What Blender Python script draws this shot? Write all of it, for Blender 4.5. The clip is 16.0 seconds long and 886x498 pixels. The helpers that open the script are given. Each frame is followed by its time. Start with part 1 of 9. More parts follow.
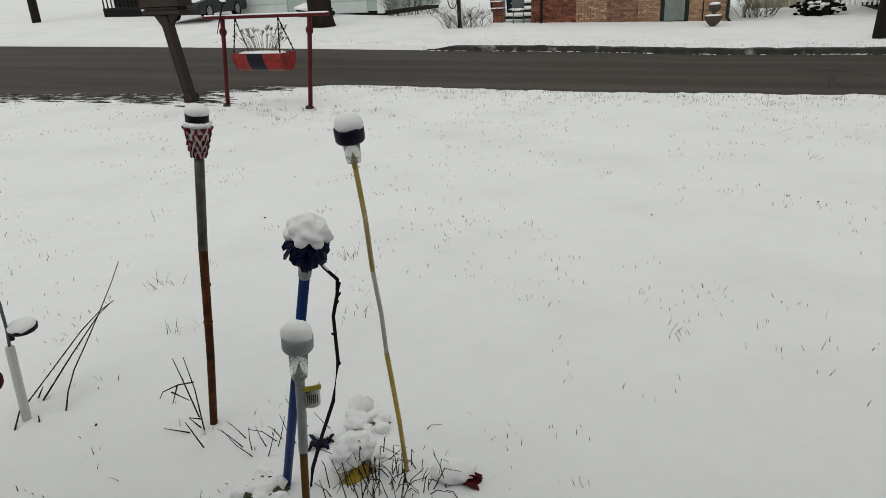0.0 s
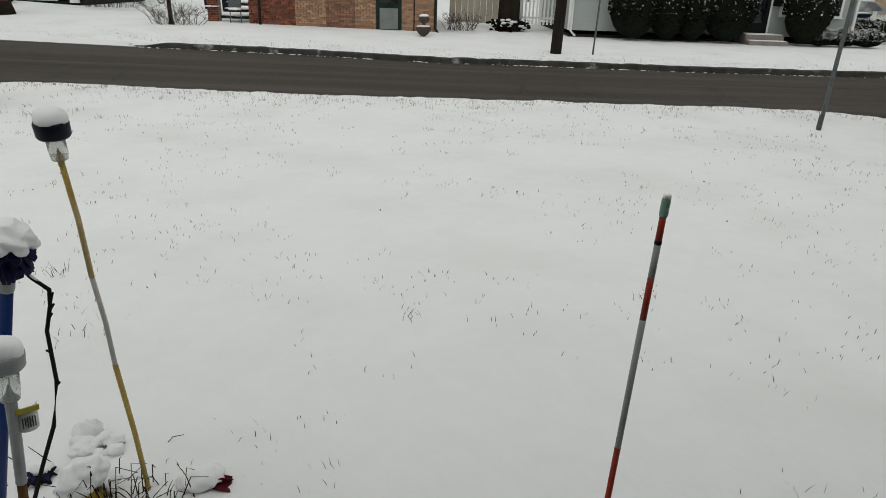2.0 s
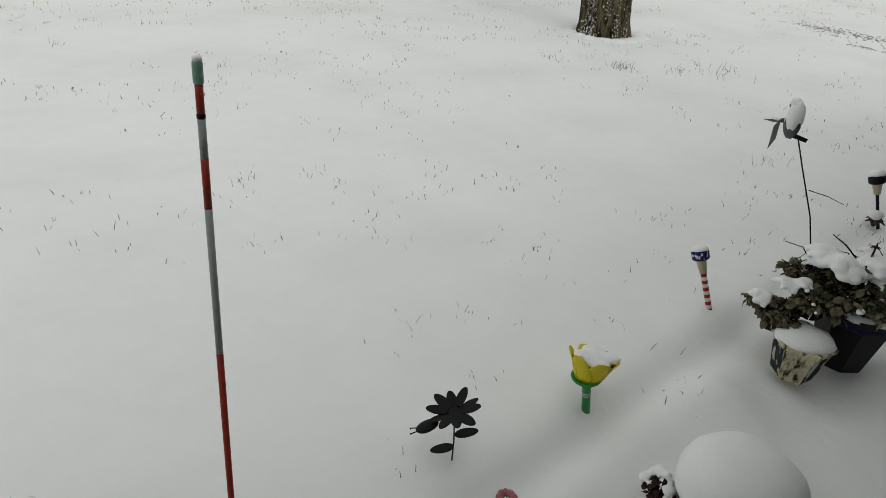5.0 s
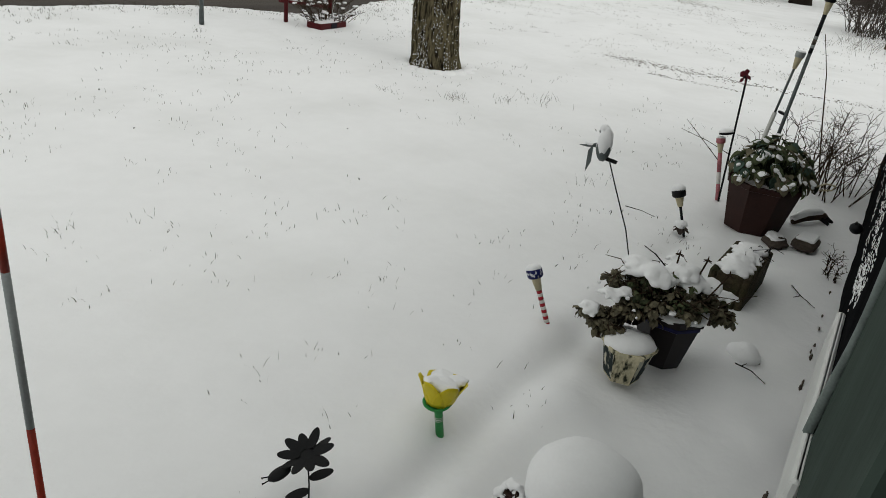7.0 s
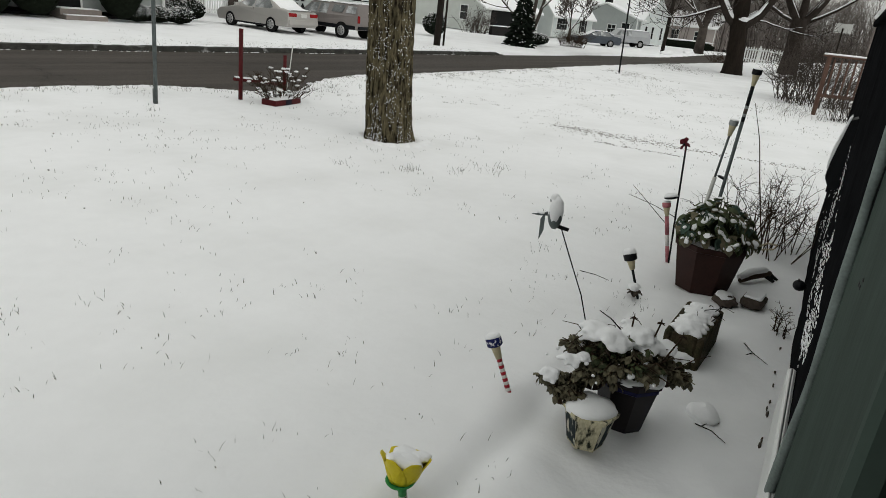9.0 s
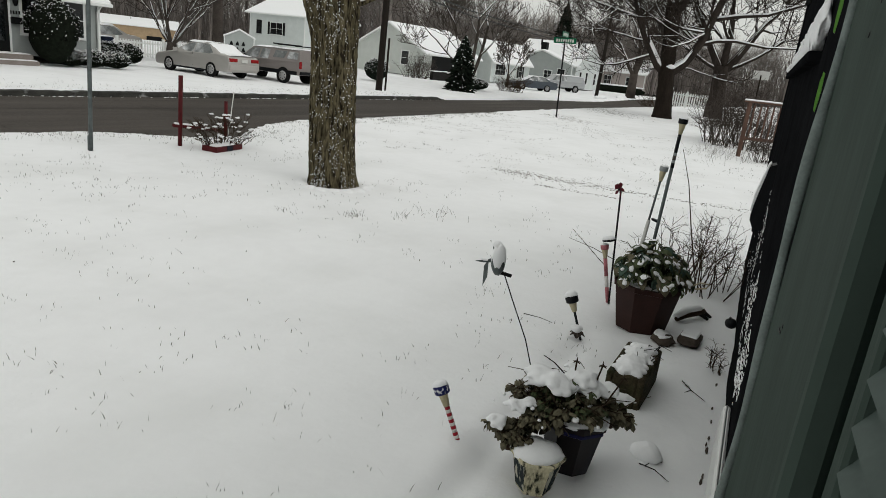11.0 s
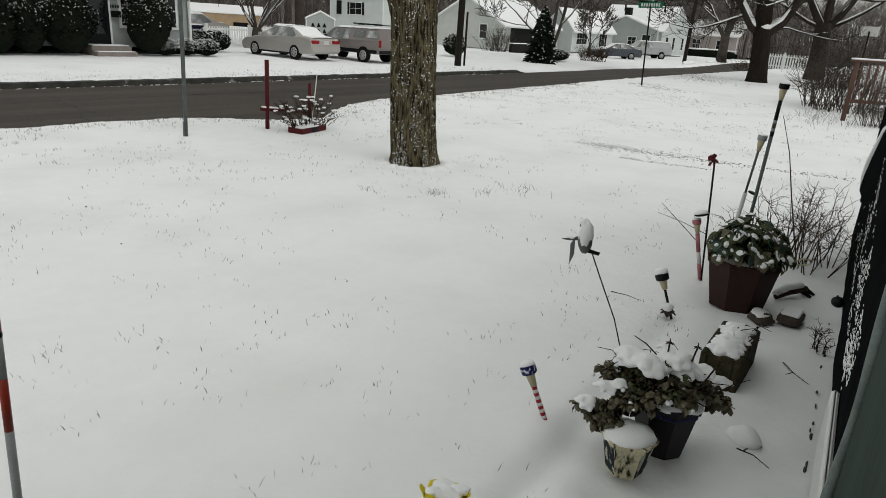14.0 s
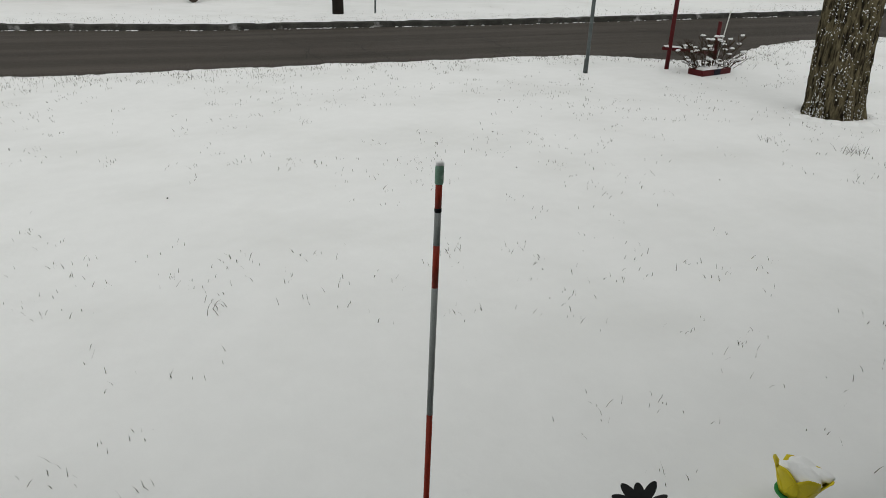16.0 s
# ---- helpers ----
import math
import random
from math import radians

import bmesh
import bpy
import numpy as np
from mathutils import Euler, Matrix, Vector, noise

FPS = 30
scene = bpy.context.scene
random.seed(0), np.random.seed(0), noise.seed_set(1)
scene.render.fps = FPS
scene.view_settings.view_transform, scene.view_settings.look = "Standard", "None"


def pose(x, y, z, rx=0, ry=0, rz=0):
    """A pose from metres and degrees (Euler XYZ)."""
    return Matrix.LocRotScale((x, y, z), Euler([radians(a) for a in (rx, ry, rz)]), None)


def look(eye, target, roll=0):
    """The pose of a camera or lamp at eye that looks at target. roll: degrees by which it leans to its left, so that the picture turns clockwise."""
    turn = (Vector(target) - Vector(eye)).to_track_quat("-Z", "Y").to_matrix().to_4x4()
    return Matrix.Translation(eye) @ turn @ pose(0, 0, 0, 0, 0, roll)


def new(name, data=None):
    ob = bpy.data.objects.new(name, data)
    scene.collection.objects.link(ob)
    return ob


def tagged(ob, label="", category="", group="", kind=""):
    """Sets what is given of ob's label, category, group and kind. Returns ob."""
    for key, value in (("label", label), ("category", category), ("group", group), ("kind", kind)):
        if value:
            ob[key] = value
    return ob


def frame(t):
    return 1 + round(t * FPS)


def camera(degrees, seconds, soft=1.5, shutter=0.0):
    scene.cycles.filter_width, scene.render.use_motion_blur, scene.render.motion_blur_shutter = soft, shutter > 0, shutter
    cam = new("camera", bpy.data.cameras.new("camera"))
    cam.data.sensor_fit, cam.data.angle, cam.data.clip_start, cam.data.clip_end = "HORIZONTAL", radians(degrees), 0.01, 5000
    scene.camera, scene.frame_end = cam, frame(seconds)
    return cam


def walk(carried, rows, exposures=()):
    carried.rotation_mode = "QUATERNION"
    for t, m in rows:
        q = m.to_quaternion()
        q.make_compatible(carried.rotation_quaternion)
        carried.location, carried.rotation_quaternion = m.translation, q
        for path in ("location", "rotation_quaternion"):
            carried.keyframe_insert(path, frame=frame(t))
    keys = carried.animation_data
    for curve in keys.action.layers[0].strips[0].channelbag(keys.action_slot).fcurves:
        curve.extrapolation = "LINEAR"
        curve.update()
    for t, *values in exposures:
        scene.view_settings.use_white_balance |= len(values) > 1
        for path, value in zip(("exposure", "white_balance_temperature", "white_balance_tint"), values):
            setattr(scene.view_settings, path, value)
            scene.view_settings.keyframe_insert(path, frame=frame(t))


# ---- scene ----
FOV = 67.69
# seconds, place, turn (degrees)
PATH = [
    (0, 0.0017, 0.0009, 1.8556, 67.816, 2.793, 4.208),
    (0.5, -0.0228, -0.0458, 1.8678, 68.877, 2.378, -1.187),
    (1, -0.0272, -0.0764, 1.8631, 68.483, 1.025, -7.692),
    (1.5, -0.0313, -0.1033, 1.8546, 68.281, -0.245, -12.942),
    (2, 0.0021, -0.1101, 1.8514, 67.915, -1.746, -18.212),
    (2.5, 0.0480, -0.1226, 1.8474, 67.105, -2.442, -21.282),
    (3, 0.0957, -0.1348, 1.8227, 65.521, -3.675, -23.594),
    (3.5, 0.1308, -0.0840, 1.7982, 62.269, -3.307, -33.188),
    (4, 0.1531, -0.0384, 1.7975, 60.951, -2.354, -41.826),
    (4.5, 0.1770, -0.0143, 1.7848, 60.040, -3.539, -47.997),
    (5, 0.1826, -0.0363, 1.7762, 59.748, -4.130, -52.772),
    (7.5, 0.1947, -0.0777, 1.8133, 64.947, -6.821, -68.106),
    (8, 0.1929, -0.0738, 1.8175, 67.345, -6.456, -69.260),
    (10.5, 0.1619, -0.1068, 1.8667, 72.411, -6.499, -72.682),
    (11, 0.1546, -0.0892, 1.8833, 73.796, -6.281, -74.995),
    (11.5, 0.1800, -0.0786, 1.9077, 74.599, -5.765, -74.985),
    (12, 0.1844, -0.0643, 1.9162, 75.291, -5.101, -74.549),
    (12.5, 0.1980, -0.0518, 1.9268, 75.573, -4.363, -74.788),
    (13, 0.1963, -0.0520, 1.9276, 75.637, -4.317, -74.665),
    (13.5, 0.1837, -0.0597, 1.8997, 73.698, -3.986, -72.734),
    (14, 0.1762, -0.0586, 1.8907, 71.134, -3.522, -68.519),
    (14.5, 0.1542, -0.0683, 1.8785, 69.576, -3.451, -62.739),
    (15, 0.1276, -0.0794, 1.8676, 67.956, -3.458, -54.502),
    (15.5, 0.1019, -0.0872, 1.8620, 65.979, -1.739, -44.876),
    (16, 0.0900, -0.0799, 1.8649, 65.133, -0.585, -36.004),
]
EXPOSURES = [(0.0, 0.0), (3.0, 0.0), (4.0, -0.06), (5.0, 0.04), (8.0, 0.21), (12.5, 0.20), (14.0, 0.15), (15.0, 0.10), (16.0, 0.06)]

cam = camera(FOV, 16.0, soft=0.75)
walk(cam, [(t, pose(x, y, z, rx, ry, rz)) for t, x, y, z, rx, ry, rz in PATH], EXPOSURES)

# ---- light: a bright overcast winter sky ----
world = bpy.data.worlds.new("overcast_sky")
scene.world = world
world.use_nodes = True
wn, wl = world.node_tree.nodes, world.node_tree.links
wn.clear()
sky = wn.new("ShaderNodeTexSky")
sky.sky_type, sky.sun_disc = "NISHITA", False
sky.sun_elevation, sky.sun_rotation = radians(38), radians(200)
sky.dust_density, sky.air_density = 4.0, 1.0
grey = wn.new("ShaderNodeHueSaturation")
grey.inputs["Saturation"].default_value = 0.10
even = wn.new("ShaderNodeMix")
even.data_type = "RGBA"
even.inputs["Factor"].default_value = 0.72
even.inputs["B"].default_value = (6.78, 6.93, 6.52, 1)
wbg = wn.new("ShaderNodeBackground")
wbg.inputs["Strength"].default_value = 0.1
wout = wn.new("ShaderNodeOutputWorld")
wl.new(sky.outputs["Color"], grey.inputs["Color"])
wl.new(grey.outputs["Color"], even.inputs["A"])
wl.new(even.outputs["Result"], wbg.inputs["Color"])
wl.new(wbg.outputs["Background"], wout.inputs["Surface"])
sun_data = bpy.data.lights.new("sun", "SUN")
sun_data.energy, sun_data.angle, sun_data.color = 0.35, radians(40), (1, 0.985, 0.94)
sun = new("sun", sun_data)
sun.matrix_world = look((0, 0, 50), (12, 22, 0))

# ---- materials ----
def wet(color):
    """Contrast curve on base colours, wet or dry: the dark ones sink most."""
    return tuple(c * (c / 0.86) ** 0.28 for c in color)


def material(name, color, rough=0.7, metal=0.0, var=0.12, scale=8.0, bump=0.0, bump_scale=40.0, second=None, second_scale=2.0, second_at=0.55, second_soft=0.1, random_tone=0.0, island_tone=0.0, transmission=0.0, ior=1.45, coords="Object", stretch=(1, 1, 1), spec=0.22):
    """A procedural surface: base colour with two scales of variation, an optional second colour in patches, fine relief."""
    m = bpy.data.materials.new(name)
    m.use_nodes = True
    n, l = m.node_tree.nodes, m.node_tree.links
    bsdf = n["Principled BSDF"]
    bsdf.inputs["Roughness"].default_value = rough
    bsdf.inputs["Metallic"].default_value = metal
    bsdf.inputs["Transmission Weight"].default_value = transmission
    bsdf.inputs["IOR"].default_value = ior
    bsdf.inputs["Specular IOR Level"].default_value = spec
    tc = n.new("ShaderNodeTexCoord")
    mp = n.new("ShaderNodeMapping")
    mp.inputs["Scale"].default_value = stretch
    l.new(tc.outputs[coords], mp.inputs["Vector"])
    def noise_node(s, detail=5.0):
        t = n.new("ShaderNodeTexNoise")
        t.inputs["Scale"].default_value = s
        t.inputs["Detail"].default_value = detail
        l.new(mp.outputs["Vector"], t.inputs["Vector"])
        return t
    def ramp(fac, lo, hi, a, b):
        r = n.new("ShaderNodeMapRange")
        r.inputs["From Min"].default_value, r.inputs["From Max"].default_value = lo, hi
        r.inputs["To Min"].default_value, r.inputs["To Max"].default_value = a, b
        l.new(fac, r.inputs["Value"])
        return r.outputs["Result"]
    col = n.new("ShaderNodeRGB")
    col.outputs[0].default_value = (*wet(color), 1)
    out = col.outputs[0]
    if second:
        mix = n.new("ShaderNodeMix")
        mix.data_type = "RGBA"
        mix.inputs["B"].default_value = (*wet(second), 1)
        l.new(out, mix.inputs["A"])
        l.new(ramp(noise_node(second_scale, 6.0).outputs["Fac"], second_at - second_soft, second_at + second_soft, 0, 1), mix.inputs["Factor"])
        out = mix.outputs["Result"]
    bright = n.new("ShaderNodeHueSaturation")
    l.new(out, bright.inputs["Color"])
    v1 = ramp(noise_node(scale).outputs["Fac"], 0.3, 0.7, 1 - var, 1 + var)
    v2 = ramp(noise_node(scale * 9).outputs["Fac"], 0.3, 0.7, 1 - var * 0.6, 1 + var * 0.6)
    mul = n.new("ShaderNodeMath")
    mul.operation = "MULTIPLY"
    l.new(v1, mul.inputs[0]), l.new(v2, mul.inputs[1])
    val = mul.outputs[0]
    for tone, node, socket in ((random_tone, "ShaderNodeObjectInfo", "Random"), (island_tone, "ShaderNodeNewGeometry", "Random Per Island")):
        if tone:
            info = n.new(node)
            m2 = n.new("ShaderNodeMath")
            m2.operation = "MULTIPLY"
            l.new(val, m2.inputs[0]), l.new(ramp(info.outputs[socket], 0, 1, 1 - tone, 1 + tone), m2.inputs[1])
            val = m2.outputs[0]
    l.new(val, bright.inputs["Value"])
    l.new(bright.outputs["Color"], bsdf.inputs["Base Color"])
    if bump:
        b = n.new("ShaderNodeBump")
        b.inputs["Strength"].default_value = bump
        b.inputs["Distance"].default_value = 0.02
        l.new(noise_node(bump_scale, 8.0).outputs["Fac"], b.inputs["Height"])
        l.new(b.outputs["Normal"], bsdf.inputs["Normal"])
    return m


SNOW = material("snow", (0.86, 0.865, 0.875), 0.8, var=0.022, scale=0.7, bump=0.3, bump_scale=22, second=(0.815, 0.82, 0.825), second_scale=0.8, second_at=0.60, second_soft=0.12, spec=0.1)
SLUSH = material("grey_slush_and_gravel", (0.26, 0.245, 0.23), 0.7, var=0.3, scale=9, island_tone=0.5, bump=0.4)
SNOW_CAP = material("snow_cap", (0.86, 0.865, 0.875), 0.8, var=0.02, scale=9, bump=0.13, bump_scale=70, spec=0.1)
ASPHALT = material("wet_asphalt", (0.078, 0.067, 0.059), 0.7, var=0.22, scale=2.2, bump=0.25, bump_scale=120, second=(0.118, 0.103, 0.092), second_scale=1.3, second_soft=0.16, coords="UV", stretch=(0.05, 1, 1), spec=0.18)
MUD = material("wet_mud", (0.06, 0.052, 0.045), 0.6, var=0.35, scale=6, bump=0.6, bump_scale=30, second=(0.55, 0.55, 0.55), second_scale=3.5, second_at=0.56, second_soft=0.05)
KERB = material("wet_concrete_kerb", (0.085, 0.085, 0.078), 0.8, second=(0.5, 0.5, 0.5), second_scale=1.7, second_at=0.68, second_soft=0.06, var=0.4, scale=4, bump=0.5, bump_scale=30)
BARK = material("tree_bark", (0.165, 0.146, 0.098), 0.95, var=0.5, scale=16, bump=1.0, bump_scale=34, second=(0.036, 0.030, 0.023), second_scale=30, second_at=0.545, second_soft=0.09, stretch=(1, 1, 0.22), spec=0.05)
BARK_DARK = material("dark_bark", (0.047, 0.039, 0.033), 0.95, var=0.35, scale=3, bump=0.6, bump_scale=14, stretch=(1, 1, 0.3), spec=0.05)
BARK_GREY = material("snow_dusted_grey_bark", (0.072, 0.062, 0.055), 0.95, var=0.35, scale=3, bump=0.6, bump_scale=14, stretch=(1, 1, 0.3), spec=0.05)
TWIG = material("grey_twigs", (0.12, 0.105, 0.095), 0.95, var=0.25, scale=2, spec=0.05)
# far wood is paled: sky glow between fine twigs is put into the colour
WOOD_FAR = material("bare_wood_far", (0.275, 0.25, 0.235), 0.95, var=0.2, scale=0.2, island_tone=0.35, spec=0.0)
SIDING_WHITE = material("white_siding", (0.62, 0.65, 0.64), 0.6, var=0.05, scale=1.5)
SIDING_GREY = material("grey_white_siding", (0.43, 0.455, 0.445), 0.6, var=0.05, scale=1.5)
SIDING_MINT = material("pale_mint_siding", (0.46, 0.53, 0.50), 0.6, var=0.06, scale=1.5)
TRIM_WHITE = material("white_trim", (0.74, 0.75, 0.74), 0.5, var=0.04, scale=4)
PLANK_TAN = material("tan_boards", (0.46, 0.36, 0.25), 0.7, var=0.12, scale=2)
CONCRETE = material("concrete", (0.30, 0.29, 0.27), 0.85, var=0.15, scale=3, bump=0.3)
STEP_TAN = material("tan_concrete_step", (0.30, 0.27, 0.25), 0.85, var=0.12, scale=3)
FOUNDATION = material("dark_foundation", (0.035, 0.032, 0.031), 0.85, var=0.2, scale=3)
GLASS_DARK = material("window_glass", (0.02, 0.024, 0.026), 0.08, var=0.2, scale=1.0, spec=0.5)
CURTAIN = material("pale_curtain", (0.25, 0.27, 0.26), 0.8, var=0.15, scale=3)
SHUTTER = material("black_shutter", (0.012, 0.013, 0.013), 0.7, var=0.2, scale=4)
MORTAR = material("mortar", (0.42, 0.34, 0.28), 0.95, var=0.15, scale=8)
GREEN_DARK = material("dark_green_paint", (0.022, 0.045, 0.035), 0.45, var=0.2, scale=5)
HEDGE = material("clipped_hedge", (0.020, 0.025, 0.018), 0.9, var=0.4, scale=9, island_tone=0.5, spec=0.05)
EVERGREEN = material("evergreen_needles", (0.026, 0.034, 0.026), 0.9, var=0.4, scale=6, island_tone=0.5, spec=0.05)
BROWN_PAINT = material("brown_plastic", (0.065, 0.050, 0.042), 0.55, var=0.12, scale=10)
RED_PAINT = material("dark_red_paint", (0.12, 0.014, 0.018), 0.45, var=0.2, scale=14, bump=0.2)
RED_SHEEN = material("worn_red_plastic", (0.30, 0.040, 0.035), 0.55, var=0.3, scale=12, second=(0.20, 0.06, 0.055), second_scale=9)
NAVY = material("navy_plastic", (0.012, 0.016, 0.035), 0.5, var=0.2, scale=12)
GALVANISED = material("galvanised_steel", (0.17, 0.19, 0.19), 0.5, metal=0.5, var=0.25, scale=14)
POLE_WOOD = material("weathered_pole_wood", (0.045, 0.037, 0.031), 0.9, var=0.25, scale=6, bump=0.6, stretch=(3, 3, 0.2))
CAR_CHAMPAGNE = material("champagne_car_paint", (0.46, 0.445, 0.425), 0.35, metal=0.3, var=0.03, scale=2, spec=0.5)
CAR_BROWN = material("taupe_truck_paint", (0.29, 0.265, 0.255), 0.4, metal=0.15, var=0.06, scale=2, spec=0.5)
CAR_SLATE = material("slate_grey_car_paint", (0.10, 0.115, 0.135), 0.35, var=0.1, scale=2, spec=0.35)
CAR_PALE = material("pale_grey_car_paint", (0.42, 0.43, 0.44), 0.35, var=0.06, scale=2, spec=0.4)
CAR_DARK = material("dark_grey_car_paint", (0.030, 0.033, 0.040), 0.35, metal=0.0, var=0.05, scale=2, spec=0.35)
TYRE = material("black_rubber", (0.012, 0.012, 0.012), 0.8, var=0.2, scale=10)
RIM = material("silver_rim", (0.42, 0.42, 0.42), 0.4, metal=0.6, var=0.1, scale=20)
TAIL_RED = material("tail_lamp_red", (0.32, 0.025, 0.03), 0.25, var=0.1, scale=20)
BIN_BLUE = material("navy_bin_plastic", (0.012, 0.022, 0.055), 0.5, var=0.15, scale=4)
SIGN_GREEN = material("green_sign", (0.008, 0.17, 0.095), 0.45, var=0.06, scale=6)


# ---- mesh helpers ----
class Shape:
    """Collects vertices and faces of one mesh."""
    def __init__(self):
        self.v, self.f, self.smooth = [], [], []

    def add(self, verts, faces, smooth=False):
        k = len(self.v)
        self.v += [tuple(p) for p in verts]
        self.f += [tuple(i + k for i in f) for f in faces]
        self.smooth += [smooth] * len(faces)
        return self

    def box(self, c, size, m=None, taper=(1, 1), bevel=0.0):
        """A box about c; taper scales the top face; bevel chamfers the upright edges and the rims."""
        hx, hy, hz = size[0] / 2, size[1] / 2, size[2] / 2
        if bevel <= 0:
            pts = [(-hx, -hy, -hz), (hx, -hy, -hz), (hx, hy, -hz), (-hx, hy, -hz)]
            pts += [(x * taper[0], y * taper[1], hz) for x, y, _ in pts]
            faces = [(3, 2, 1, 0), (4, 5, 6, 7), (0, 1, 5, 4), (1, 2, 6, 5), (2, 3, 7, 6), (3, 0, 4, 7)]
        else:
            b = min(bevel, hx * 0.9, hy * 0.9, hz * 0.9)
            def ring(x, y, z):
                return [(-x + b, -y, z), (x - b, -y, z), (x, -y + b, z), (x, y - b, z), (x - b, y, z), (-x + b, y, z), (-x, y - b, z), (-x, -y + b, z)]
            tx, ty = hx * taper[0], hy * taper[1]
            pts = ring(hx - b, hy - b, -hz) + ring(hx, hy, -hz + b) + ring(tx, ty, hz - b) + ring(tx - b, ty - b, hz)
            faces = [tuple(range(7, -1, -1)), tuple(range(24, 32))]
            for r in range(3):
                faces += [(r * 8 + i, r * 8 + (i + 1) % 8, r * 8 + 8 + (i + 1) % 8, r * 8 + 8 + i) for i in range(8)]
        pts = [Vector(p) for p in pts]
        if m is not None:
            pts = [m @ p for p in pts]
        return self.add([p + Vector(c) for p in pts], faces)

    def tube(self, pts, radii, sides=8, caps=True, smooth=True):
        """A tapered tube along points."""
        pts = [Vector(p) for p in pts]
        if not hasattr(radii, "__len__"):
            radii = [radii] * len(pts)
        verts, faces = [], []
        ref = Vector((0, 0, 1))
        for i, p in enumerate(pts):
            d = (pts[min(i + 1, len(pts) - 1)] - pts[max(i - 1, 0)])
            d = d.normalized() if d.length > 1e-9 else Vector((0, 0, 1))
            a = d.cross(ref if abs(d.dot(ref)) < 0.95 else Vector((1, 0, 0))).normalized()
            b = d.cross(a)
            for k in range(sides):
                w = 2 * math.pi * k / sides
                verts.append(p + (a * math.cos(w) + b * math.sin(w)) * radii[i])
        for i in range(len(pts) - 1):
            for k in range(sides):
                faces.append((i * sides + k, (i + 1) * sides + k, (i + 1) * sides + (k + 1) % sides, i * sides + (k + 1) % sides))
        self.add(verts, faces, smooth)
        if caps:
            k = len(self.v) - len(verts)
            self.f += [tuple(k + i for i in range(sides)), tuple(k + len(verts) - 1 - i for i in range(sides))]
            self.smooth += [False, False]
        return self

    def lathe(self, profile, seg=20, m=None, wobble=0.0, smooth=True, close=True):
        """A turned form: rows of (radius, height)."""
        verts, faces = [], []
        for r, z in profile:
            for k in range(seg):
                w = 2 * math.pi * k / seg
                rr = r * (1 + wobble * noise.noise(Vector((math.cos(w) * 1.7, math.sin(w) * 1.7, z * 9))))
                p = Vector((rr * math.cos(w), rr * math.sin(w), z))
                verts.append(m @ p if m is not None else p)
        n = len(profile)
        for i in range(n - 1):
            for k in range(seg):
                faces.append((i * seg + k, i * seg + (k + 1) % seg, (i + 1) * seg + (k + 1) % seg, (i + 1) * seg + k))
        self.add(verts, faces, smooth)
        if close:
            k = len(self.v) - len(verts)
            self.f += [tuple(k + seg - 1 - i for i in range(seg)), tuple(k + (n - 1) * seg + i for i in range(seg))]
            self.smooth += [False, False]
        return self

    def blob(self, c, r, rough=0.15, freq=2.0, rings=8, seg=12, flat=None, seed=0.0):
        """An uneven lump; flat cuts its underside at that height."""
        verts, faces = [], []
        for i in range(rings + 1):
            t = math.pi * i / rings
            for k in range(seg):
                w = 2 * math.pi * k / seg
                d = Vector((math.sin(t) * math.cos(w), math.sin(t) * math.sin(w), math.cos(t)))
                f = 1 + rough * noise.noise(d * freq + Vector((seed, seed * 1.7, c[0] * 3.1 + c[1])))
                if rings >= 10:
                    f += rough * 0.22 * noise.noise(d * freq * 3.3 + Vector((seed, 5.1, c[2])))
                p = Vector((d.x * r[0] * f, d.y * r[1] * f, d.z * r[2] * f))
                if flat is not None:
                    p.z = max(p.z, flat)
                verts.append(p + Vector(c))
        for i in range(rings):
            for k in range(seg):
                faces.append((i * seg + k, (i + 1) * seg + k, (i + 1) * seg + (k + 1) % seg, i * seg + (k + 1) % seg))
        return self.add(verts, faces, True)

    def prism(self, outline, depth, m=None):
        """An outline in x, z given depth along y."""
        n = len(outline)
        pts = [Vector((x, -depth / 2, z)) for x, z in outline] + [Vector((x, depth / 2, z)) for x, z in outline]
        if m is not None:
            pts = [m @ p for p in pts]
        faces = [tuple(range(n)), tuple(range(2 * n - 1, n - 1, -1))] + [((i + 1) % n, i, n + i, n + (i + 1) % n) for i in range(n)]
        return self.add(pts, faces)

    def mesh(self, name):
        me = bpy.data.meshes.new(name)
        me.from_pydata([tuple(p) for p in self.v], [], self.f)
        me.polygons.foreach_set("use_smooth", self.smooth)
        me.update()
        return me


def part(name, shape, mat, parent=None, label=""):
    me = shape if isinstance(shape, bpy.types.Mesh) else shape.mesh(name)
    if not me.materials:
        me.materials.append(mat)
    ob = new(name, me)
    ob.parent = parent
    if label:
        ob["label"] = label
    return ob


def thing(name, m, label, category, group="", kind=""):
    ob = new(name)
    ob.empty_display_size = 0.1
    ob.matrix_world = m if isinstance(m, Matrix) else pose(*m)
    return tagged(ob, label, category, group, kind)


def solo(name, shape, mat, m, label, category, group="", kind=""):
    ob = part(name, shape, mat)
    ob.matrix_world = m if isinstance(m, Matrix) else pose(*m)
    return tagged(ob, label, category, group, kind)


# ---- the street's own axes: s along the street, d across it ----
STREET = -17.9
SU = Vector((math.cos(radians(STREET)), math.sin(radians(STREET)), 0))
SN = Vector((-SU.y, SU.x, 0))


def st(s, d, z=0.0):
    return SU * s + SN * d + Vector((0, 0, z))


def to_sd(x, y):
    return SU.x * x + SU.y * y, SN.x * x + SN.y * y


def smooth(a, b, t):
    t = min(max((t - a) / (b - a), 0), 1)
    return t * t * (3 - 2 * t)


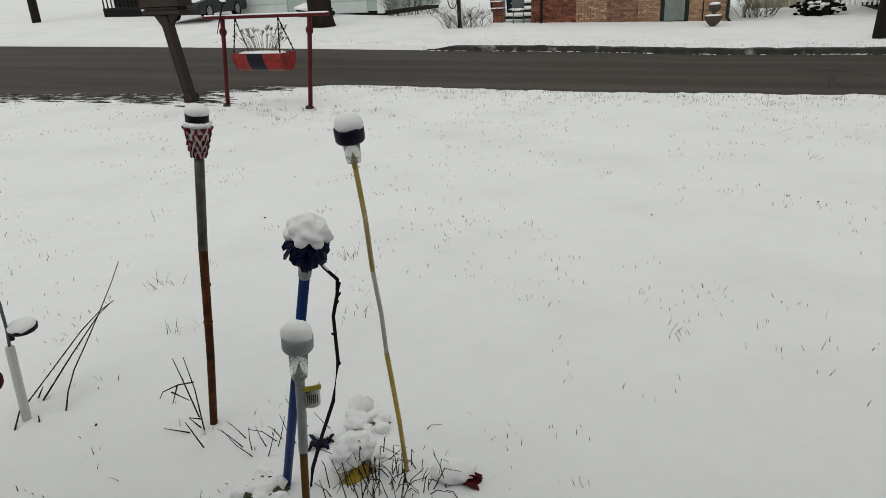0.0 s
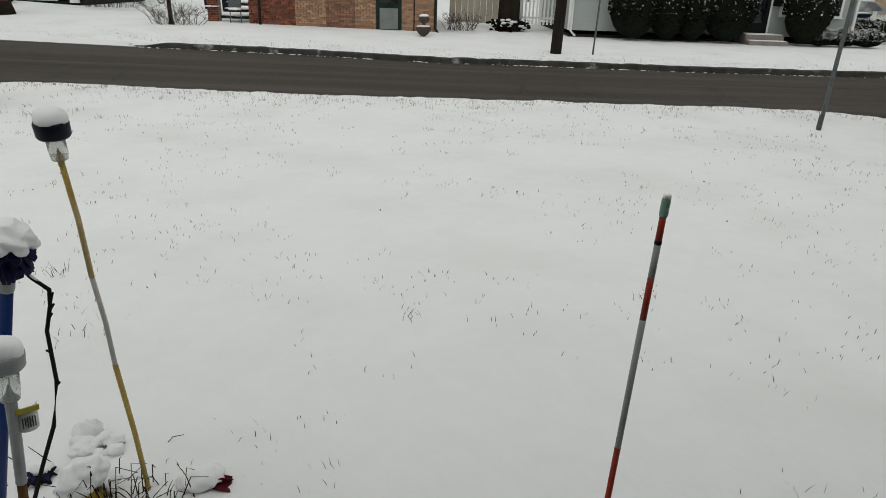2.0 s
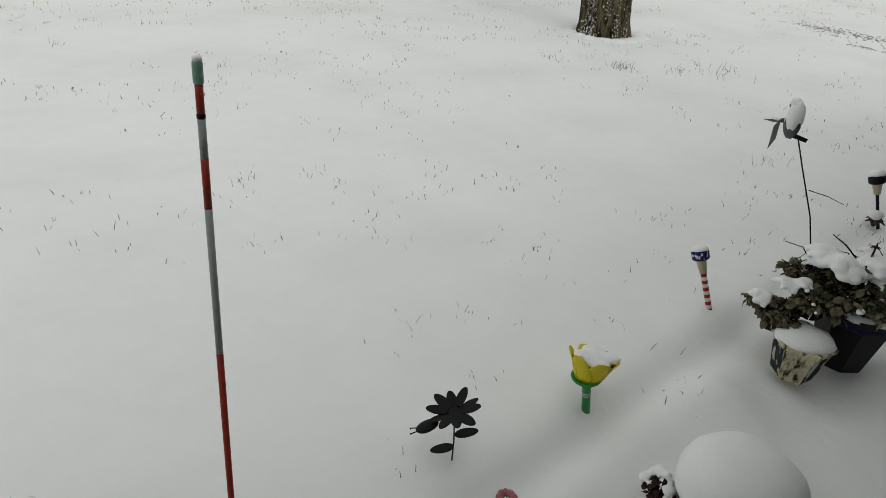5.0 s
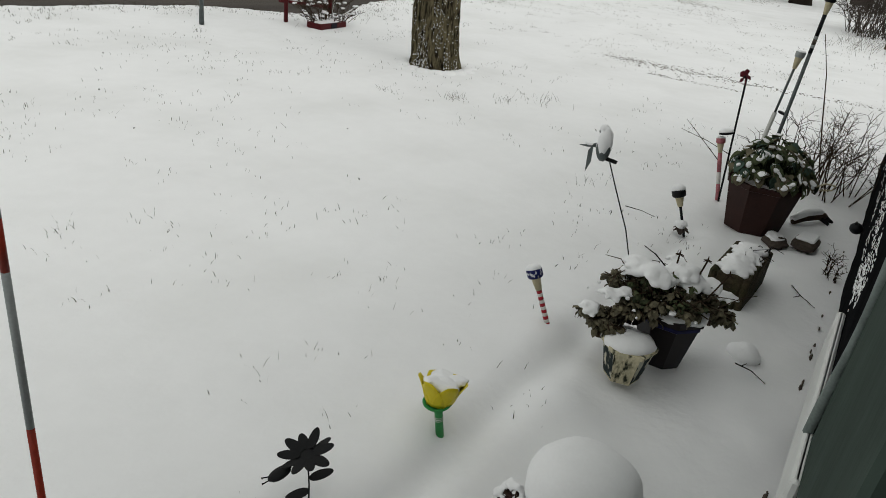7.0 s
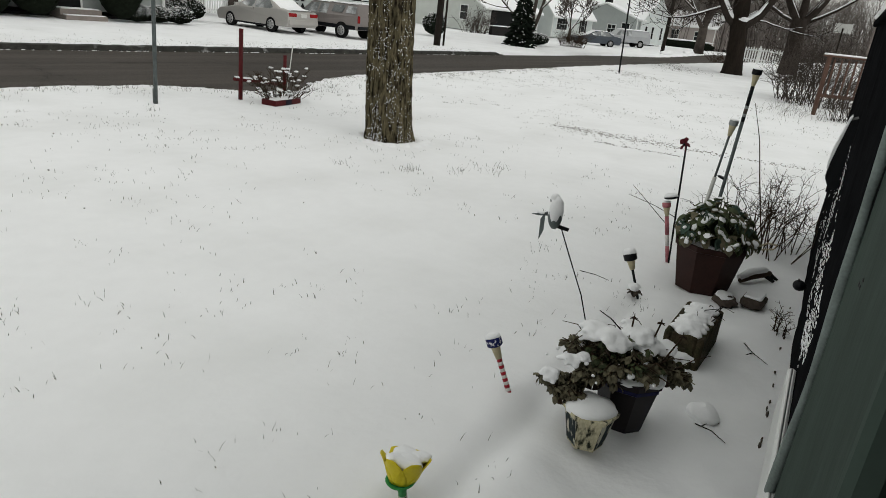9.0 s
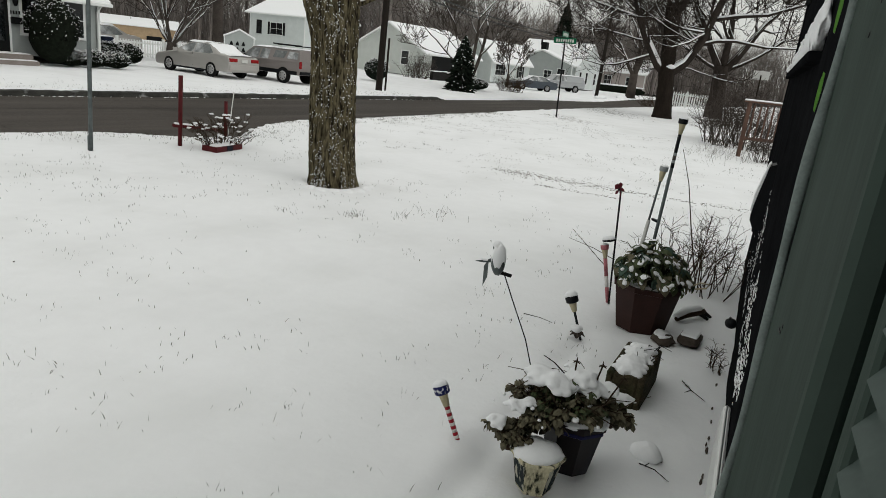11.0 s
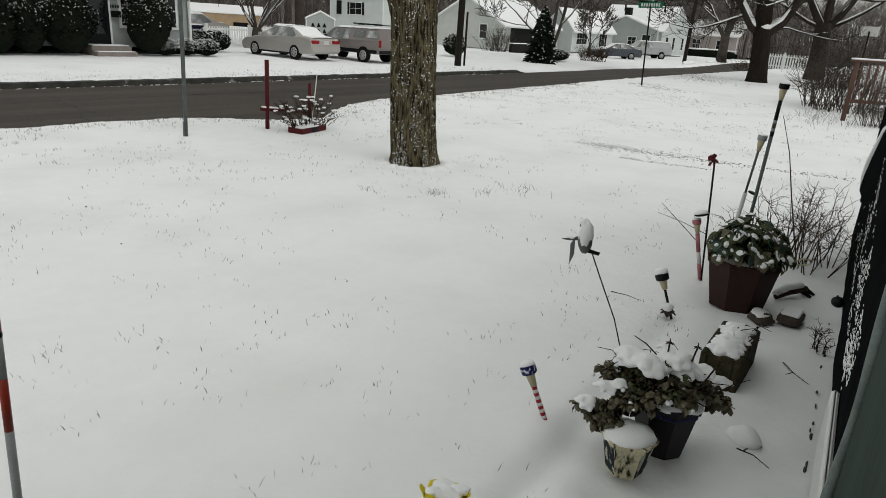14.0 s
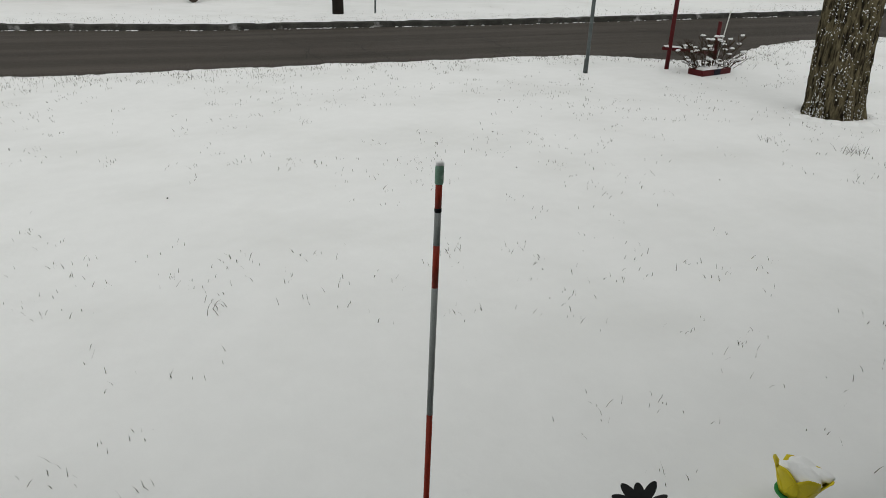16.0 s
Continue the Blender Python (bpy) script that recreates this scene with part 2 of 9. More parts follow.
ROAD_Z = -0.08
KERB_LINE = ((-400, 18.2), (-20, 18.2), (-5, 17.7), (1, 17.2), (7.5, 16.85), (14, 16.98), (24, 17.2), (34, 17.6), (46, 19.1), (65, 21.4), (85, 24.3), (400, 70))
NEAR_LINE = ((13, 11.85), (19, 12.35), (26, 13.05), (33, 13.57), (44, 14.15), (55, 15.3), (400, 52))


def kerb_d(s):
    """Where the far kerb runs."""
    for (s0, d0), (s1, d1) in zip(KERB_LINE, KERB_LINE[1:]):
        if s <= s1:
            f = (s - s0) / (s1 - s0)
            return d0 + (d1 - d0) * (f if s0 > 20 else smooth(s0, s1, s))
    return KERB_LINE[-1][1]


def near_edge(s):
    """Where the lawn ends at the near side of the road."""
    e = 11.35 + 0.10 * noise.noise(Vector((s * 0.5, 3.1, 0))) + 0.08 * noise.noise(Vector((s * 2.3, 7.7, 0))) + 0.09 * noise.noise(Vector((s * 6.1, 2.7, 0)))
    e += 0.45 * math.exp(-((s + 6.2) / 2.0) ** 2) + 0.30 * smooth(-8.2, -10, s) * (noise.noise(Vector((s * 1.1, 5.5, 0))) + 0.6 * noise.noise(Vector((s * 3.7, 1.5, 0)))) - 1.35 * smooth(-8.2, -10.5, s) - 1.3 * math.exp(-((s - 8.6) / 1.5) ** 2) + 0.5 * smooth(9, 13, s)
    for (s0, d0), (s1, d1) in zip(NEAR_LINE, NEAR_LINE[1:]):
        if s0 < s <= s1:
            e += d0 + (d1 - d0) * (s - s0) / (s1 - s0) - 11.85
    return e


def height(x, y):
    """The ground's height at a place."""
    s, d = to_sd(x, y)
    z = 0.010 * noise.noise(Vector((x * 0.8, y * 0.8, 0.3))) + 0.006 * noise.noise(Vector((x * 3.1, y * 3.1, 5.3)))
    z += (0.0145 * max(0.0, -s) - 0.3 * smooth(35, 60, s)) * smooth(12, 18, d)
    if d > kerb_d(s) + 0.04:
        z += 0.045 + 0.06 * smooth(18, 25.5, d) + 0.35 * smooth(-8, -24, s) * smooth(19, 29, d)
    if d < near_edge(s) + 0.6:
        z -= 0.2 * smooth(near_edge(s) - 0.03, near_edge(s) + 0.10, d)
    elif d < kerb_d(s) + 0.05:
        z -= 0.2
    # the garden bed along the house: a low crest with a furrow on the house side
    c = y - (0.75 - 0.217 * (x - 1.414))
    z += smooth(1.0, 1.5, x) * smooth(6.0, 3.2, x) * (0.012 * math.exp(-(c / 0.2) ** 2) - 0.055 * math.exp(-((c + 0.13) / 0.085) ** 2) - 0.02 * math.exp(-((c + 0.42) / 0.15) ** 2))
    z += 0.08 * math.exp(-((x - 2.5) ** 2 + (y - 0.18) ** 2) / 0.03)
    z += 0.05 * math.exp(-((x + 0.5) ** 2 + (y - 2.2) ** 2) / 0.15)
    # soft hummocks over buried plants, and hollows where snow slid off the pots
    bed = smooth(1.2, 1.8, x) * smooth(6.4, 5.4, x) * smooth(0.55, 0.1, y + 0.2 * (x - 2.0))
    z += bed * (0.030 * noise.noise(Vector((x * 2.1, y * 2.6, 8.1))) + 0.014 * noise.noise(Vector((x * 5.2, y * 5.8, 3.3))))
    for u, v, h, r in ((3.06, 0.40, 0.05, 0.03), (3.25, -0.42, 0.03, 0.02), (3.55, -0.72, 0.022, 0.02), (3.05, -0.13, -0.03, 0.05), (2.6, -0.35, 0.02, 0.03), (4.6, -0.85, 0.025, 0.02), (2.75, -0.62, 0.022, 0.02), (5.3, -0.5, -0.02, 0.10)):
        z += h * math.exp(-((x - u) ** 2 + (y - v) ** 2) / r)
    # a mound round the big tree
    z += 0.02 * math.exp(-((x - 8.63) ** 2 + (y - 3.55) ** 2) / 0.6)
    return z


def spaced(*runs):
    """Grid lines: runs of (from, to, step)."""
    out = []
    for a, b, h in runs:
        n = max(1, round((b - a) / h))
        out += [a + (b - a) * i / n for i in range(n)]
    return out + [runs[-1][1]]

# ---- ground, road, kerb ----
S_LINES = spaced((-400, -120, 40), (-120, -40, 4), (-40, -14, 0.5), (-14, -4, 0.12), (-4, 7, 0.045), (7, 14, 0.1), (14, 34, 0.25), (34, 80, 0.8), (80, 400, 40))
D_LINES = spaced((-200, -30, 20), (-30, -4, 2), (-4, 4.0, 0.045), (4.0, 9.0, 0.15), (9.0, 12.6, 0.05), (12.6, 16.6, 0.16), (16.6, 18.3, 0.06), (18.3, 30, 0.35), (30, 60, 2), (60, 400, 30))


def ground_sheet():
    sh = Shape()
    for s in S_LINES:
        for d in D_LINES:
            p = st(s, d)
            sh.v.append((p.x, p.y, height(p.x, p.y)))
    n = len(D_LINES)
    for i in range(len(S_LINES) - 1):
        for j in range(n - 1):
            a = i * n + j
            sh.f.append((a, a + n, a + n + 1, a + 1))
    sh.smooth = [True] * len(sh.f)
    ob = part("ground", sh, SNOW)
    return tagged(ob, "lawn under a thin blanket of fresh snow", "ground", kind="structure")


ground_sheet()


def ribbon(name, rows, mat, label, category):
    """A sheet between two lines: rows of (near point, far point)."""
    sh = Shape()
    for a, b in rows:
        for k in range(9):
            p = a.lerp(b, k / 8)
            sh.v.append((p.x, p.y, p.z + 0.03 * (1 - (k / 4 - 1) ** 2)))
    for i in range(len(rows) - 1):
        for k in range(8):
            sh.f.append((i * 9 + k, (i + 1) * 9 + k, (i + 1) * 9 + k + 1, i * 9 + k + 1))
    sh.smooth = [True] * len(sh.f)
    ob = part(name, sh, mat)
    uv = ob.data.uv_layers.new(name="along")
    for loop in ob.data.loops:
        uv.data[loop.index].uv = to_sd(*ob.data.vertices[loop.vertex_index].co.xy)
    return tagged(ob, label, category, kind="structure")


def tilt(s):
    return 0.0145 * max(0.0, -s) - 0.3 * smooth(35, 60, s)


ribbon("road", [(st(s, 8.5, ROAD_Z + 0.2 * tilt(s)), st(s, kerb_d(s) + 0.04, ROAD_Z + tilt(s))) for s in spaced((-250, -60, 20), (-60, 60, 1.5), (60, 300, 30))], ASPHALT, "wet dark asphalt street with faint cracks and tyre marks", "road")


def road_cracks():
    """Sealed cracks and tyre-worn seams: thin dark ribbons on the asphalt."""
    rnd = random.Random(61)
    sh = Shape()
    def crown(s, d):
        a, b = 8.5, kerb_d(s) + 0.04
        f = (d - a) / (b - a)
        return ROAD_Z + tilt(s) * (0.2 + 0.8 * f) + 0.03 * (1 - (2 * f - 1) ** 2) + 0.004
    def crack(s, d, ds, dd, n, w):
        k = len(sh.v)
        for i in range(n + 1):
            q = w * rnd.uniform(0.4, 1.2) * (0.3 if i in (0, n) else 1)
            along = abs(ds) > abs(dd)
            for sg in (-1, 1):
                u, v = (s, d + sg * q) if along else (s + sg * q, d)
                sh.v.append(tuple(st(u, v, crown(u, v))))
            s, d = s + ds / n + rnd.gauss(0, 0.06), min(max(d + dd / n + rnd.gauss(0, 0.05), 11.6), kerb_d(s) - 0.1)
        for i in range(n):
            a = k + 2 * i
            sh.f.append((a, a + 2, a + 3, a + 1))
            sh.smooth.append(False)
    for j in range(26):
        s, d = rnd.uniform(-14, 26), rnd.uniform(11.6, 17.2)
        if rnd.random() < 0.55:
            crack(s, d, rnd.choice((-1, 1)) * rnd.uniform(1.5, 4.5), rnd.uniform(-0.3, 0.3), 14, 0.012)
        else:
            crack(s, 11.7, rnd.uniform(-0.6, 0.6), rnd.uniform(1.5, 5.5), 16, 0.010)
    crack(-9, 14.5, 30, 0.0, 60, 0.016)
    tagged(part("road_cracks", sh, CRACK), "dark cracks and seams across the asphalt", "cracks", kind="stuff")


CRACK = material("dark_crack_seal", (0.05, 0.047, 0.045), 0.8, var=0.2, scale=4)
road_cracks()


def kerb():
    """The far kerb, worn and half buried, with broken snow along its foot; it drops away at the driveways."""
    sh = Shape()
    prof = [(-0.03, -0.15), (0.0, 0.035), (0.035, 0.055), (0.10, 0.06), (0.13, -0.1)]
    lines = spaced((-7.8, 27.5, 0.12))
    for i, s in enumerate(lines):
        e = 0.03 * noise.noise(Vector((s * 1.5, 0, 9))) + 0.015 * noise.noise(Vector((s * 6, 0, 2)))
        h = 0.018 * noise.noise(Vector((s * 2.1, 4, 1))) + 0.012 * noise.noise(Vector((s * 7.1, 4, 1)))
        low = smooth(-7.8, -6.8, s) * smooth(27.5, 26.8, s)
        for d, z in prof:
            sh.v.append(tuple(st(s, kerb_d(s) + d + e, tilt(s) - 0.06 + (z + 0.06 + h * (z > 0)) * max(0.15, low))))
    k = len(prof)
    for i in range(len(lines) - 1):
        for j in range(k - 1):
            a = i * k + j
            sh.f.append((a, a + k, a + k + 1, a + 1))
    sh.smooth = [False] * len(sh.f)
    tagged(part("kerb", sh, KERB), "dark wet concrete kerb at the far side of the street", "kerb", kind="structure")
    # crumbs of snow along the gutter and over the top
    rnd = random.Random(4)
    sn = Shape()
    for i in range(900):
        s = rnd.uniform(-8, 27)
        if noise.noise(Vector((s * 0.6, 3, 3))) < rnd.uniform(-0.5, 0.3):
            continue
        r = rnd.uniform(0.006, 0.026)
        if rnd.random() < 0.55:
            p = st(s, kerb_d(s) - rnd.uniform(0.0, 0.12), ROAD_Z + tilt(s) + 0.005)
        else:
            p = st(s, kerb_d(s) + rnd.uniform(0.02, 0.12), tilt(s) - 0.005)
        sn.blob(p, (r * rnd.uniform(1, 3.5), r, r * 0.5), 0.5, 2.0, 4, 6, seed=i)
    tagged(part("gutter_snow", sn, SNOW_CAP), "lumps of slushy snow lying along the kerb", "snow", kind="stuff")


kerb()

# ---- more materials for the small garden things ----
YELLOW = material("yellow_paint", (0.52, 0.40, 0.15), 0.55, var=0.2, scale=20, second=(0.62, 0.58, 0.50), second_scale=4, second_at=0.60, stretch=(1, 1, 0.5))
PALE_POLE = material("bare_fibreglass", (0.56, 0.55, 0.52), 0.5, var=0.1, scale=20)
BLUE_PAINT = material("royal_blue_paint", (0.02, 0.065, 0.22), 0.45, var=0.15, scale=20)
BLUE_PETAL = material("navy_violet_plastic_petals", (0.018, 0.02, 0.085), 0.5, var=0.3, scale=40, island_tone=0.6)
GREY_PLASTIC = material("grey_plastic", (0.38, 0.40, 0.40), 0.5, var=0.1, scale=25)
BLACK_PLASTIC = material("black_plastic", (0.012, 0.014, 0.018), 0.45, var=0.2, scale=25)
BLACK_METAL = material("black_painted_metal", (0.010, 0.011, 0.013), 0.55, var=0.25, scale=25)
CLEAR = material("cloudy_clear_plastic", (0.80, 0.82, 0.80), 0.18, var=0.06, scale=60, transmission=0.75, ior=1.3)
CREAM = material("cream_plastic", (0.55, 0.50, 0.36), 0.5, var=0.1, scale=25)
RUSTY = material("rusty_pipe", (0.15, 0.06, 0.022), 0.85, var=0.4, scale=20, bump=0.5, second=(0.05, 0.025, 0.014), second_scale=9)
CANE = material("wet_bamboo_cane", (0.17, 0.105, 0.04), 0.7, var=0.3, scale=14, stretch=(1, 1, 0.3))
PIPE_GREY = material("dull_steel_pipe", (0.16, 0.15, 0.14), 0.55, metal=0.3, var=0.25, scale=20, second=(0.09, 0.06, 0.045), second_scale=6)
MOSAIC = material("red_mosaic_tile", (0.16, 0.018, 0.03), 0.35, var=0.25, scale=30, random_tone=0.55)
GROUT = material("pale_grout", (0.55, 0.53, 0.52), 0.8, var=0.1, scale=40)
ORANGE = material("orange_reflective_paint", (0.34, 0.065, 0.04), 0.45, var=0.15, scale=20)
CHALK = material("whitish_grey_paint", (0.36, 0.38, 0.38), 0.5, var=0.12, scale=20)
GREEN_CAP = material("frosted_green_plastic", (0.25, 0.38, 0.31), 0.55, var=0.2, scale=40, second=(0.55, 0.62, 0.60), second_scale=30, second_at=0.6)
DEAD_STEM = material("dead_brown_stems", (0.075, 0.052, 0.034), 0.9, var=0.3, scale=10)
BLACK_STEM = material("black_wet_twig", (0.018, 0.016, 0.015), 0.8, var=0.2, scale=20)
GRASS = material("winter_grass", (0.100, 0.092, 0.066), 0.9, var=0.3, scale=3, island_tone=0.6, spec=0.05)
LEAF = material("leathery_grey_green_leaves", (0.19, 0.175, 0.125), 0.75, var=0.3, scale=20, island_tone=0.6)
LEAF_GREEN = material("dull_green_leaves", (0.105, 0.125, 0.070), 0.7, var=0.3, scale=20, island_tone=0.6)
LEAF_TEAL = material("frosted_teal_leaves", (0.11, 0.16, 0.13), 0.7, var=0.3, scale=20)
TERRACOTTA_DARK = material("dark_red_brown_pot", (0.058, 0.026, 0.021), 0.5, var=0.2, scale=9)
NAVY_POT = material("blackish_brown_glazed_pot", (0.021, 0.014, 0.017), 0.4, var=0.3, scale=9, second=(0.014, 0.014, 0.026), second_scale=5, stretch=(1, 1, 0.4))
PATCHWORK = material("peeling_painted_pot", (0.60, 0.56, 0.42), 0.8, var=0.25, scale=14, bump=0.4, second=(0.05, 0.055, 0.04), second_scale=26, second_at=0.55, second_soft=0.05, stretch=(1, 1, 0.4))
PATCH_DARK = material("peeling_dark_green_paint", (0.035, 0.05, 0.055), 0.8, var=0.3, scale=14, bump=0.4, second=(0.50, 0.49, 0.42), second_scale=24, second_at=0.54, second_soft=0.03, stretch=(1, 1, 0.5))
TROUGH = material("mossy_stone_trough", (0.095, 0.078, 0.050), 0.9, var=0.45, scale=11, bump=0.9, second=(0.045, 0.05, 0.022), second_scale=9)
STONE = material("grey_brown_stone", (0.12, 0.10, 0.085), 0.9, var=0.25, scale=10, bump=0.5)
TULIP_YELLOW = material("yellow_plastic_petal", (0.70, 0.60, 0.05), 0.45, var=0.08, scale=20)
TULIP_GREEN = material("green_plastic_stem", (0.07, 0.33, 0.12), 0.45, var=0.1, scale=20)
RED_CLOTH = material("dark_crimson_petals", (0.13, 0.022, 0.032), 0.8, var=0.3, scale=20)
FLAG_RED = material("red_stripe_plastic", (0.40, 0.045, 0.065), 0.45, var=0.1, scale=20)
FLAG_WHITE = material("white_stripe_plastic", (0.68, 0.66, 0.64), 0.5, var=0.08, scale=20)
FLAG_BLUE = material("flag_blue_plastic", (0.02, 0.03, 0.14), 0.45, var=0.2, scale=60, second=(0.6, 0.6, 0.62), second_scale=60, second_at=0.6, second_soft=0.04)
PINK_FADED = material("faded_pink_plastic", (0.45, 0.20, 0.22), 0.55, var=0.3, scale=25)
WHITE_PLASTIC = material("white_plastic", (0.62, 0.62, 0.60), 0.5, var=0.06, scale=20)
LABEL_INK = material("label_ink", (0.10, 0.10, 0.10), 0.7, var=0.1, scale=30)
YELLOW_LABEL = material("yellow_label_plastic", (0.45, 0.40, 0.08), 0.5, var=0.1, scale=30)


def frame_along(a, b):
    """A pose at a whose z points to b."""
    d = (Vector(b) - Vector(a)).normalized()
    return Matrix.Translation(a) @ d.to_track_quat("Z", "Y").to_matrix().to_4x4()


def settle(ob, voxel=0.006, rounds=3):
    """Melts overlapping lumps of snow into one soft surface."""
    md = ob.modifiers.new("merge", "REMESH")
    md.mode, md.voxel_size, md.use_smooth_shade = "VOXEL", voxel, True
    sm = ob.modifiers.new("soften", "SMOOTH")
    sm.factor, sm.iterations = 0.5, rounds
    return ob


def cap_snow(r, h, seed=0, lean=0.0):
    """A dome of snow with a soft uneven rim, its foot at z = 0."""
    sh = Shape()
    prof = [(r * 0.98, -0.004), (r * 1.03, h * 0.18), (r * 0.98, h * 0.45), (r * 0.82, h * 0.72), (r * 0.55, h * 0.92), (r * 0.2, h * 1.0), (0.001, h * 1.01)]
    sh.lathe(prof, 18, wobble=0.16)
    sh.v = [(x + lean * z, y + 0.06 * z * math.sin(seed), z * (1 + 0.12 * noise.noise(Vector((x * 20 + seed, y * 20, 0))))) for x, y, z in sh.v]
    return sh


# ---- tall garden lights and stakes near the window ----
def solar_light(name, foot, top, label, pole_r, cap_r, cap_h, snow_h, cap_mat, globe, pole_bands, ribs=False):
    """A solar light on a thin pole. globe: (radius, length, material). pole_bands: (from, to, radius factor, material) as shares of the pole."""
    foot, top = Vector(foot), Vector(top)
    light = thing(name, frame_along(foot, top), label, "garden light", "garden solar lights")
    n = (top - foot).length
    gz = n - cap_h - globe[1]
    for a, b, k, mat in pole_bands:
        part("pole", Shape().tube([(0, 0, a * gz - (0.06 if a == 0 else 0)), (0.004, 0.002, (a + b) / 2 * gz), (0, 0, b * gz)], pole_r * k, 10), mat, light)
    part("lens", Shape().lathe([(globe[0] * 0.85, gz), (globe[0] * 0.95, gz + globe[1] * 0.25), (globe[0], gz + globe[1])], 16), globe[2], light, "clear plastic lens under the cap")
    part("spike_tip", Shape().lathe([(pole_r * 1.05, gz - 0.02), (pole_r * 1.1, gz + 0.005), (pole_r * 0.5, gz + 0.02), (0.001, gz + globe[1] * 0.5)], 10), pole_bands[-1][3], light)
    cap = part("cap", Shape().lathe([(cap_r * 0.9, n - cap_h), (cap_r, n - cap_h + 0.006), (cap_r * 1.02, n - 0.006), (cap_r * 0.96, n)], 24), cap_mat, light)
    if ribs:
        for k in range(18):
            w = 2 * math.pi * k / 18
            q = Matrix.Translation((cap_r * math.cos(w) * 1.02, cap_r * math.sin(w) * 1.02, n - cap_h / 2)) @ pose(0, 0, 0, 0, 35 if k % 2 else -35, math.degrees(w))
            part("rib", Shape().box((0, 0, 0), (0.003, 0.004, cap_h * 0.8), q.to_3x3().to_4x4()), cap_mat, cap).location = q.translation
    up = light.matrix_world.inverted().to_3x3() @ Vector((0, 0, 1))
    snow = part("snow_cap", cap_snow(cap_r * 0.98, snow_h, len(name)), SNOW_CAP, light, "dome of fresh snow on the cap")
    snow.matrix_basis = Matrix.Translation((0, 0, n - 0.004)) @ up.to_track_quat("Z", "Y").to_matrix().to_4x4()
    return light


solar_light("tall_solar_light", (-0.386, 2.10, 0.0), (-0.432, 1.885, 1.475), "tall solar light with a navy cap on a peeling yellow pole", 0.0082, 0.044, 0.046, 0.042, NAVY, (0.025, 0.064, CLEAR),
            [(0, 0.47, 1.1, YELLOW), (0.47, 0.72, 0.95, PALE_POLE), (0.72, 1.0, 1.0, YELLOW)])
solar_light("grey_solar_light", (-0.638, 1.54, 0.0), (-0.538, 1.5, 1.005), "grey capped solar light on a grey and brown pole", 0.0135, 0.042, 0.045, 0.040, GREY_PLASTIC, (0.026, 0.09, CLEAR),
            [(0, 0.70, 0.85, CANE), (0.70, 1.0, 1.0, GREY_PLASTIC)])


def label_tag():
    tag = thing("price_tag", pose(-0.530, 1.515, 0.765, 0, 4, 25), "curled plastic label with a barcode hanging on the grey light", "label")
    sh = Shape()
    n = 10
    for i in range(n + 1):
        w = math.pi * (i / n - 0.5) * 0.9
        for z in (0, 0.07):
            sh.v.append((0.026 * math.sin(w), -0.026 * math.cos(w) + 0.02, z))
    for i in range(n):
        sh.f.append((2 * i, 2 * i + 2, 2 * i + 3, 2 * i + 1))
    sh.smooth = [True] * n
    card = part("card", sh, WHITE_PLASTIC, tag)
    md = card.modifiers.new("thick", "SOLIDIFY")
    md.thickness = 0.0012
    part("band", Shape().box((0, -0.009, 0.066), (0.05, 0.004, 0.014)), YELLOW_LABEL, tag, "yellow label edge")
    for k in range(6):
        part("bar", Shape().box((-0.014 + k * 0.0055, -0.0085, 0.03), (0.0022, 0.003, 0.03)), LABEL_INK, tag)


label_tag()


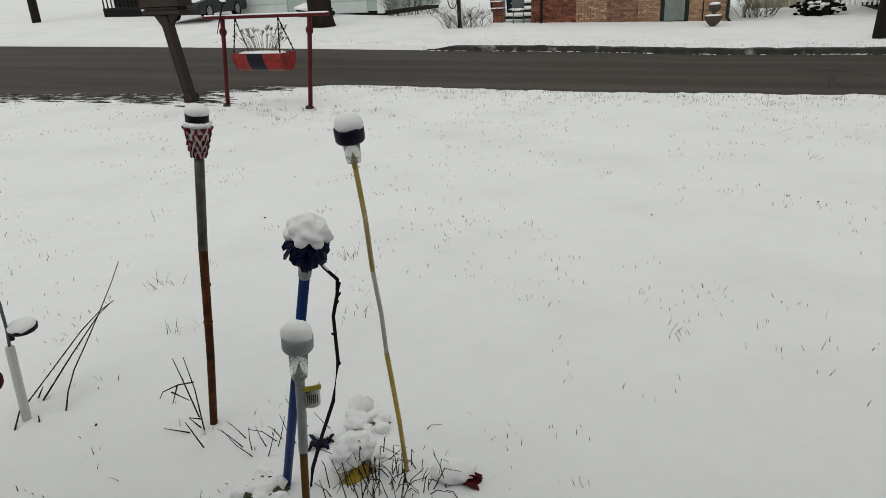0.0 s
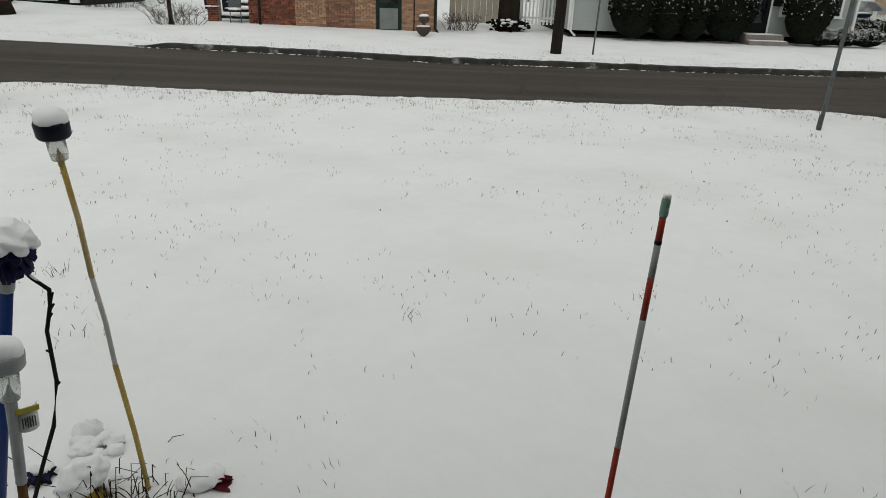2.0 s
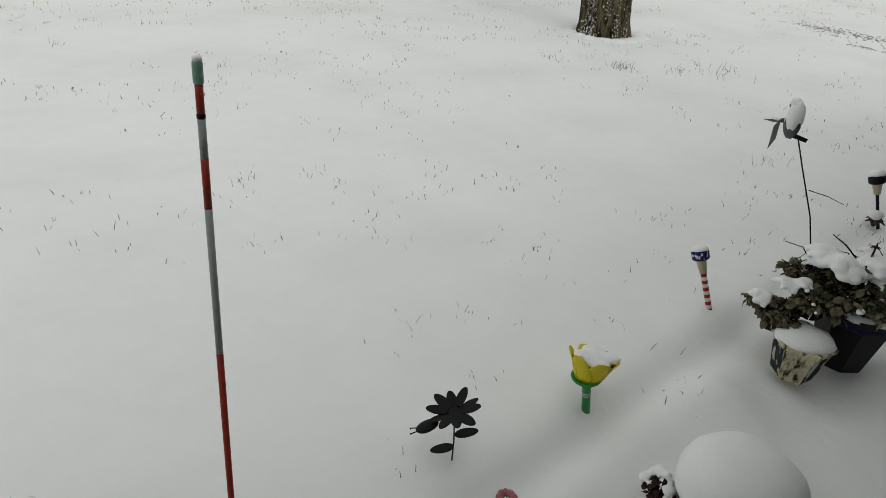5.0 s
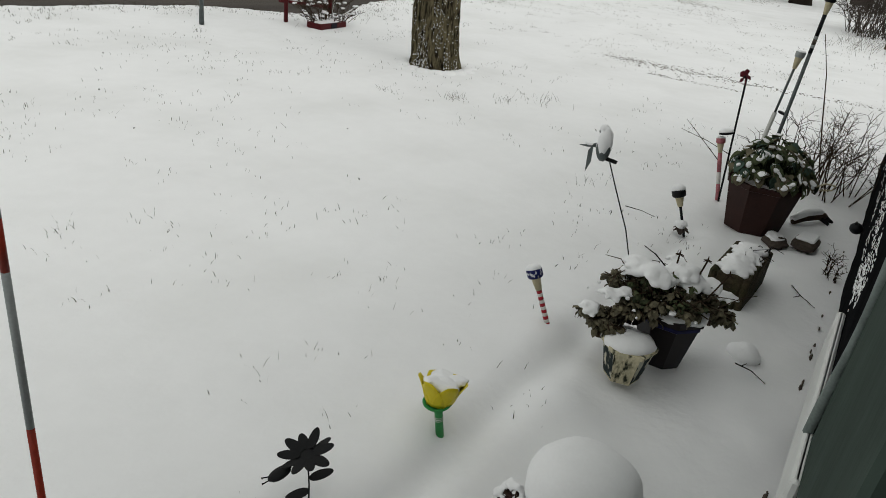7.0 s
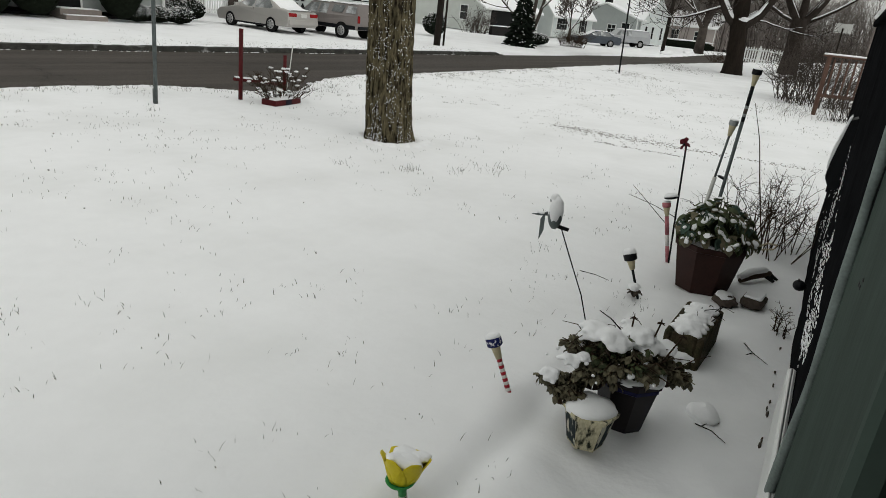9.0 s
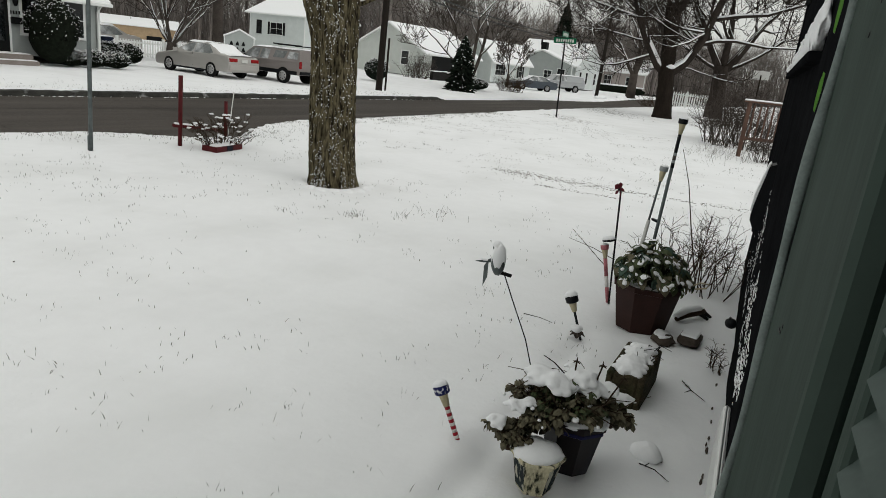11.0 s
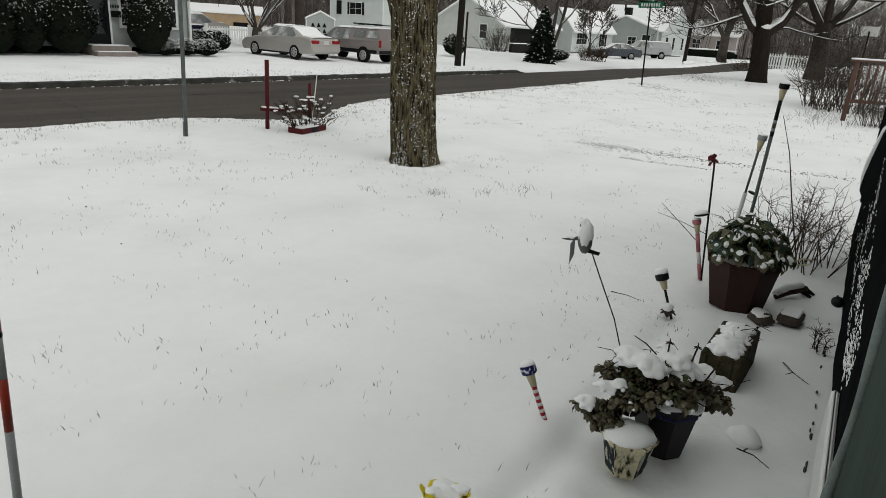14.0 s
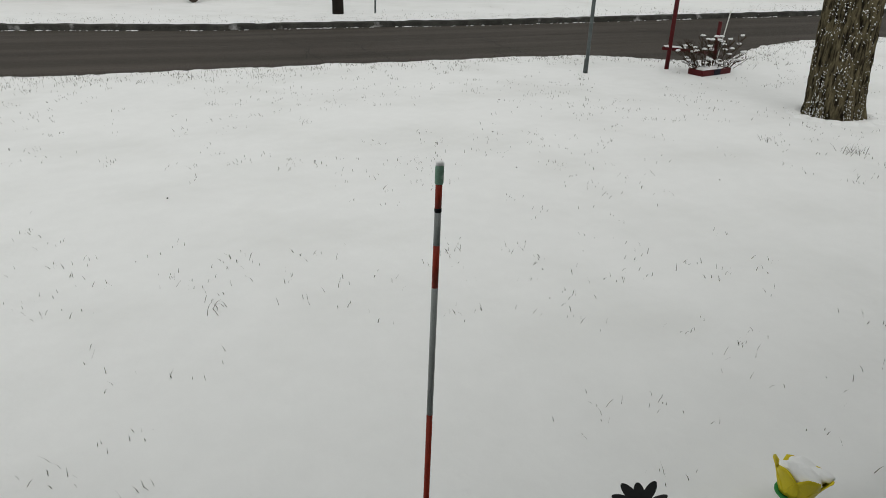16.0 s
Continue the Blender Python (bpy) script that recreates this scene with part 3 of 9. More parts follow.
def mosaic_torch():
    foot, top = Vector((-1.343, 2.45, -0.02)), Vector((-1.148, 2.45, 1.385))
    torch = thing("mosaic_torch", frame_along(foot, top), "garden torch with a red mosaic cup on a rusty pole", "garden torch")
    n = (top - foot).length
    part("pole", Shape().tube([(0, 0, -0.08), (0.006, 0, 0.4), (-0.004, 0.003, 0.9)], [0.017, 0.0175, 0.0185], 12), RUSTY, torch, "rusty orange-brown lower pole")
    part("pole", Shape().tube([(-0.004, 0.003, 0.9), (0, 0, n - 0.12)], [0.019, 0.0195], 12), PIPE_GREY, torch, "dull grey upper pole")
    for z in (0.55, 0.73):
        part("joint", Shape().lathe([(0.019, z), (0.021, z + 0.006), (0.019, z + 0.012)], 12), RUSTY, torch)
    cup = part("cup", Shape().lathe([(0.027, n - 0.125), (0.0505, n), (0.046, n), (0.024, n - 0.115)], 24), GROUT, torch, "mosaic cup with pale grout")
    rows = 5
    for r in range(rows):
        a, b = r / rows, (r + 1) / rows
        for k in range(11):
            w = 2 * math.pi * (k + 0.5 * (r % 2)) / 11
            z = n - 0.125 + 0.122 * (a + b) / 2
            rad = 0.027 + 0.0235 * (a + b) / 2
            q = pose(rad * math.cos(w), rad * math.sin(w), z, 0, 11, math.degrees(w)) @ pose(0, 0, 0, 0, 90, 45 * math.sin(7.3 * k + r * 2.1))
            wd = rad * 2 * math.pi / 11 * 0.47
            flip = 1 if (k + r) % 2 else -1
            out = [(-0.011 * flip, -wd), (-0.004 * flip, -wd * 0.72), (0.010 * flip, -wd * 0.12), (0.010 * flip, wd * 0.2), (-0.003 * flip, wd * 0.75), (-0.011 * flip, wd * 0.95)]
            out = out if flip > 0 else out[::-1]
            sh = Shape().add([(x, y, 0.003) for x, y in out] + [(x * 1.05, y * 1.05, -0.002) for x, y in out], [(0, 1, 2, 3, 4, 5)] + [(i, 6 + i, 6 + (i + 1) % 6, (i + 1) % 6) for i in range(6)])
            part("tile", sh, MOSAIC, cup).matrix_basis = q
    part("rim_snow", Shape().lathe([(0.042, n - 0.004), (0.054, n), (0.055, n + 0.010), (0.044, n + 0.016), (0.03, n + 0.01)], 20, wobble=0.3), SNOW_CAP, torch, "snow lying on the rim")
    part("lid", Shape().lathe([(0.041, n + 0.005), (0.044, n + 0.01), (0.044, n + 0.042), (0.039, n + 0.048)], 24), BLACK_PLASTIC, torch, "black solar lid")
    part("snow_cap", cap_snow(0.044, 0.036, 2).mesh("snow_cap"), SNOW_CAP, torch, "dome of fresh snow").location = (0, 0, n + 0.046)


mosaic_torch()


def blue_flower():
    foot, top = Vector((-0.875, 2.04, -0.02)), Vector((-0.594, 1.85, 1.10))
    fl = thing("garden_flower", frame_along(foot, top), "large navy plastic flower on a blue pole, capped with snow", "garden ornament")
    n = (top - foot).length
    part("pole", Shape().tube([(0, 0, -0.05), (0, 0, n - 0.10)], 0.0172, 14), BLUE_PAINT, fl, "royal blue pole")
    part("sleeve", Shape().lathe([(0.019, n - 0.10), (0.021, n - 0.09), (0.021, n + 0.0), (0.016, n + 0.01)], 14), GREY_PLASTIC, fl, "grey plastic sleeve")
    rnd = random.Random(3)
    for ring, (count, lift, length) in enumerate(((13, -42, 0.092), (12, -20, 0.095), (9, 8, 0.075))):
        for k in range(count):
            w = 360 * (k + 0.5 * ring) / count + rnd.uniform(-8, 8)
            ln = length * rnd.uniform(0.98, 1.2)
            sh = Shape()
            for i in range(5):
                x = ln * i / 4
                hw = 0.021 * math.sin(math.pi * (0.12 + 0.8 * i / 4)) ** 0.7
                bend = 0.030 * (i / 4) ** 2
                sh.v += [(x, -hw, 0.006 - bend), (x, 0, -0.004 - bend), (x, hw, 0.006 - bend)]
            for i in range(4):
                for j in range(2):
                    a = i * 3 + j
                    sh.f.append((a, a + 3, a + 4, a + 1))
            sh.smooth = [True] * len(sh.f)
            p = part("petal", sh, BLUE_PETAL, fl)
            p.matrix_basis = Matrix.Translation((0, 0, n + 0.045 + ring * 0.014)) @ pose(0, 0, 0, 0, 0, w) @ pose(0, 0, 0, 0, -lift + 20, 0)
            md = p.modifiers.new("thick", "SOLIDIFY")
            md.thickness = 0.003
    part("disc", Shape().lathe([(0.02, n + 0.0), (0.045, n + 0.03), (0.03, n + 0.06), (0.001, n + 0.065)], 16), BLUE_PETAL, fl)
    sn = Shape().blob((-0.004, 0, n + 0.080), (0.066, 0.066, 0.040), 0.28, 2.2, 20, 32, flat=-0.010)
    for k in range(7):
        w = 0.9 * k
        sn.blob((0.056 * math.cos(w), 0.056 * math.sin(w), n + 0.064), (0.022, 0.02, 0.016), 0.35, 2.2, 8, 12, seed=k)
    settle(part("snow_cap", sn, SNOW_CAP, fl, "heap of fresh snow on the petals"), 0.004, 3)


blue_flower()


def bent_stem():
    pts = [(-0.577, 1.85, 1.09), (-0.547, 1.86, 1.037), (-0.514, 1.87, 0.993), (-0.52, 1.87, 0.943), (-0.545, 1.88, 0.857), (-0.554, 1.9, 0.673), (-0.598, 1.93, 0.491), (-0.666, 1.96, 0.32), (-0.737, 2.0, 0.128), (-0.77, 2.02, -0.02)]
    tw = thing("bent_twig", pose(0, 0, 0), "bent black plant stem leaning on the blue flower", "dead plant")
    part("stem", Shape().tube(pts, [0.0055, 0.006, 0.0065, 0.006, 0.006, 0.0065, 0.007, 0.007, 0.0075, 0.008], 8), BLACK_STEM, tw)
    for i, (a, b) in enumerate((((-0.517, 1.87, 0.96), (-0.505, 1.865, 0.985)), ((-0.524, 1.87, 0.93), (-0.51, 1.875, 0.945)), ((-0.533, 1.875, 0.9), (-0.52, 1.875, 0.915)), ((-0.548, 1.89, 0.78), (-0.563, 1.895, 0.785)), ((-0.555, 1.9, 0.66), (-0.545, 1.895, 0.67)))):
        part("bud", Shape().tube([a, b], [0.006, 0.003], 6), BLACK_STEM, tw)
    part("snow_line", Shape().tube([(-0.567, 1.852, 1.078), (-0.547, 1.858, 1.042), (-0.526, 1.866, 1.012)], [0.003, 0.005, 0.002], 6), SNOW_CAP, tw)


bent_stem()


def snow_stake():
    foot, top = Vector((0.718, 0.87, -0.05)), Vector((0.822, 0.931, 1.475))
    stake = thing("driveway_marker", frame_along(foot, top), "orange and white driveway marker rod with a frosted green cap", "marker stake")
    n = (top - foot).length
    bands = [(0.0, 0.945, ORANGE), (0.945, 1.26, CHALK), (1.26, 1.355, ORANGE), (1.355, 1.43, CHALK), (1.43, 1.492, ORANGE)]
    for a, b, mat in bands:
        part("band", Shape().tube([(0, 0, a), (0, 0, b)], 0.0070, 12), mat, stake, "orange band" if mat is ORANGE else "greyish white band")
    part("joint", Shape().lathe([(0.0071, 1.426), (0.0077, 1.428), (0.0077, 1.433), (0.0071, 1.435)], 12), BLACK_PLASTIC, stake)
    part("cap", Shape().lathe([(0.0078, n - 0.045), (0.0090, n - 0.042), (0.0090, n - 0.012), (0.0074, n - 0.004), (0.003, n)], 14), GREEN_CAP, stake, "frosted green plastic cap")
    part("snow_cap", cap_snow(0.0085, 0.006, 1).mesh("snow_cap"), SNOW_CAP, stake).location = (0, 0, n - 0.003)


snow_stake()


def white_tube_light():
    a, b = Vector((-2.279, 2.471, -0.02)), Vector((-2.258, 2.49, 0.391))
    li = thing("solar_spinner", frame_along(a, b), "white tube garden stake with a snowy round solar panel", "garden light")
    n = (b - a).length
    inv = li.matrix_world.inverted()
    def loc(x, y, z):
        return inv @ Vector((x, y, z))
    part("tube", Shape().lathe([(0.020, -0.03), (0.0205, 0.0), (0.0205, n - 0.01), (0.017, n)], 16), WHITE_PLASTIC, li, "white plastic tube")
    part("rod", Shape().tube([(0, 0, n - 0.02), loc(-2.25, 2.497, 0.47), loc(-2.246, 2.501, 0.60), loc(-2.25, 2.50, 0.75)], 0.007, 8), GALVANISED, li)
    part("bracket", Shape().box(loc(-2.243, 2.503, 0.44), (0.022, 0.022, 0.05), bevel=0.004), BLACK_PLASTIC, li)
    flat = inv.to_3x3().to_4x4()
    pan = part("solar_panel", Shape().lathe([(0.052, -0.012), (0.062, -0.008), (0.064, 0.006), (0.058, 0.010)], 24), NAVY, li, "round navy solar panel")
    pan.matrix_basis = Matrix.Translation(loc(-2.205, 2.538, 0.462)) @ flat @ pose(0, 0, 0, 6, 4, 0)
    part("snow_cap", cap_snow(0.060, 0.028, 4), SNOW_CAP, pan, "snow on the panel").location = (0, 0, 0.008)
    wing = part("wing", Shape().prism([(-0.02, 0), (-0.004, 0.09), (-0.001, 0.03), (0.012, 0.0)], 0.004), BLUE_PAINT, li)
    wing.matrix_basis = Matrix.Translation(loc(-2.26, 2.49, 0.66)) @ flat
    part("petal", Shape().blob(loc(-2.395, 2.505, 0.20), (0.03, 0.03, 0.05), 0.1, 2), RED_CLOTH, li)


white_tube_light()


def stems(name, lines, r, mat, label, category="dead plant"):
    """A few bare stems, each a part of its own: lists of points."""
    t = thing(name, pose(0, 0, 0), label, category)
    for pts in lines:
        part("stem", Shape().tube(pts, [r * (1 - 0.55 * i / max(1, len(pts) - 1)) for i in range(len(pts))], 6), mat, t)
    return t


stems("dead_stems", [[(-2.28, 2.387, -0.0), (-2.301, 2.49, 0.065), (-2.338, 2.578, 0.023), (-2.156, 2.846, 0.274), (-2.124, 2.982, 0.317), (-2.114, 3.099, 0.317)], [(-2.296, 2.621, 0.0), (-2.216, 2.803, 0.154), (-2.133, 2.977, 0.298), (-2.119, 3.095, 0.316)], [(-2.119, 2.535, 0.0), (-2.148, 2.619, 0.053), (-2.159, 2.717, 0.119), (-2.142, 2.836, 0.207), (-2.11, 2.963, 0.327), (-2.089, 3.079, 0.43), (-2.083, 3.183, 0.515)], [(-2.199, 2.449, 0.0), (-2.195, 2.452, 0.036)], [(-2.336, 2.642, 0.0), (-2.309, 2.666, 0.054)]], 0.0045, DEAD_STEM, "long bare brown stems leaning out of the snow")
stems("iris_stems", [[(-1.363, 2.397, 0.003), (-1.377, 2.418, 0.206), (-1.405, 2.431, 0.365)], [(-1.371, 2.393, 0.074), (-1.399, 2.376, 0.285), (-1.417, 2.366, 0.399)], [(-1.363, 2.397, 0.259), (-1.411, 2.35, 0.275), (-1.456, 2.302, 0.272), (-1.463, 2.278, 0.251)], [(-1.422, 2.363, 0.263), (-1.452, 2.345, 0.178)], [(-1.418, 2.369, 0.007), (-1.544, 2.381, 0.019)], [(-1.315, 2.276, 0.0), (-1.368, 2.268, 0.141)], [(-1.366, 2.396, 0.062), (-1.408, 2.371, 0.087)], [(-1.446, 2.348, 0.24), (-1.392, 2.381, 0.173)], [(-1.373, 2.392, 0.017), (-1.408, 2.371, 0.087)]], 0.0036, DEAD_STEM, "dry iris stalks sticking up from the snow")


# ---- the snowed-in flower clump at the foot of the lights ----
SILK_YELLOW = material("faded_yellow_silk", (0.60, 0.46, 0.10), 0.8, var=0.25, scale=30)


def clump():
    rnd = random.Random(11)
    yl = thing("silk_flower", (-0.59, 2.10, 0.0), "yellow silk flower bowed under a thick cap of snow", "artificial flower")
    part("stem", Shape().tube([(0, 0, -0.02), (0, 0.01, 0.14)], 0.006, 6), TULIP_GREEN, yl)
    for ring in range(2):
        for k in range(9):
            w = 360 * k / 9 + ring * 20
            sh = Shape()
            for i in range(4):
                x = 0.03 + 0.095 * i / 3
                hw = 0.022 * math.sin(math.pi * (0.25 + 0.65 * i / 3))
                sh.v += [(x, -hw, -0.045 * (i / 3) ** 2), (x, 0, 0.004 - 0.04 * (i / 3) ** 2), (x, hw, -0.045 * (i / 3) ** 2)]
            for i in range(3):
                for j in range(2):
                    sh.f.append((i * 3 + j, i * 3 + 3 + j, i * 3 + 4 + j, i * 3 + 1 + j))
            sh.smooth = [True] * len(sh.f)
            p = part("petal", sh, SILK_YELLOW if (k + ring) % 3 else CREAM, yl)
            p.matrix_basis = Matrix.Translation((0, 0, 0.115 - ring * 0.025)) @ pose(0, 0, 0, 0, rnd.uniform(14, 44), w)
            p.modifiers.new("thick", "SOLIDIFY").thickness = 0.003
    sn = Shape()
    sn.blob((0, 0.02, 0.14), (0.080, 0.078, 0.055), 0.28, 2.0, 20, 32, flat=-0.02)
    sn.blob((-0.02, -0.02, 0.125), (0.07, 0.06, 0.04), 0.3, 2.2, 14, 22, seed=5)
    for k in range(26):
        w, q = rnd.uniform(0, 6.28), rnd.uniform(0.05, 0.105)
        sn.blob((q * math.cos(w), q * math.sin(w), 0.125 - 0.4 * (q - 0.05) + rnd.uniform(-0.015, 0.015)), (0.022, 0.02, 0.014), 0.4, 2.0, 6, 9, seed=k)
    settle(part("snow_cap", sn, SNOW_CAP, yl, "thick cushion of snow"), 0.005, 3)
    sp = thing("snowy_perennial", (-0.60, 2.38, 0.0), "clump of dark perennial leaves half buried in snow", "plant")
    for k in range(14):
        w = rnd.uniform(0, 6.28)
        r = rnd.uniform(0.02, 0.12)
        part("leaf", Shape().tube([(0, 0, 0.0), (r * math.cos(w) * 0.6, r * math.sin(w) * 0.6, 0.06), (r * math.cos(w), r * math.sin(w), 0.03)], [0.006, 0.012, 0.003], 5), LEAF, sp)
    sn = Shape()
    for k in range(16):
        sn.blob((rnd.uniform(-0.08, 0.08), rnd.uniform(-0.05, 0.06), 0.05 + rnd.uniform(0, 0.03)), (0.032, 0.028, 0.02), 0.4, 2.2, 8, 12, seed=k)
    settle(part("snow_lump", sn, SNOW_CAP, sp), 0.005, 3)
    co = thing("crimson_flower", (-0.15, 2.06, 0.0), "crimson artificial flower head fallen over and snowed in", "artificial flower")
    for k in range(7):
        sh = Shape().prism([(0, 0), (0.03, 0.02), (0.085, 0.012), (0.095, -0.03), (0.05, -0.035)], 0.004)
        part("petal", sh, RED_CLOTH, co).matrix_basis = Matrix.Translation((-0.03, 0, 0.045)) @ pose(0, 0, 0, 50 * k, 20, 12 * math.sin(k * 2.2))
    part("snow_cap", Shape().blob((-0.05, 0.03, 0.05), (0.085, 0.07, 0.034), 0.25, 2.2, 16, 26), SNOW_CAP, co, "snow lying over the flower")
    dk = thing("wilted_flower", (-0.78, 2.27, 0.0), "wilted purple-black flower head lying in the snow", "plant")
    for k in range(16):
        w, q = rnd.uniform(0, 6.28), rnd.uniform(0.03, 0.075)
        part("petal", Shape().tube([(0, 0, 0.0), (q * 0.6 * math.cos(w), q * 0.6 * math.sin(w), 0.055), (q * math.cos(w), q * math.sin(w), rnd.uniform(0.0, 0.06))], [0.008, 0.014, 0.003], 5), BLUE_PETAL if k % 2 else BLACK_STEM, dk)
    part("snow_cap", Shape().blob((0.0, 0.03, 0.06), (0.045, 0.035, 0.02), 0.5, 2.4), SNOW_CAP, dk)
    bl = thing("snowy_plant", (-0.93, 1.95, 0.0), "low dark plant under a rounded cap of snow", "plant")
    for k in range(10):
        w = 2 * math.pi * k / 10
        part("leaf", Shape().tube([(0, 0, 0.02), (0.06 * math.cos(w), 0.06 * math.sin(w), 0.07), (0.11 * math.cos(w), 0.11 * math.sin(w), 0.01)], [0.008, 0.016, 0.003], 5), LEAF_GREEN, bl)
    sn = Shape()
    for k in range(7):
        w = 2.4 * k
        sn.blob((0.05 * math.sqrt(k) * math.cos(w) * 0.8, 0.05 * math.sqrt(k) * math.sin(w) * 0.7, 0.06), (0.045, 0.04, 0.028), 0.45, 2.3, 8, 12, seed=k)
    settle(part("snow_cap", sn, SNOW_CAP, bl, "rounded snow cushions"), 0.005, 4)
    lines = []
    for k in range(54):
        x, y = -0.45 + rnd.gauss(0, 0.13), 2.03 + rnd.gauss(0, 0.10)
        dx, dy = rnd.uniform(-0.12, 0.12), rnd.uniform(-0.05, 0.08)
        h = rnd.uniform(0.05, 0.2)
        lines.append([(x, y, 0.0), (x + dx * 0.5, y + dy * 0.5, h * 0.7), (x + dx, y + dy, h * rnd.uniform(0.5, 1.0))])
    for k in range(12):
        x, y = -0.98 + rnd.gauss(0, 0.12), 2.3 + rnd.gauss(0, 0.08)
        dx = rnd.uniform(-0.2, 0.05)
        lines.append([(x, y, 0.0), (x + dx * 0.5, y, 0.06), (x + dx, y + 0.02, rnd.uniform(0.05, 0.16))])
    for k in range(26):
        x, y = -0.52 + rnd.gauss(0, 0.06), 2.02 + rnd.gauss(0, 0.06)
        w, h = rnd.uniform(0, 6.28), rnd.uniform(0.10, 0.20)
        lines.append([(x, y, 0.0), (x + 0.03 * math.cos(w), y + 0.03 * math.sin(w), h), (x + 0.10 * math.cos(w), y + 0.10 * math.sin(w), h * rnd.uniform(0.3, 0.9))])
    stems("dry_stalks", lines, 0.0026, DEAD_STEM, "tangle of thin dry stalks around the flowers")
    mu = thing("snowy_mound", (-0.65, 2.5, 0.0), "small rounded heap of snow over a plant stub", "snow heap")
    part("snow", Shape().blob((0, 0, 0.05), (0.06, 0.055, 0.06), 0.3, 2.2, 10, 16, flat=-0.1), SNOW_CAP, mu)
    part("stub", Shape().tube([(0.03, -0.07, 0.0), (0.05, -0.085, 0.07)], 0.012, 6), BLACK_STEM, mu)


clump()


# ---- ornaments by the garden bed ----
def oval_plate(mid, half_length, half_width, n=18):
    # flat rounded blade with a slightly pointed tip
    out = []
    for i in range(n):
        w = 2 * math.pi * i / n
        out.append((mid + half_length * math.cos(w), half_width * math.sin(w) * (1 - 0.12 * math.cos(w))))
    return Shape().add([(x, y, 0.0015) for x, y in out] + [(x, y, -0.0015) for x, y in out],
                       [tuple(range(n)), tuple(range(2 * n - 1, n - 1, -1))] + [(i, n + i, n + (i + 1) % n, (i + 1) % n) for i in range(n)])


def metal_flower():
    fl = thing("metal_flower", (1.553, 0.806, 0.0), "black cut-metal daisy with a ladybird on a wire stem", "garden ornament")
    face = pose(0, 0, 0, -11, -10, 0)
    part("stem", Shape().tube([(0, 0, -0.03), (0.002, 0.002, 0.1), (0, 0.01, 0.222)], 0.003, 6), BLACK_METAL, fl)
    c = Matrix.Translation((0.0, 0.01, 0.224)) @ face
    part("disc", Shape().lathe([(0.03, -0.003), (0.033, 0.0), (0.03, 0.004)], 20, c), BLACK_METAL, fl)
    for k in range(10):
        w = 360 * k / 10 + 9
        long = (0.038, 0.035, 0.040, 0.037, 0.034)[k % 5]
        part("petal", oval_plate(0.022 + long, long, 0.0175), BLACK_METAL, fl).matrix_basis = c @ pose(0, 0, 0, 0, 0, w + 3 * math.sin(2.6 * k)) @ pose(0, 0, 0, 14 * math.sin(1.9 * k), -11 - 5 * math.cos(2.3 * k), 0)
    bug = part("ladybird", Shape().blob((0, 0, 0), (0.042, 0.027, 0.012), 0.05, 1.0, 8, 14), BLACK_METAL, fl, "black metal ladybird")
    bug.matrix_basis = Matrix.Translation((-0.066, 0.066, 0.165)) @ face @ pose(0, 0, 0.01, 0, 12, 132)
    for k in (-1, 1):
        part("feeler", Shape().tube([(0.038, 0.008 * k, 0), (0.056, 0.012 * k, 0.003), (0.06, 0.012 * k, 0.003)], [0.002, 0.002, 0.004], 6), BLACK_METAL, bug)
    for x, y, z, w in ((0.03, -0.025, 0.128, 330), (-0.025, 0.035, 0.074, 160)):
        part("leaf", oval_plate(0.040, 0.041, 0.020), BLACK_METAL, fl).matrix_basis = Matrix.Translation((0, 0, z)) @ face @ pose(0, 0, 0, 0, 0, -48 if x > 0 else 132)


metal_flower()


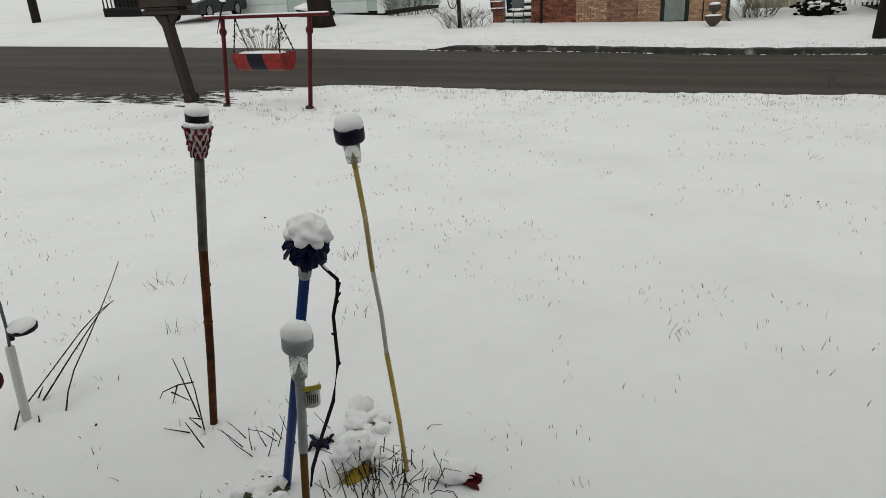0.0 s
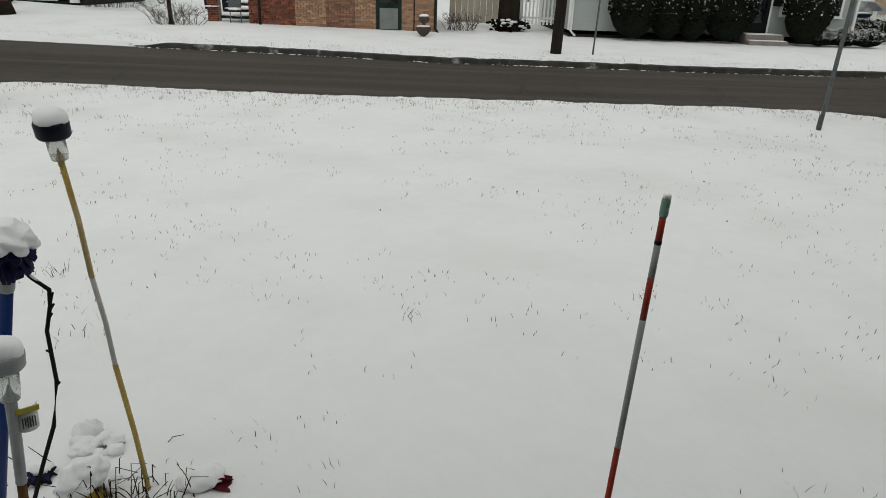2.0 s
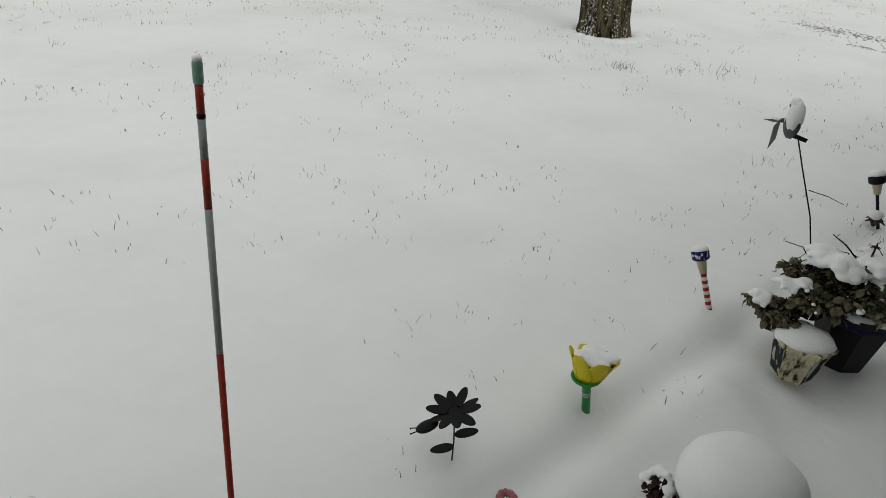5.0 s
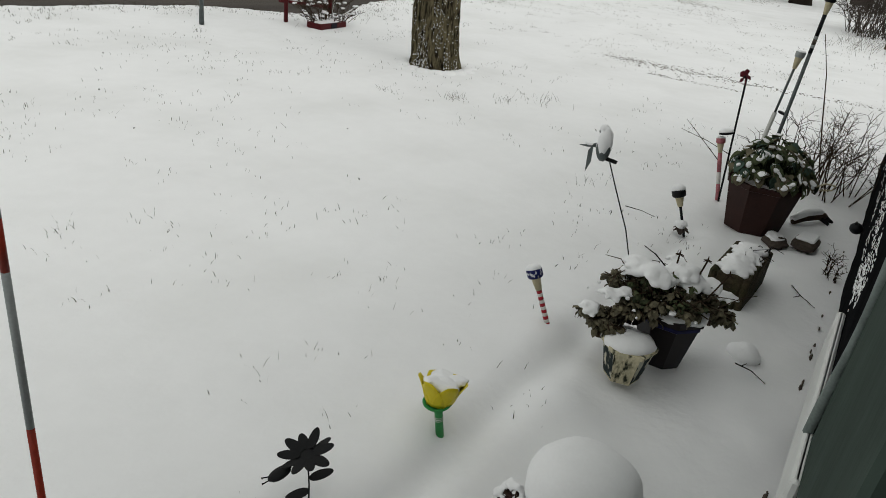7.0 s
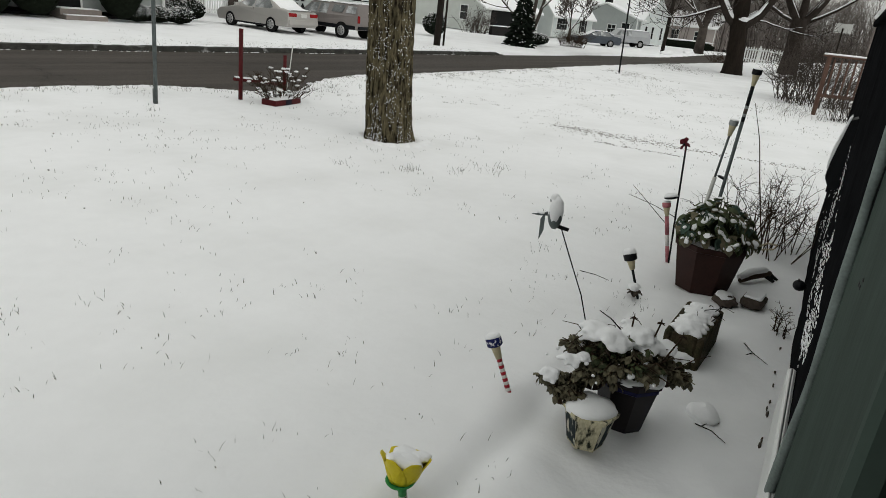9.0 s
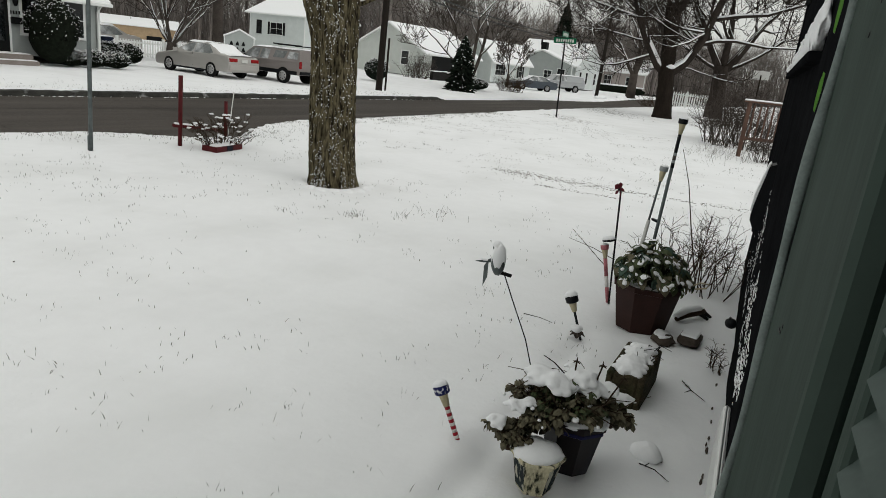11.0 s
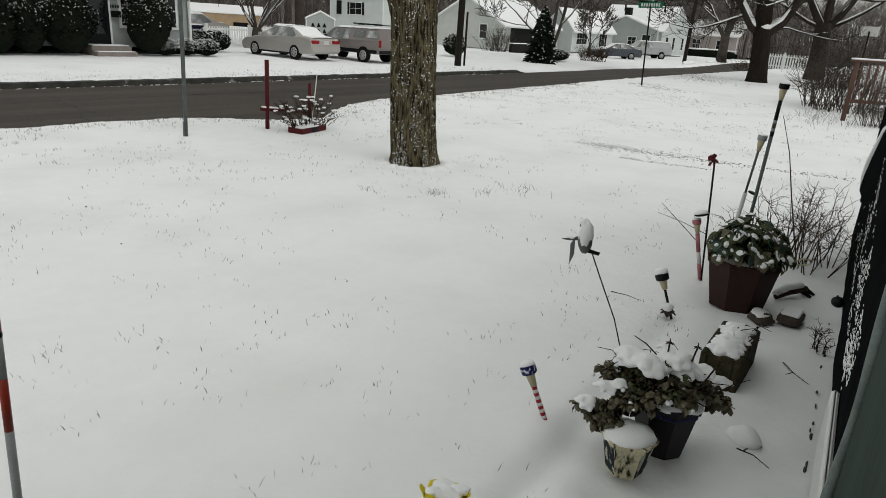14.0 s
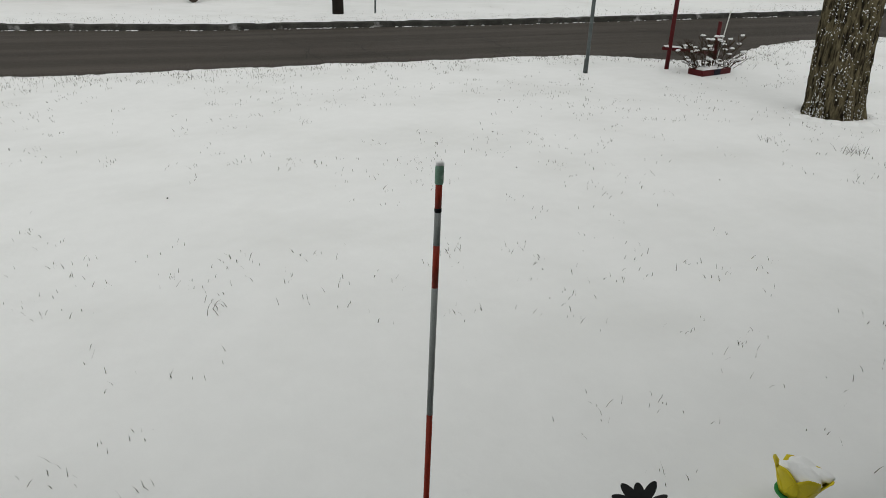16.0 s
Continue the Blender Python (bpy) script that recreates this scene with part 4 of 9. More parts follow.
def tulip_light():
    tu = thing("tulip_light", pose(2.102, 0.567, 0.0, -7, -5, 0), "yellow plastic tulip garden light on a green stem, filled with snow", "garden light")
    part("stem", Shape().lathe([(0.0165, -0.03), (0.0165, 0.11), (0.019, 0.115), (0.019, 0.135)], 14), TULIP_GREEN, tu, "green plastic stem")
    lean = Matrix.Translation((0, 0, 0.15)) @ pose(0, 0, 0, 4, 24, 0) @ Matrix.Translation((0, 0, -0.15))
    for z in (0.072, 0.08, 0.088):
        part("ring", Shape().lathe([(0.0168, z), (0.0182, z + 0.002), (0.0168, z + 0.004)], 14), WHITE_PLASTIC, tu)
    part("calyx", Shape().lathe([(0.019, 0.13), (0.036, 0.142), (0.056, 0.160), (0.060, 0.168), (0.052, 0.167), (0.02, 0.15)], 20), TULIP_GREEN, tu)
    for k in range(6):
        w = 360 * k / 6 + 47
        sh = Shape()
        for i in range(6):
            f = i / 5
            r = 0.045 + 0.036 * f ** 0.75 + 0.014 * f ** 3
            z = 0.152 + 0.102 * f
            hw = 0.047 * math.sin(math.pi * (0.27 + 0.66 * f)) ** 0.55
            for j in range(5):
                y = hw * (j / 2 - 1)
                sh.v.append((math.sqrt(max(r * r - y * y, 1e-6)), y, z - 0.12 * abs(y) * f))
        for i in range(5):
            for j in range(4):
                a = i * 5 + j
                sh.f.append((a, a + 5, a + 6, a + 1))
        sh.smooth = [True] * len(sh.f)
        p = part("petal", sh, TULIP_YELLOW, tu)
        p.matrix_basis = lean @ pose(0, 0, 0, 0, 0, w)
        p.modifiers.new("thick", "SOLIDIFY").thickness = 0.003
    fill = Shape().blob((0.006, 0.0, 0.232), (0.070, 0.070, 0.028), 0.25, 2.0, 16, 28)
    fill.blob((0.055, 0.026, 0.246), (0.042, 0.046, 0.020), 0.3, 2.0, 12, 18, seed=4)
    fill.blob((0.050, -0.045, 0.246), (0.042, 0.040, 0.018), 0.3, 2.0, 12, 18, seed=9)
    fill.blob((-0.035, 0.03, 0.246), (0.034, 0.034, 0.014), 0.3, 2.0, 12, 18, seed=12)
    settle(part("snow_fill", fill, SNOW_CAP, tu, "snow heaped in the flower"), 0.004, 4).matrix_basis = lean


tulip_light()


def flag_light():
    foot, top = Vector((3.049, 0.372, -0.02)), Vector((3.064, 0.528, 0.325))
    li = thing("striped_solar_light", frame_along(foot, top), "flag-coloured solar light with a red and white striped stem", "garden light", "garden solar lights")
    n = (top - foot).length
    for k in range(15):
        a, b = (n - 0.115) * k / 15, (n - 0.115) * (k + 1) / 15
        part("stripe", Shape().tube([(0, 0, a - (0.03 if k == 0 else 0)), (0, 0, b)], 0.0135, 12), FLAG_RED if k % 2 == 0 else FLAG_WHITE, li)
    part("lens", Shape().lathe([(0.016, n - 0.115), (0.024, n - 0.05), (0.026, n - 0.045)], 14), CREAM, li, "cream frosted lens")
    part("cap", Shape().lathe([(0.036, n - 0.046), (0.040, n - 0.04), (0.040, n - 0.005), (0.036, n)], 20), FLAG_BLUE, li, "blue cap with white marks")
    part("snow_cap", cap_snow(0.037, 0.026, 2), SNOW_CAP, li, "snow on the cap").location = (0, 0, n - 0.003)


flag_light()


def bird_stake():
    b = thing("bird_stake", (3.60, 0.06, 0.0), "snow-covered bird ornament with hanging wings on a wire", "garden ornament")
    part("wire", Shape().tube([(0.012, 0.053, 0.2), (0.018, 0.13, 0.42), (0.03, 0.24, 0.64), (0.036, 0.30, 0.765)], 0.0035, 6), BLACK_METAL, b)
    part("wire", Shape().tube([(0.0, 0.0, -0.03), (0.012, 0.053, 0.2)], 0.0035, 6), BLACK_METAL, b)
    part("body", Shape().blob((0.04, 0.345, 0.84), (0.035, 0.04, 0.085), 0.12, 1.5, 10, 14), GALVANISED, b, "grey bird body")
    part("head", Shape().blob((0.04, 0.36, 0.915), (0.024, 0.026, 0.026), 0.1, 1.5, 8, 12), GALVANISED, b)
    part("tail", Shape().prism([(0, 0), (0.07, -0.012), (0.075, 0.006), (0.01, 0.02)], 0.006, pose(0.04, 0.335, 0.765, 0, 0, -80)), BLACK_METAL, b)
    part("beak", Shape().tube([(0.04, 0.385, 0.835), (0.045, 0.435, 0.82), (0.05, 0.475, 0.815)], [0.012, 0.007, 0.002], 6), GALVANISED, b)
    part("wing", Shape().prism([(0, 0), (0.022, -0.04), (0.016, -0.16), (-0.004, -0.1)], 0.005, pose(0.035, 0.40, 0.84, 0, 0, 90)), GALVANISED, b, "hanging grey wing")
    sn = Shape()
    sn.blob((0.035, 0.345, 0.865), (0.038, 0.04, 0.075), 0.2, 2.2, 10, 14)
    sn.blob((0.04, 0.36, 0.925), (0.025, 0.027, 0.028), 0.2, 2.2, 8, 12)
    sn.blob((0.045, 0.42, 0.833), (0.014, 0.03, 0.008), 0.2, 2.2, 6, 10)
    part("snow_cap", sn, SNOW_CAP, b, "snow plastered on the bird")


bird_stake()


def short_light():
    a, c = Vector((4.849, -0.07, 0.10)), Vector((4.857, 0.012, 0.315))
    li = thing("short_solar_light", frame_along(a, c), "short black capped solar light leaning over a snowy leaf", "garden light", "garden solar lights")
    n = (c - a).length
    part("stem", Shape().tube([(0, 0, -0.12), (0, 0, n - 0.12)], 0.0095, 10), BLACK_PLASTIC, li)
    part("lens", Shape().lathe([(0.018, n - 0.125), (0.030, n - 0.055), (0.030, n - 0.05)], 14), CREAM, li, "cream frosted lens")
    part("cap", Shape().lathe([(0.043, n - 0.052), (0.047, n - 0.046), (0.047, n - 0.01), (0.042, n)], 20), BLACK_PLASTIC, li, "black cap")
    part("snow_cap", cap_snow(0.045, 0.038, 6), SNOW_CAP, li, "snow on the cap").location = (0, 0, n - 0.003)
    pl = thing("snowy_leaf_stub", (4.84, -0.08, 0.0), "broken leaf stub with snow at the foot of the light", "plant")
    for k in range(6):
        w = k * 1.1
        part("leaf", Shape().tube([(0, 0, 0), (0.03 * math.cos(w), 0.03 * math.sin(w), 0.05), (0.06 * math.cos(w), 0.06 * math.sin(w), 0.03)], [0.008, 0.015, 0.004], 5), STONE, pl)
    part("snow_cap", Shape().blob((0, 0.01, 0.075), (0.05, 0.045, 0.03), 0.4, 2.4), SNOW_CAP, pl)


short_light()


# ---- pots along the house wall ----
made = {}


def leafy(parent, rnd, centre, spread, count, size, mat, droop=0.5):
    """Stems with leaves: the first ones single, the rest as one mass."""
    rest = Shape()
    for k in range(count):
        w = rnd.uniform(0, 2 * math.pi)
        r = math.sqrt(rnd.random())
        tip = Vector((centre[0] + spread[0] * r * math.cos(w), centre[1] + spread[1] * r * math.sin(w), centre[2] + spread[2] * (1 - 0.8 * r * r) * rnd.uniform(0.55, 1.1)))
        root = Vector((centre[0] + 0.2 * spread[0] * math.cos(w), centre[1] + 0.2 * spread[1] * math.sin(w), centre[2] - 0.05))
        mid = root.lerp(tip, 0.55) + Vector((0, 0, 0.35 * spread[2]))
        part("stem", Shape().tube([root, mid, tip], [0.005, 0.004, 0.0025], 5), DEAD_STEM, parent)
        for i in range(7):
            f = rnd.uniform(0.35, 1.05)
            p = (root.lerp(mid, f / 0.55) if f < 0.55 else mid.lerp(tip, (f - 0.55) / 0.45))
            ln, wd = size * rnd.uniform(0.7, 1.3), size * rnd.uniform(0.28, 0.4)
            q = Matrix.Translation(p) @ pose(0, 0, 0, rnd.uniform(-35, 35), rnd.uniform(0, 70 * droop + 20), rnd.uniform(0, 360))
            pts = [(0, 0, 0), (ln * 0.35, -wd, -0.1 * ln), (ln * 0.75, -wd * 0.8, -0.05 * ln), (ln, 0, -0.25 * ln), (ln * 0.75, wd * 0.8, -0.05 * ln), (ln * 0.35, wd, -0.1 * ln), (ln * 0.5, 0, 0.06 * ln)]
            leaf = ([q @ Vector(v) for v in pts], [(0, 1, 6), (1, 2, 6), (2, 3, 6), (3, 4, 6), (4, 5, 6), (5, 0, 6)])
            made[parent.name] = made.get(parent.name, 0) + 1
            if made[parent.name] <= 280:
                part("leaf", Shape().add(*leaf), mat, parent)
            else:
                rest.add(*leaf)
    if rest.v:
        tagged(part("leaf_mass", rest, mat, parent), "leathery leaves under the snow", kind="stuff")


def snow_pads(parent, rnd, centre, spread, count, size):
    """Small soft pads of snow lying on the outer leaves."""
    sn = Shape()
    for k in range(count * 2):
        w, r = 2.399 * k + rnd.uniform(-0.5, 0.5), math.sqrt((k + 0.5) / (count * 2))
        z = centre[2] + spread[2] * (1 - 0.75 * r * r) + rnd.uniform(-0.015, 0.01)
        s = size * rnd.choice((0.3, 0.45, 0.65, 0.9))
        x, y = centre[0] + spread[0] * r * math.cos(w), centre[1] + spread[1] * r * math.sin(w)
        sn.blob((x, y, z), (s, s * rnd.uniform(0.6, 1.0), s * 0.5), 0.3, 1.8, 9, 12, seed=k * 1.3)
    tagged(settle(part("snow_cap", sn, SNOW_CAP, parent), 0.006, 2), "pads of snow bending the leaves", kind="stuff")


def snow_drape(parent, rnd, patches, name="snow_blanket", label="soft blanket of snow over the plant"):
    """Snow settled in soft merging cushions. patches: (x, y, z, half length, half width, rise)."""
    sn = Shape()
    for x, y, z, a, b, h in patches:
        n = max(6, int(26 * (a + b) / 0.2))
        for k in range(n):
            w, r = 2.399 * k + rnd.uniform(-0.3, 0.3), math.sqrt((k + 0.5) / n)
            s = min(a, b) * rnd.uniform(0.26, 0.42) * (1.3 - 0.5 * r)
            p = (x + a * r * math.cos(w), y + b * r * math.sin(w), z + h * (1 - 1.3 * r * r) + rnd.uniform(-0.12, 0.12) * h)
            sn.blob(p, (s * 1.15, s * rnd.uniform(0.9, 1.2), s * 0.62), 0.22, 1.5, 9, 13, seed=k * 1.7 + x * 9)
    return settle(part(name, sn, SNOW_CAP, parent, label), 0.007, 6)


def broad_leaf(ln, wd):
    """A cupped rounded leaf with a crease, pointing along x."""
    n = 9
    rim = []
    for i in range(n + 1):
        f = i / n
        rim.append((ln * f, wd * math.sin(math.pi * f ** 0.8) ** 0.75, f))
    v = [(x, y, 0.22 * y - 0.45 * ln * f * f) for x, y, f in rim] + [(x, -y, 0.22 * y - 0.45 * ln * f * f) for x, y, f in rim] + [(x, 0, -0.012 - 0.45 * ln * f * f) for x, y, f in rim]
    f = []
    for i in range(n):
        f += [(i, i + 1, 2 * n + 3 + i, 2 * n + 2 + i), (2 * n + 2 + i, 2 * n + 3 + i, n + 2 + i, n + 1 + i)]
    return v, f


def broad_leaves(parent, rnd, spread, count, size, mats):
    """A dome of broad drooping leaves, many of them carrying their own pad of snow."""
    sn = Shape()
    for k in range(count):
        w, r = 2.399 * k + rnd.uniform(-0.4, 0.4), math.sqrt((k + 0.5) / count)
        tip = Vector((spread[0] * r * math.cos(w), spread[1] * r * math.sin(w), spread[2] * (1 - 0.85 * r ** 2.2) + rnd.uniform(-0.03, 0.03)))
        root = Vector((tip.x * 0.35, tip.y * 0.35, -0.05))
        mid = root.lerp(tip, 0.6) + Vector((0, 0, 0.05))
        part("stem", Shape().tube([root, mid, tip], [0.006, 0.005, 0.004], 5), LEAF_GREEN, parent)
        ln, wd = size * rnd.uniform(0.75, 1.2), size * rnd.uniform(0.38, 0.54)
        q = Matrix.Translation(tip) @ pose(0, 0, 0, rnd.uniform(-25, 25), -15 + 60 * r + rnd.uniform(-20, 25), math.degrees(w) + rnd.uniform(-50, 50))
        v, f = broad_leaf(ln, wd)
        leaf = part("leaf", Shape().add([q @ Vector(p) for p in v], f, True), mats[k % len(mats)], parent)
        leaf.modifiers.new("thick", "SOLIDIFY").thickness = 0.002
        if rnd.random() < 0.70:
            f = rnd.uniform(0.3, 0.65)
            c = q @ Vector((ln * f, rnd.uniform(-0.3, 0.3) * wd, 0.002 - 0.45 * ln * f * f))
            one = Shape().blob((0, 0, 0), (ln * rnd.uniform(0.18, 0.44), wd * rnd.uniform(0.4, 0.9), rnd.uniform(0.006, 0.012)), 0.8, 2.6, 8, 12, seed=k)
            turn = q.to_3x3().to_4x4()
            sn.add([c + turn @ Vector(v) for v in one.v], one.f, True)
    tagged(settle(part("snow_cap", sn, SNOW_CAP, parent), 0.005, 2), "pads of snow on the broad leaves", kind="stuff")


def faceted_pot(name, m, label, sides, r0, r1, h, mat, rim=0.02, turn=0.0, alt=None):
    """An angular pot with thick wall and a rim, each side panel a part."""
    pot = thing(name, m, label, "flower pot", "pots along the house")
    def ring(r, z):
        return [Vector((r * math.cos(2 * math.pi * k / sides + turn), r * math.sin(2 * math.pi * k / sides + turn), z)) for k in range(sides)]
    a, b, c = ring(r0, 0.0), ring(r1, h - rim), ring(r1 - 0.02, h - rim)
    a2 = ring(r0 - 0.02, 0.02)
    for k in range(sides):
        j = (k + 1) % sides
        sh = Shape().add([a[k], a[j], b[j], b[k], a2[k], a2[j], c[j], c[k]], [(0, 1, 2, 3), (7, 6, 5, 4), (3, 2, 6, 7), (1, 0, 4, 5)])
        part("side", sh, alt if alt and k % 2 else mat, pot)
    part("floor", Shape().lathe([(r0 - 0.003, -0.01), (r0 - 0.003, 0.03)], sides, Matrix.Rotation(turn, 4, "Z"), smooth=False), mat, pot)
    part("rim", Shape().lathe([(r1 + 0.002, h - rim - 0.004), (r1 + 0.012, h - rim), (r1 + 0.014, h), (r1 - 0.018, h), (r1 - 0.02, h - rim)], sides, Matrix.Rotation(turn, 4, "Z"), smooth=False, close=False), mat, pot)
    part("soil", Shape().lathe([(r1 - 0.03, h - 0.05), (r1 - 0.021, h - 0.035), (0.001, h - 0.03)], sides, Matrix.Rotation(turn, 4, "Z")), STONE, pot)
    return pot


rp = random.Random(21)
black_pot = faceted_pot("octagonal_pot", (3.145, -0.145, 0.02), "dark blue-black octagonal pot holding a snow-laden shrub", 8, 0.112, 0.158, 0.28, NAVY_POT, 0.03, 0.3)
part("band", Shape().lathe([(0.150, 0.218), (0.159, 0.224), (0.159, 0.238), (0.154, 0.244)], 8, Matrix.Rotation(0.3, 4, "Z"), smooth=False, close=False), BLUE_PETAL, black_pot, "faded dark blue band")
part("snow_rim", Shape().lathe([(0.10, 0.25), (0.150, 0.272), (0.146, 0.288), (0.10, 0.298), (0.001, 0.30)], 22, wobble=0.22), SNOW_CAP, black_pot, "snow over the rim")
shrub = thing("potted_shrub", (3.08, -0.105, 0.30), "leathery-leaved shrub bowed down by snow", "plant")
leafy(shrub, rp, (0, 0, 0.0), (0.19, 0.27, 0.17), 50, 0.042, LEAF, 0.9)
leafy(shrub, rp, (-0.14, 0.24, -0.10), (0.11, 0.14, 0.14), 56, 0.040, LEAF, 1.4)
leafy(shrub, rp, (-0.07, 0.12, -0.02), (0.13, 0.16, 0.14), 34, 0.042, LEAF, 1.0)
leafy(shrub, rp, (0.13, -0.20, -0.02), (0.11, 0.12, 0.10), 26, 0.042, LEAF, 1.2)
leafy(shrub, rp, (-0.02, 0.02, 0.04), (0.15, 0.22, 0.17), 40, 0.040, LEAF_GREEN, 0.6)
snow_drape(shrub, rp, ((-0.06, 0.08, 0.183, 0.085, 0.085, 0.035), (-0.02, 0.19, 0.148, 0.05, 0.045, 0.02), (-0.19, 0.31, -0.002, 0.05, 0.055, 0.03), (0.03, -0.09, 0.153, 0.075, 0.075, 0.03), (0.18, -0.23, 0.058, 0.055, 0.065, 0.02), (0.08, 0.02, 0.218, 0.035, 0.035, 0.02), (0.02, 0, 0.168, 0.09, 0.06, 0.03), (0.12, -0.14, 0.118, 0.05, 0.04, 0.02), (-0.12, 0.18, 0.088, 0.05, 0.04, 0.02), (0.06, -0.17, 0.158, 0.05, 0.06, 0.02), (0.22, -0.27, 0.048, 0.04, 0.05, 0.015), (-0.01, 0.16, 0.198, 0.07, 0.07, 0.025), (0.03, -0.04, 0.198, 0.08, 0.08, 0.025), (-0.15, 0.24, 0.078, 0.05, 0.05, 0.02)))
leafy(shrub, rp, (-0.02, 0.22, 0.05), (0.09, 0.10, 0.13), 22, 0.036, LEAF, 0.5)
leafy(shrub, rp, (0.02, 0.0, 0.10), (0.15, 0.22, 0.12), 24, 0.036, LEAF, 0.6)
snow_pads(shrub, rp, (-0.03, 0.06, 0.02), (0.20, 0.30, 0.10), 14, 0.026)
for x, y, z in ((0.02, -0.12, 0.29), (-0.03, -0.22, 0.27), (0.03, 0.0, 0.28)):
    part("stem", Shape().tube([(x * 0.6, y * 0.7, 0.1), (x, y, z)], 0.004, 6), DEAD_STEM, shrub)
    for k in range(6):
        part("seed_head", Shape().tube([(x, y, z), (x + 0.020 * math.cos(k * 1.05), y + 0.020 * math.sin(k * 1.05), z + 0.012 * math.cos(2.1 * k))], [0.005, 0.0015], 5), DEAD_STEM, shrub)
for k in range(16):
    w, r = 2.4 * k, 0.10 + 0.012 * k
    a = Vector((r * 0.5 * math.cos(w), r * 0.8 * math.sin(w), 0.10))
    part("twig", Shape().tube([a, a + Vector((0.05 * math.cos(w), 0.07 * math.sin(w), 0.07)), a + Vector((0.12 * math.cos(w + 0.4), 0.14 * math.sin(w + 0.4), 0.06 + 0.05 * math.sin(3.1 * k)))], [0.003, 0.0025, 0.0015], 5), DEAD_STEM, shrub)
part("twig", Shape().tube([(0.03, 0.04, 0.20), (0.06, 0.10, 0.235), (0.09, 0.16, 0.25)], [0.0035, 0.003, 0.002], 6), BLACK_STEM, shrub)

white_pot = faceted_pot("painted_pot", (2.885, -0.008, 0.02), "small six-sided pot with peeling cream and green paint", 6, 0.084, 0.116, 0.175, PATCHWORK, 0.018, 0.62, PATCH_DARK)
part("snow_rim", Shape().lathe([(0.09, 0.15), (0.112, 0.166), (0.113, 0.180), (0.098, 0.198), (0.06, 0.212), (0.02, 0.216), (0.001, 0.216)], 26, wobble=0.24), SNOW_CAP, white_pot, "snow heaped in the pot")


def trough():
    t = thing("stone_trough", pose(4.163, -0.464, 0.0, 0, 0, -13.3), "mossy rectangular stone trough filled with snow and dead stems", "planter", "pots along the house")
    L, W, H = 0.56, 0.225, 0.21
    for x, y, sx, sy in ((0, -W / 2 + 0.02, L, 0.04), (0, W / 2 - 0.02, L, 0.04), (-L / 2 + 0.02, 0, 0.04, W - 0.08), (L / 2 - 0.02, 0, 0.04, W - 0.08)):
        part("wall", Shape().box((x, y, H / 2 - 0.02), (sx, sy, H + 0.04), bevel=0.010), TROUGH, t)
    part("soil", Shape().box((0, 0, 0.08), (L - 0.085, W - 0.085, 0.16)), STONE, t)
    snow_drape(t, random.Random(15), ((0.0, 0.0, 0.205, 0.25, 0.092, 0.02), (-0.17, 0.0, 0.21, 0.09, 0.09, 0.02), (0.17, 0.0, 0.21, 0.09, 0.09, 0.016), (-0.06, 0.02, 0.22, 0.07, 0.06, 0.025)), "snow_cap", "lumpy snow on the trough")
    leafy(t, random.Random(16), (-0.02, -0.03, 0.20), (0.10, 0.07, 0.06), 6, 0.06, LEAF, 0.4)
    rr = random.Random(5)
    for k in range(9):
        x, y = rr.uniform(-0.1, 0.28), rr.uniform(-0.10, 0.05)
        part("stem", Shape().tube([(x, y, 0.2), (x + rr.uniform(-0.02, 0.08), y - rr.uniform(0, 0.05), 0.25), (x + rr.uniform(0, 0.13), y - rr.uniform(0.02, 0.09), rr.uniform(0.22, 0.28))], [0.004, 0.003, 0.0015], 6), BLACK_STEM, t)


trough()

red_pot = faceted_pot("large_octagonal_pot", (5.38, -0.545, 0.0), "large dark red-brown octagonal pot of snowy leaves", 8, 0.20, 0.264, 0.37, TERRACOTTA_DARK, 0.035, 0.4)
part("snow_rim", Shape().lathe([(0.18, 0.31), (0.215, 0.325), (0.205, 0.345), (0.001, 0.36)], 20, wobble=0.25), SNOW_CAP, red_pot, "snow in the pot")
big_plant = thing("potted_perennial", (5.37, -0.565, 0.40), "broad-leaved green plant wilted under snow", "plant")
broad_leaves(big_plant, rp, (0.25, 0.27, 0.27), 130, 0.080, (LEAF_GREEN, LEAF, LEAF_GREEN, LEAF_TEAL))
broad_leaves(big_plant, rp, (0.27, 0.29, 0.08), 50, 0.085, (LEAF, LEAF_GREEN))
part("handle", Shape().tube([(-0.05, -0.28, 0.0), (-0.05, -0.35, 0.05), (-0.02, -0.42, 0.04), (0.0, -0.41, 0.0), (0.0, -0.33, -0.02)], 0.006, 6), CREAM, big_plant, "curled pale leaf stalk")


def pole_light(name, foot, top, label, cap_mat, lens, bands, snow=0.012, cap_r=0.036):
    a, b = Vector(foot), Vector(top)
    li = thing(name, frame_along(a, b), label, "garden light", "garden solar lights")
    n = (b - a).length
    for z0, z1, r, mat in bands:
        part("pole", Shape().tube([(0, 0, z0 * (n - 0.12)), (0, 0, z1 * (n - 0.12))], r, 10), mat, li)
    part("lens", Shape().lathe([(0.014, n - 0.125), (0.027, n - 0.045), (0.027, n - 0.04)], 14), lens, li, "pale frosted lens")
    part("cap", Shape().lathe([(cap_r * 0.9, n - 0.042), (cap_r, n - 0.036), (cap_r, n - 0.006), (cap_r * 0.9, n)], 18), cap_mat, li)
    if snow:
        part("snow_cap", cap_snow(cap_r * 0.92, snow, 3), SNOW_CAP, li).location = (0, 0, n - 0.002)
    return li


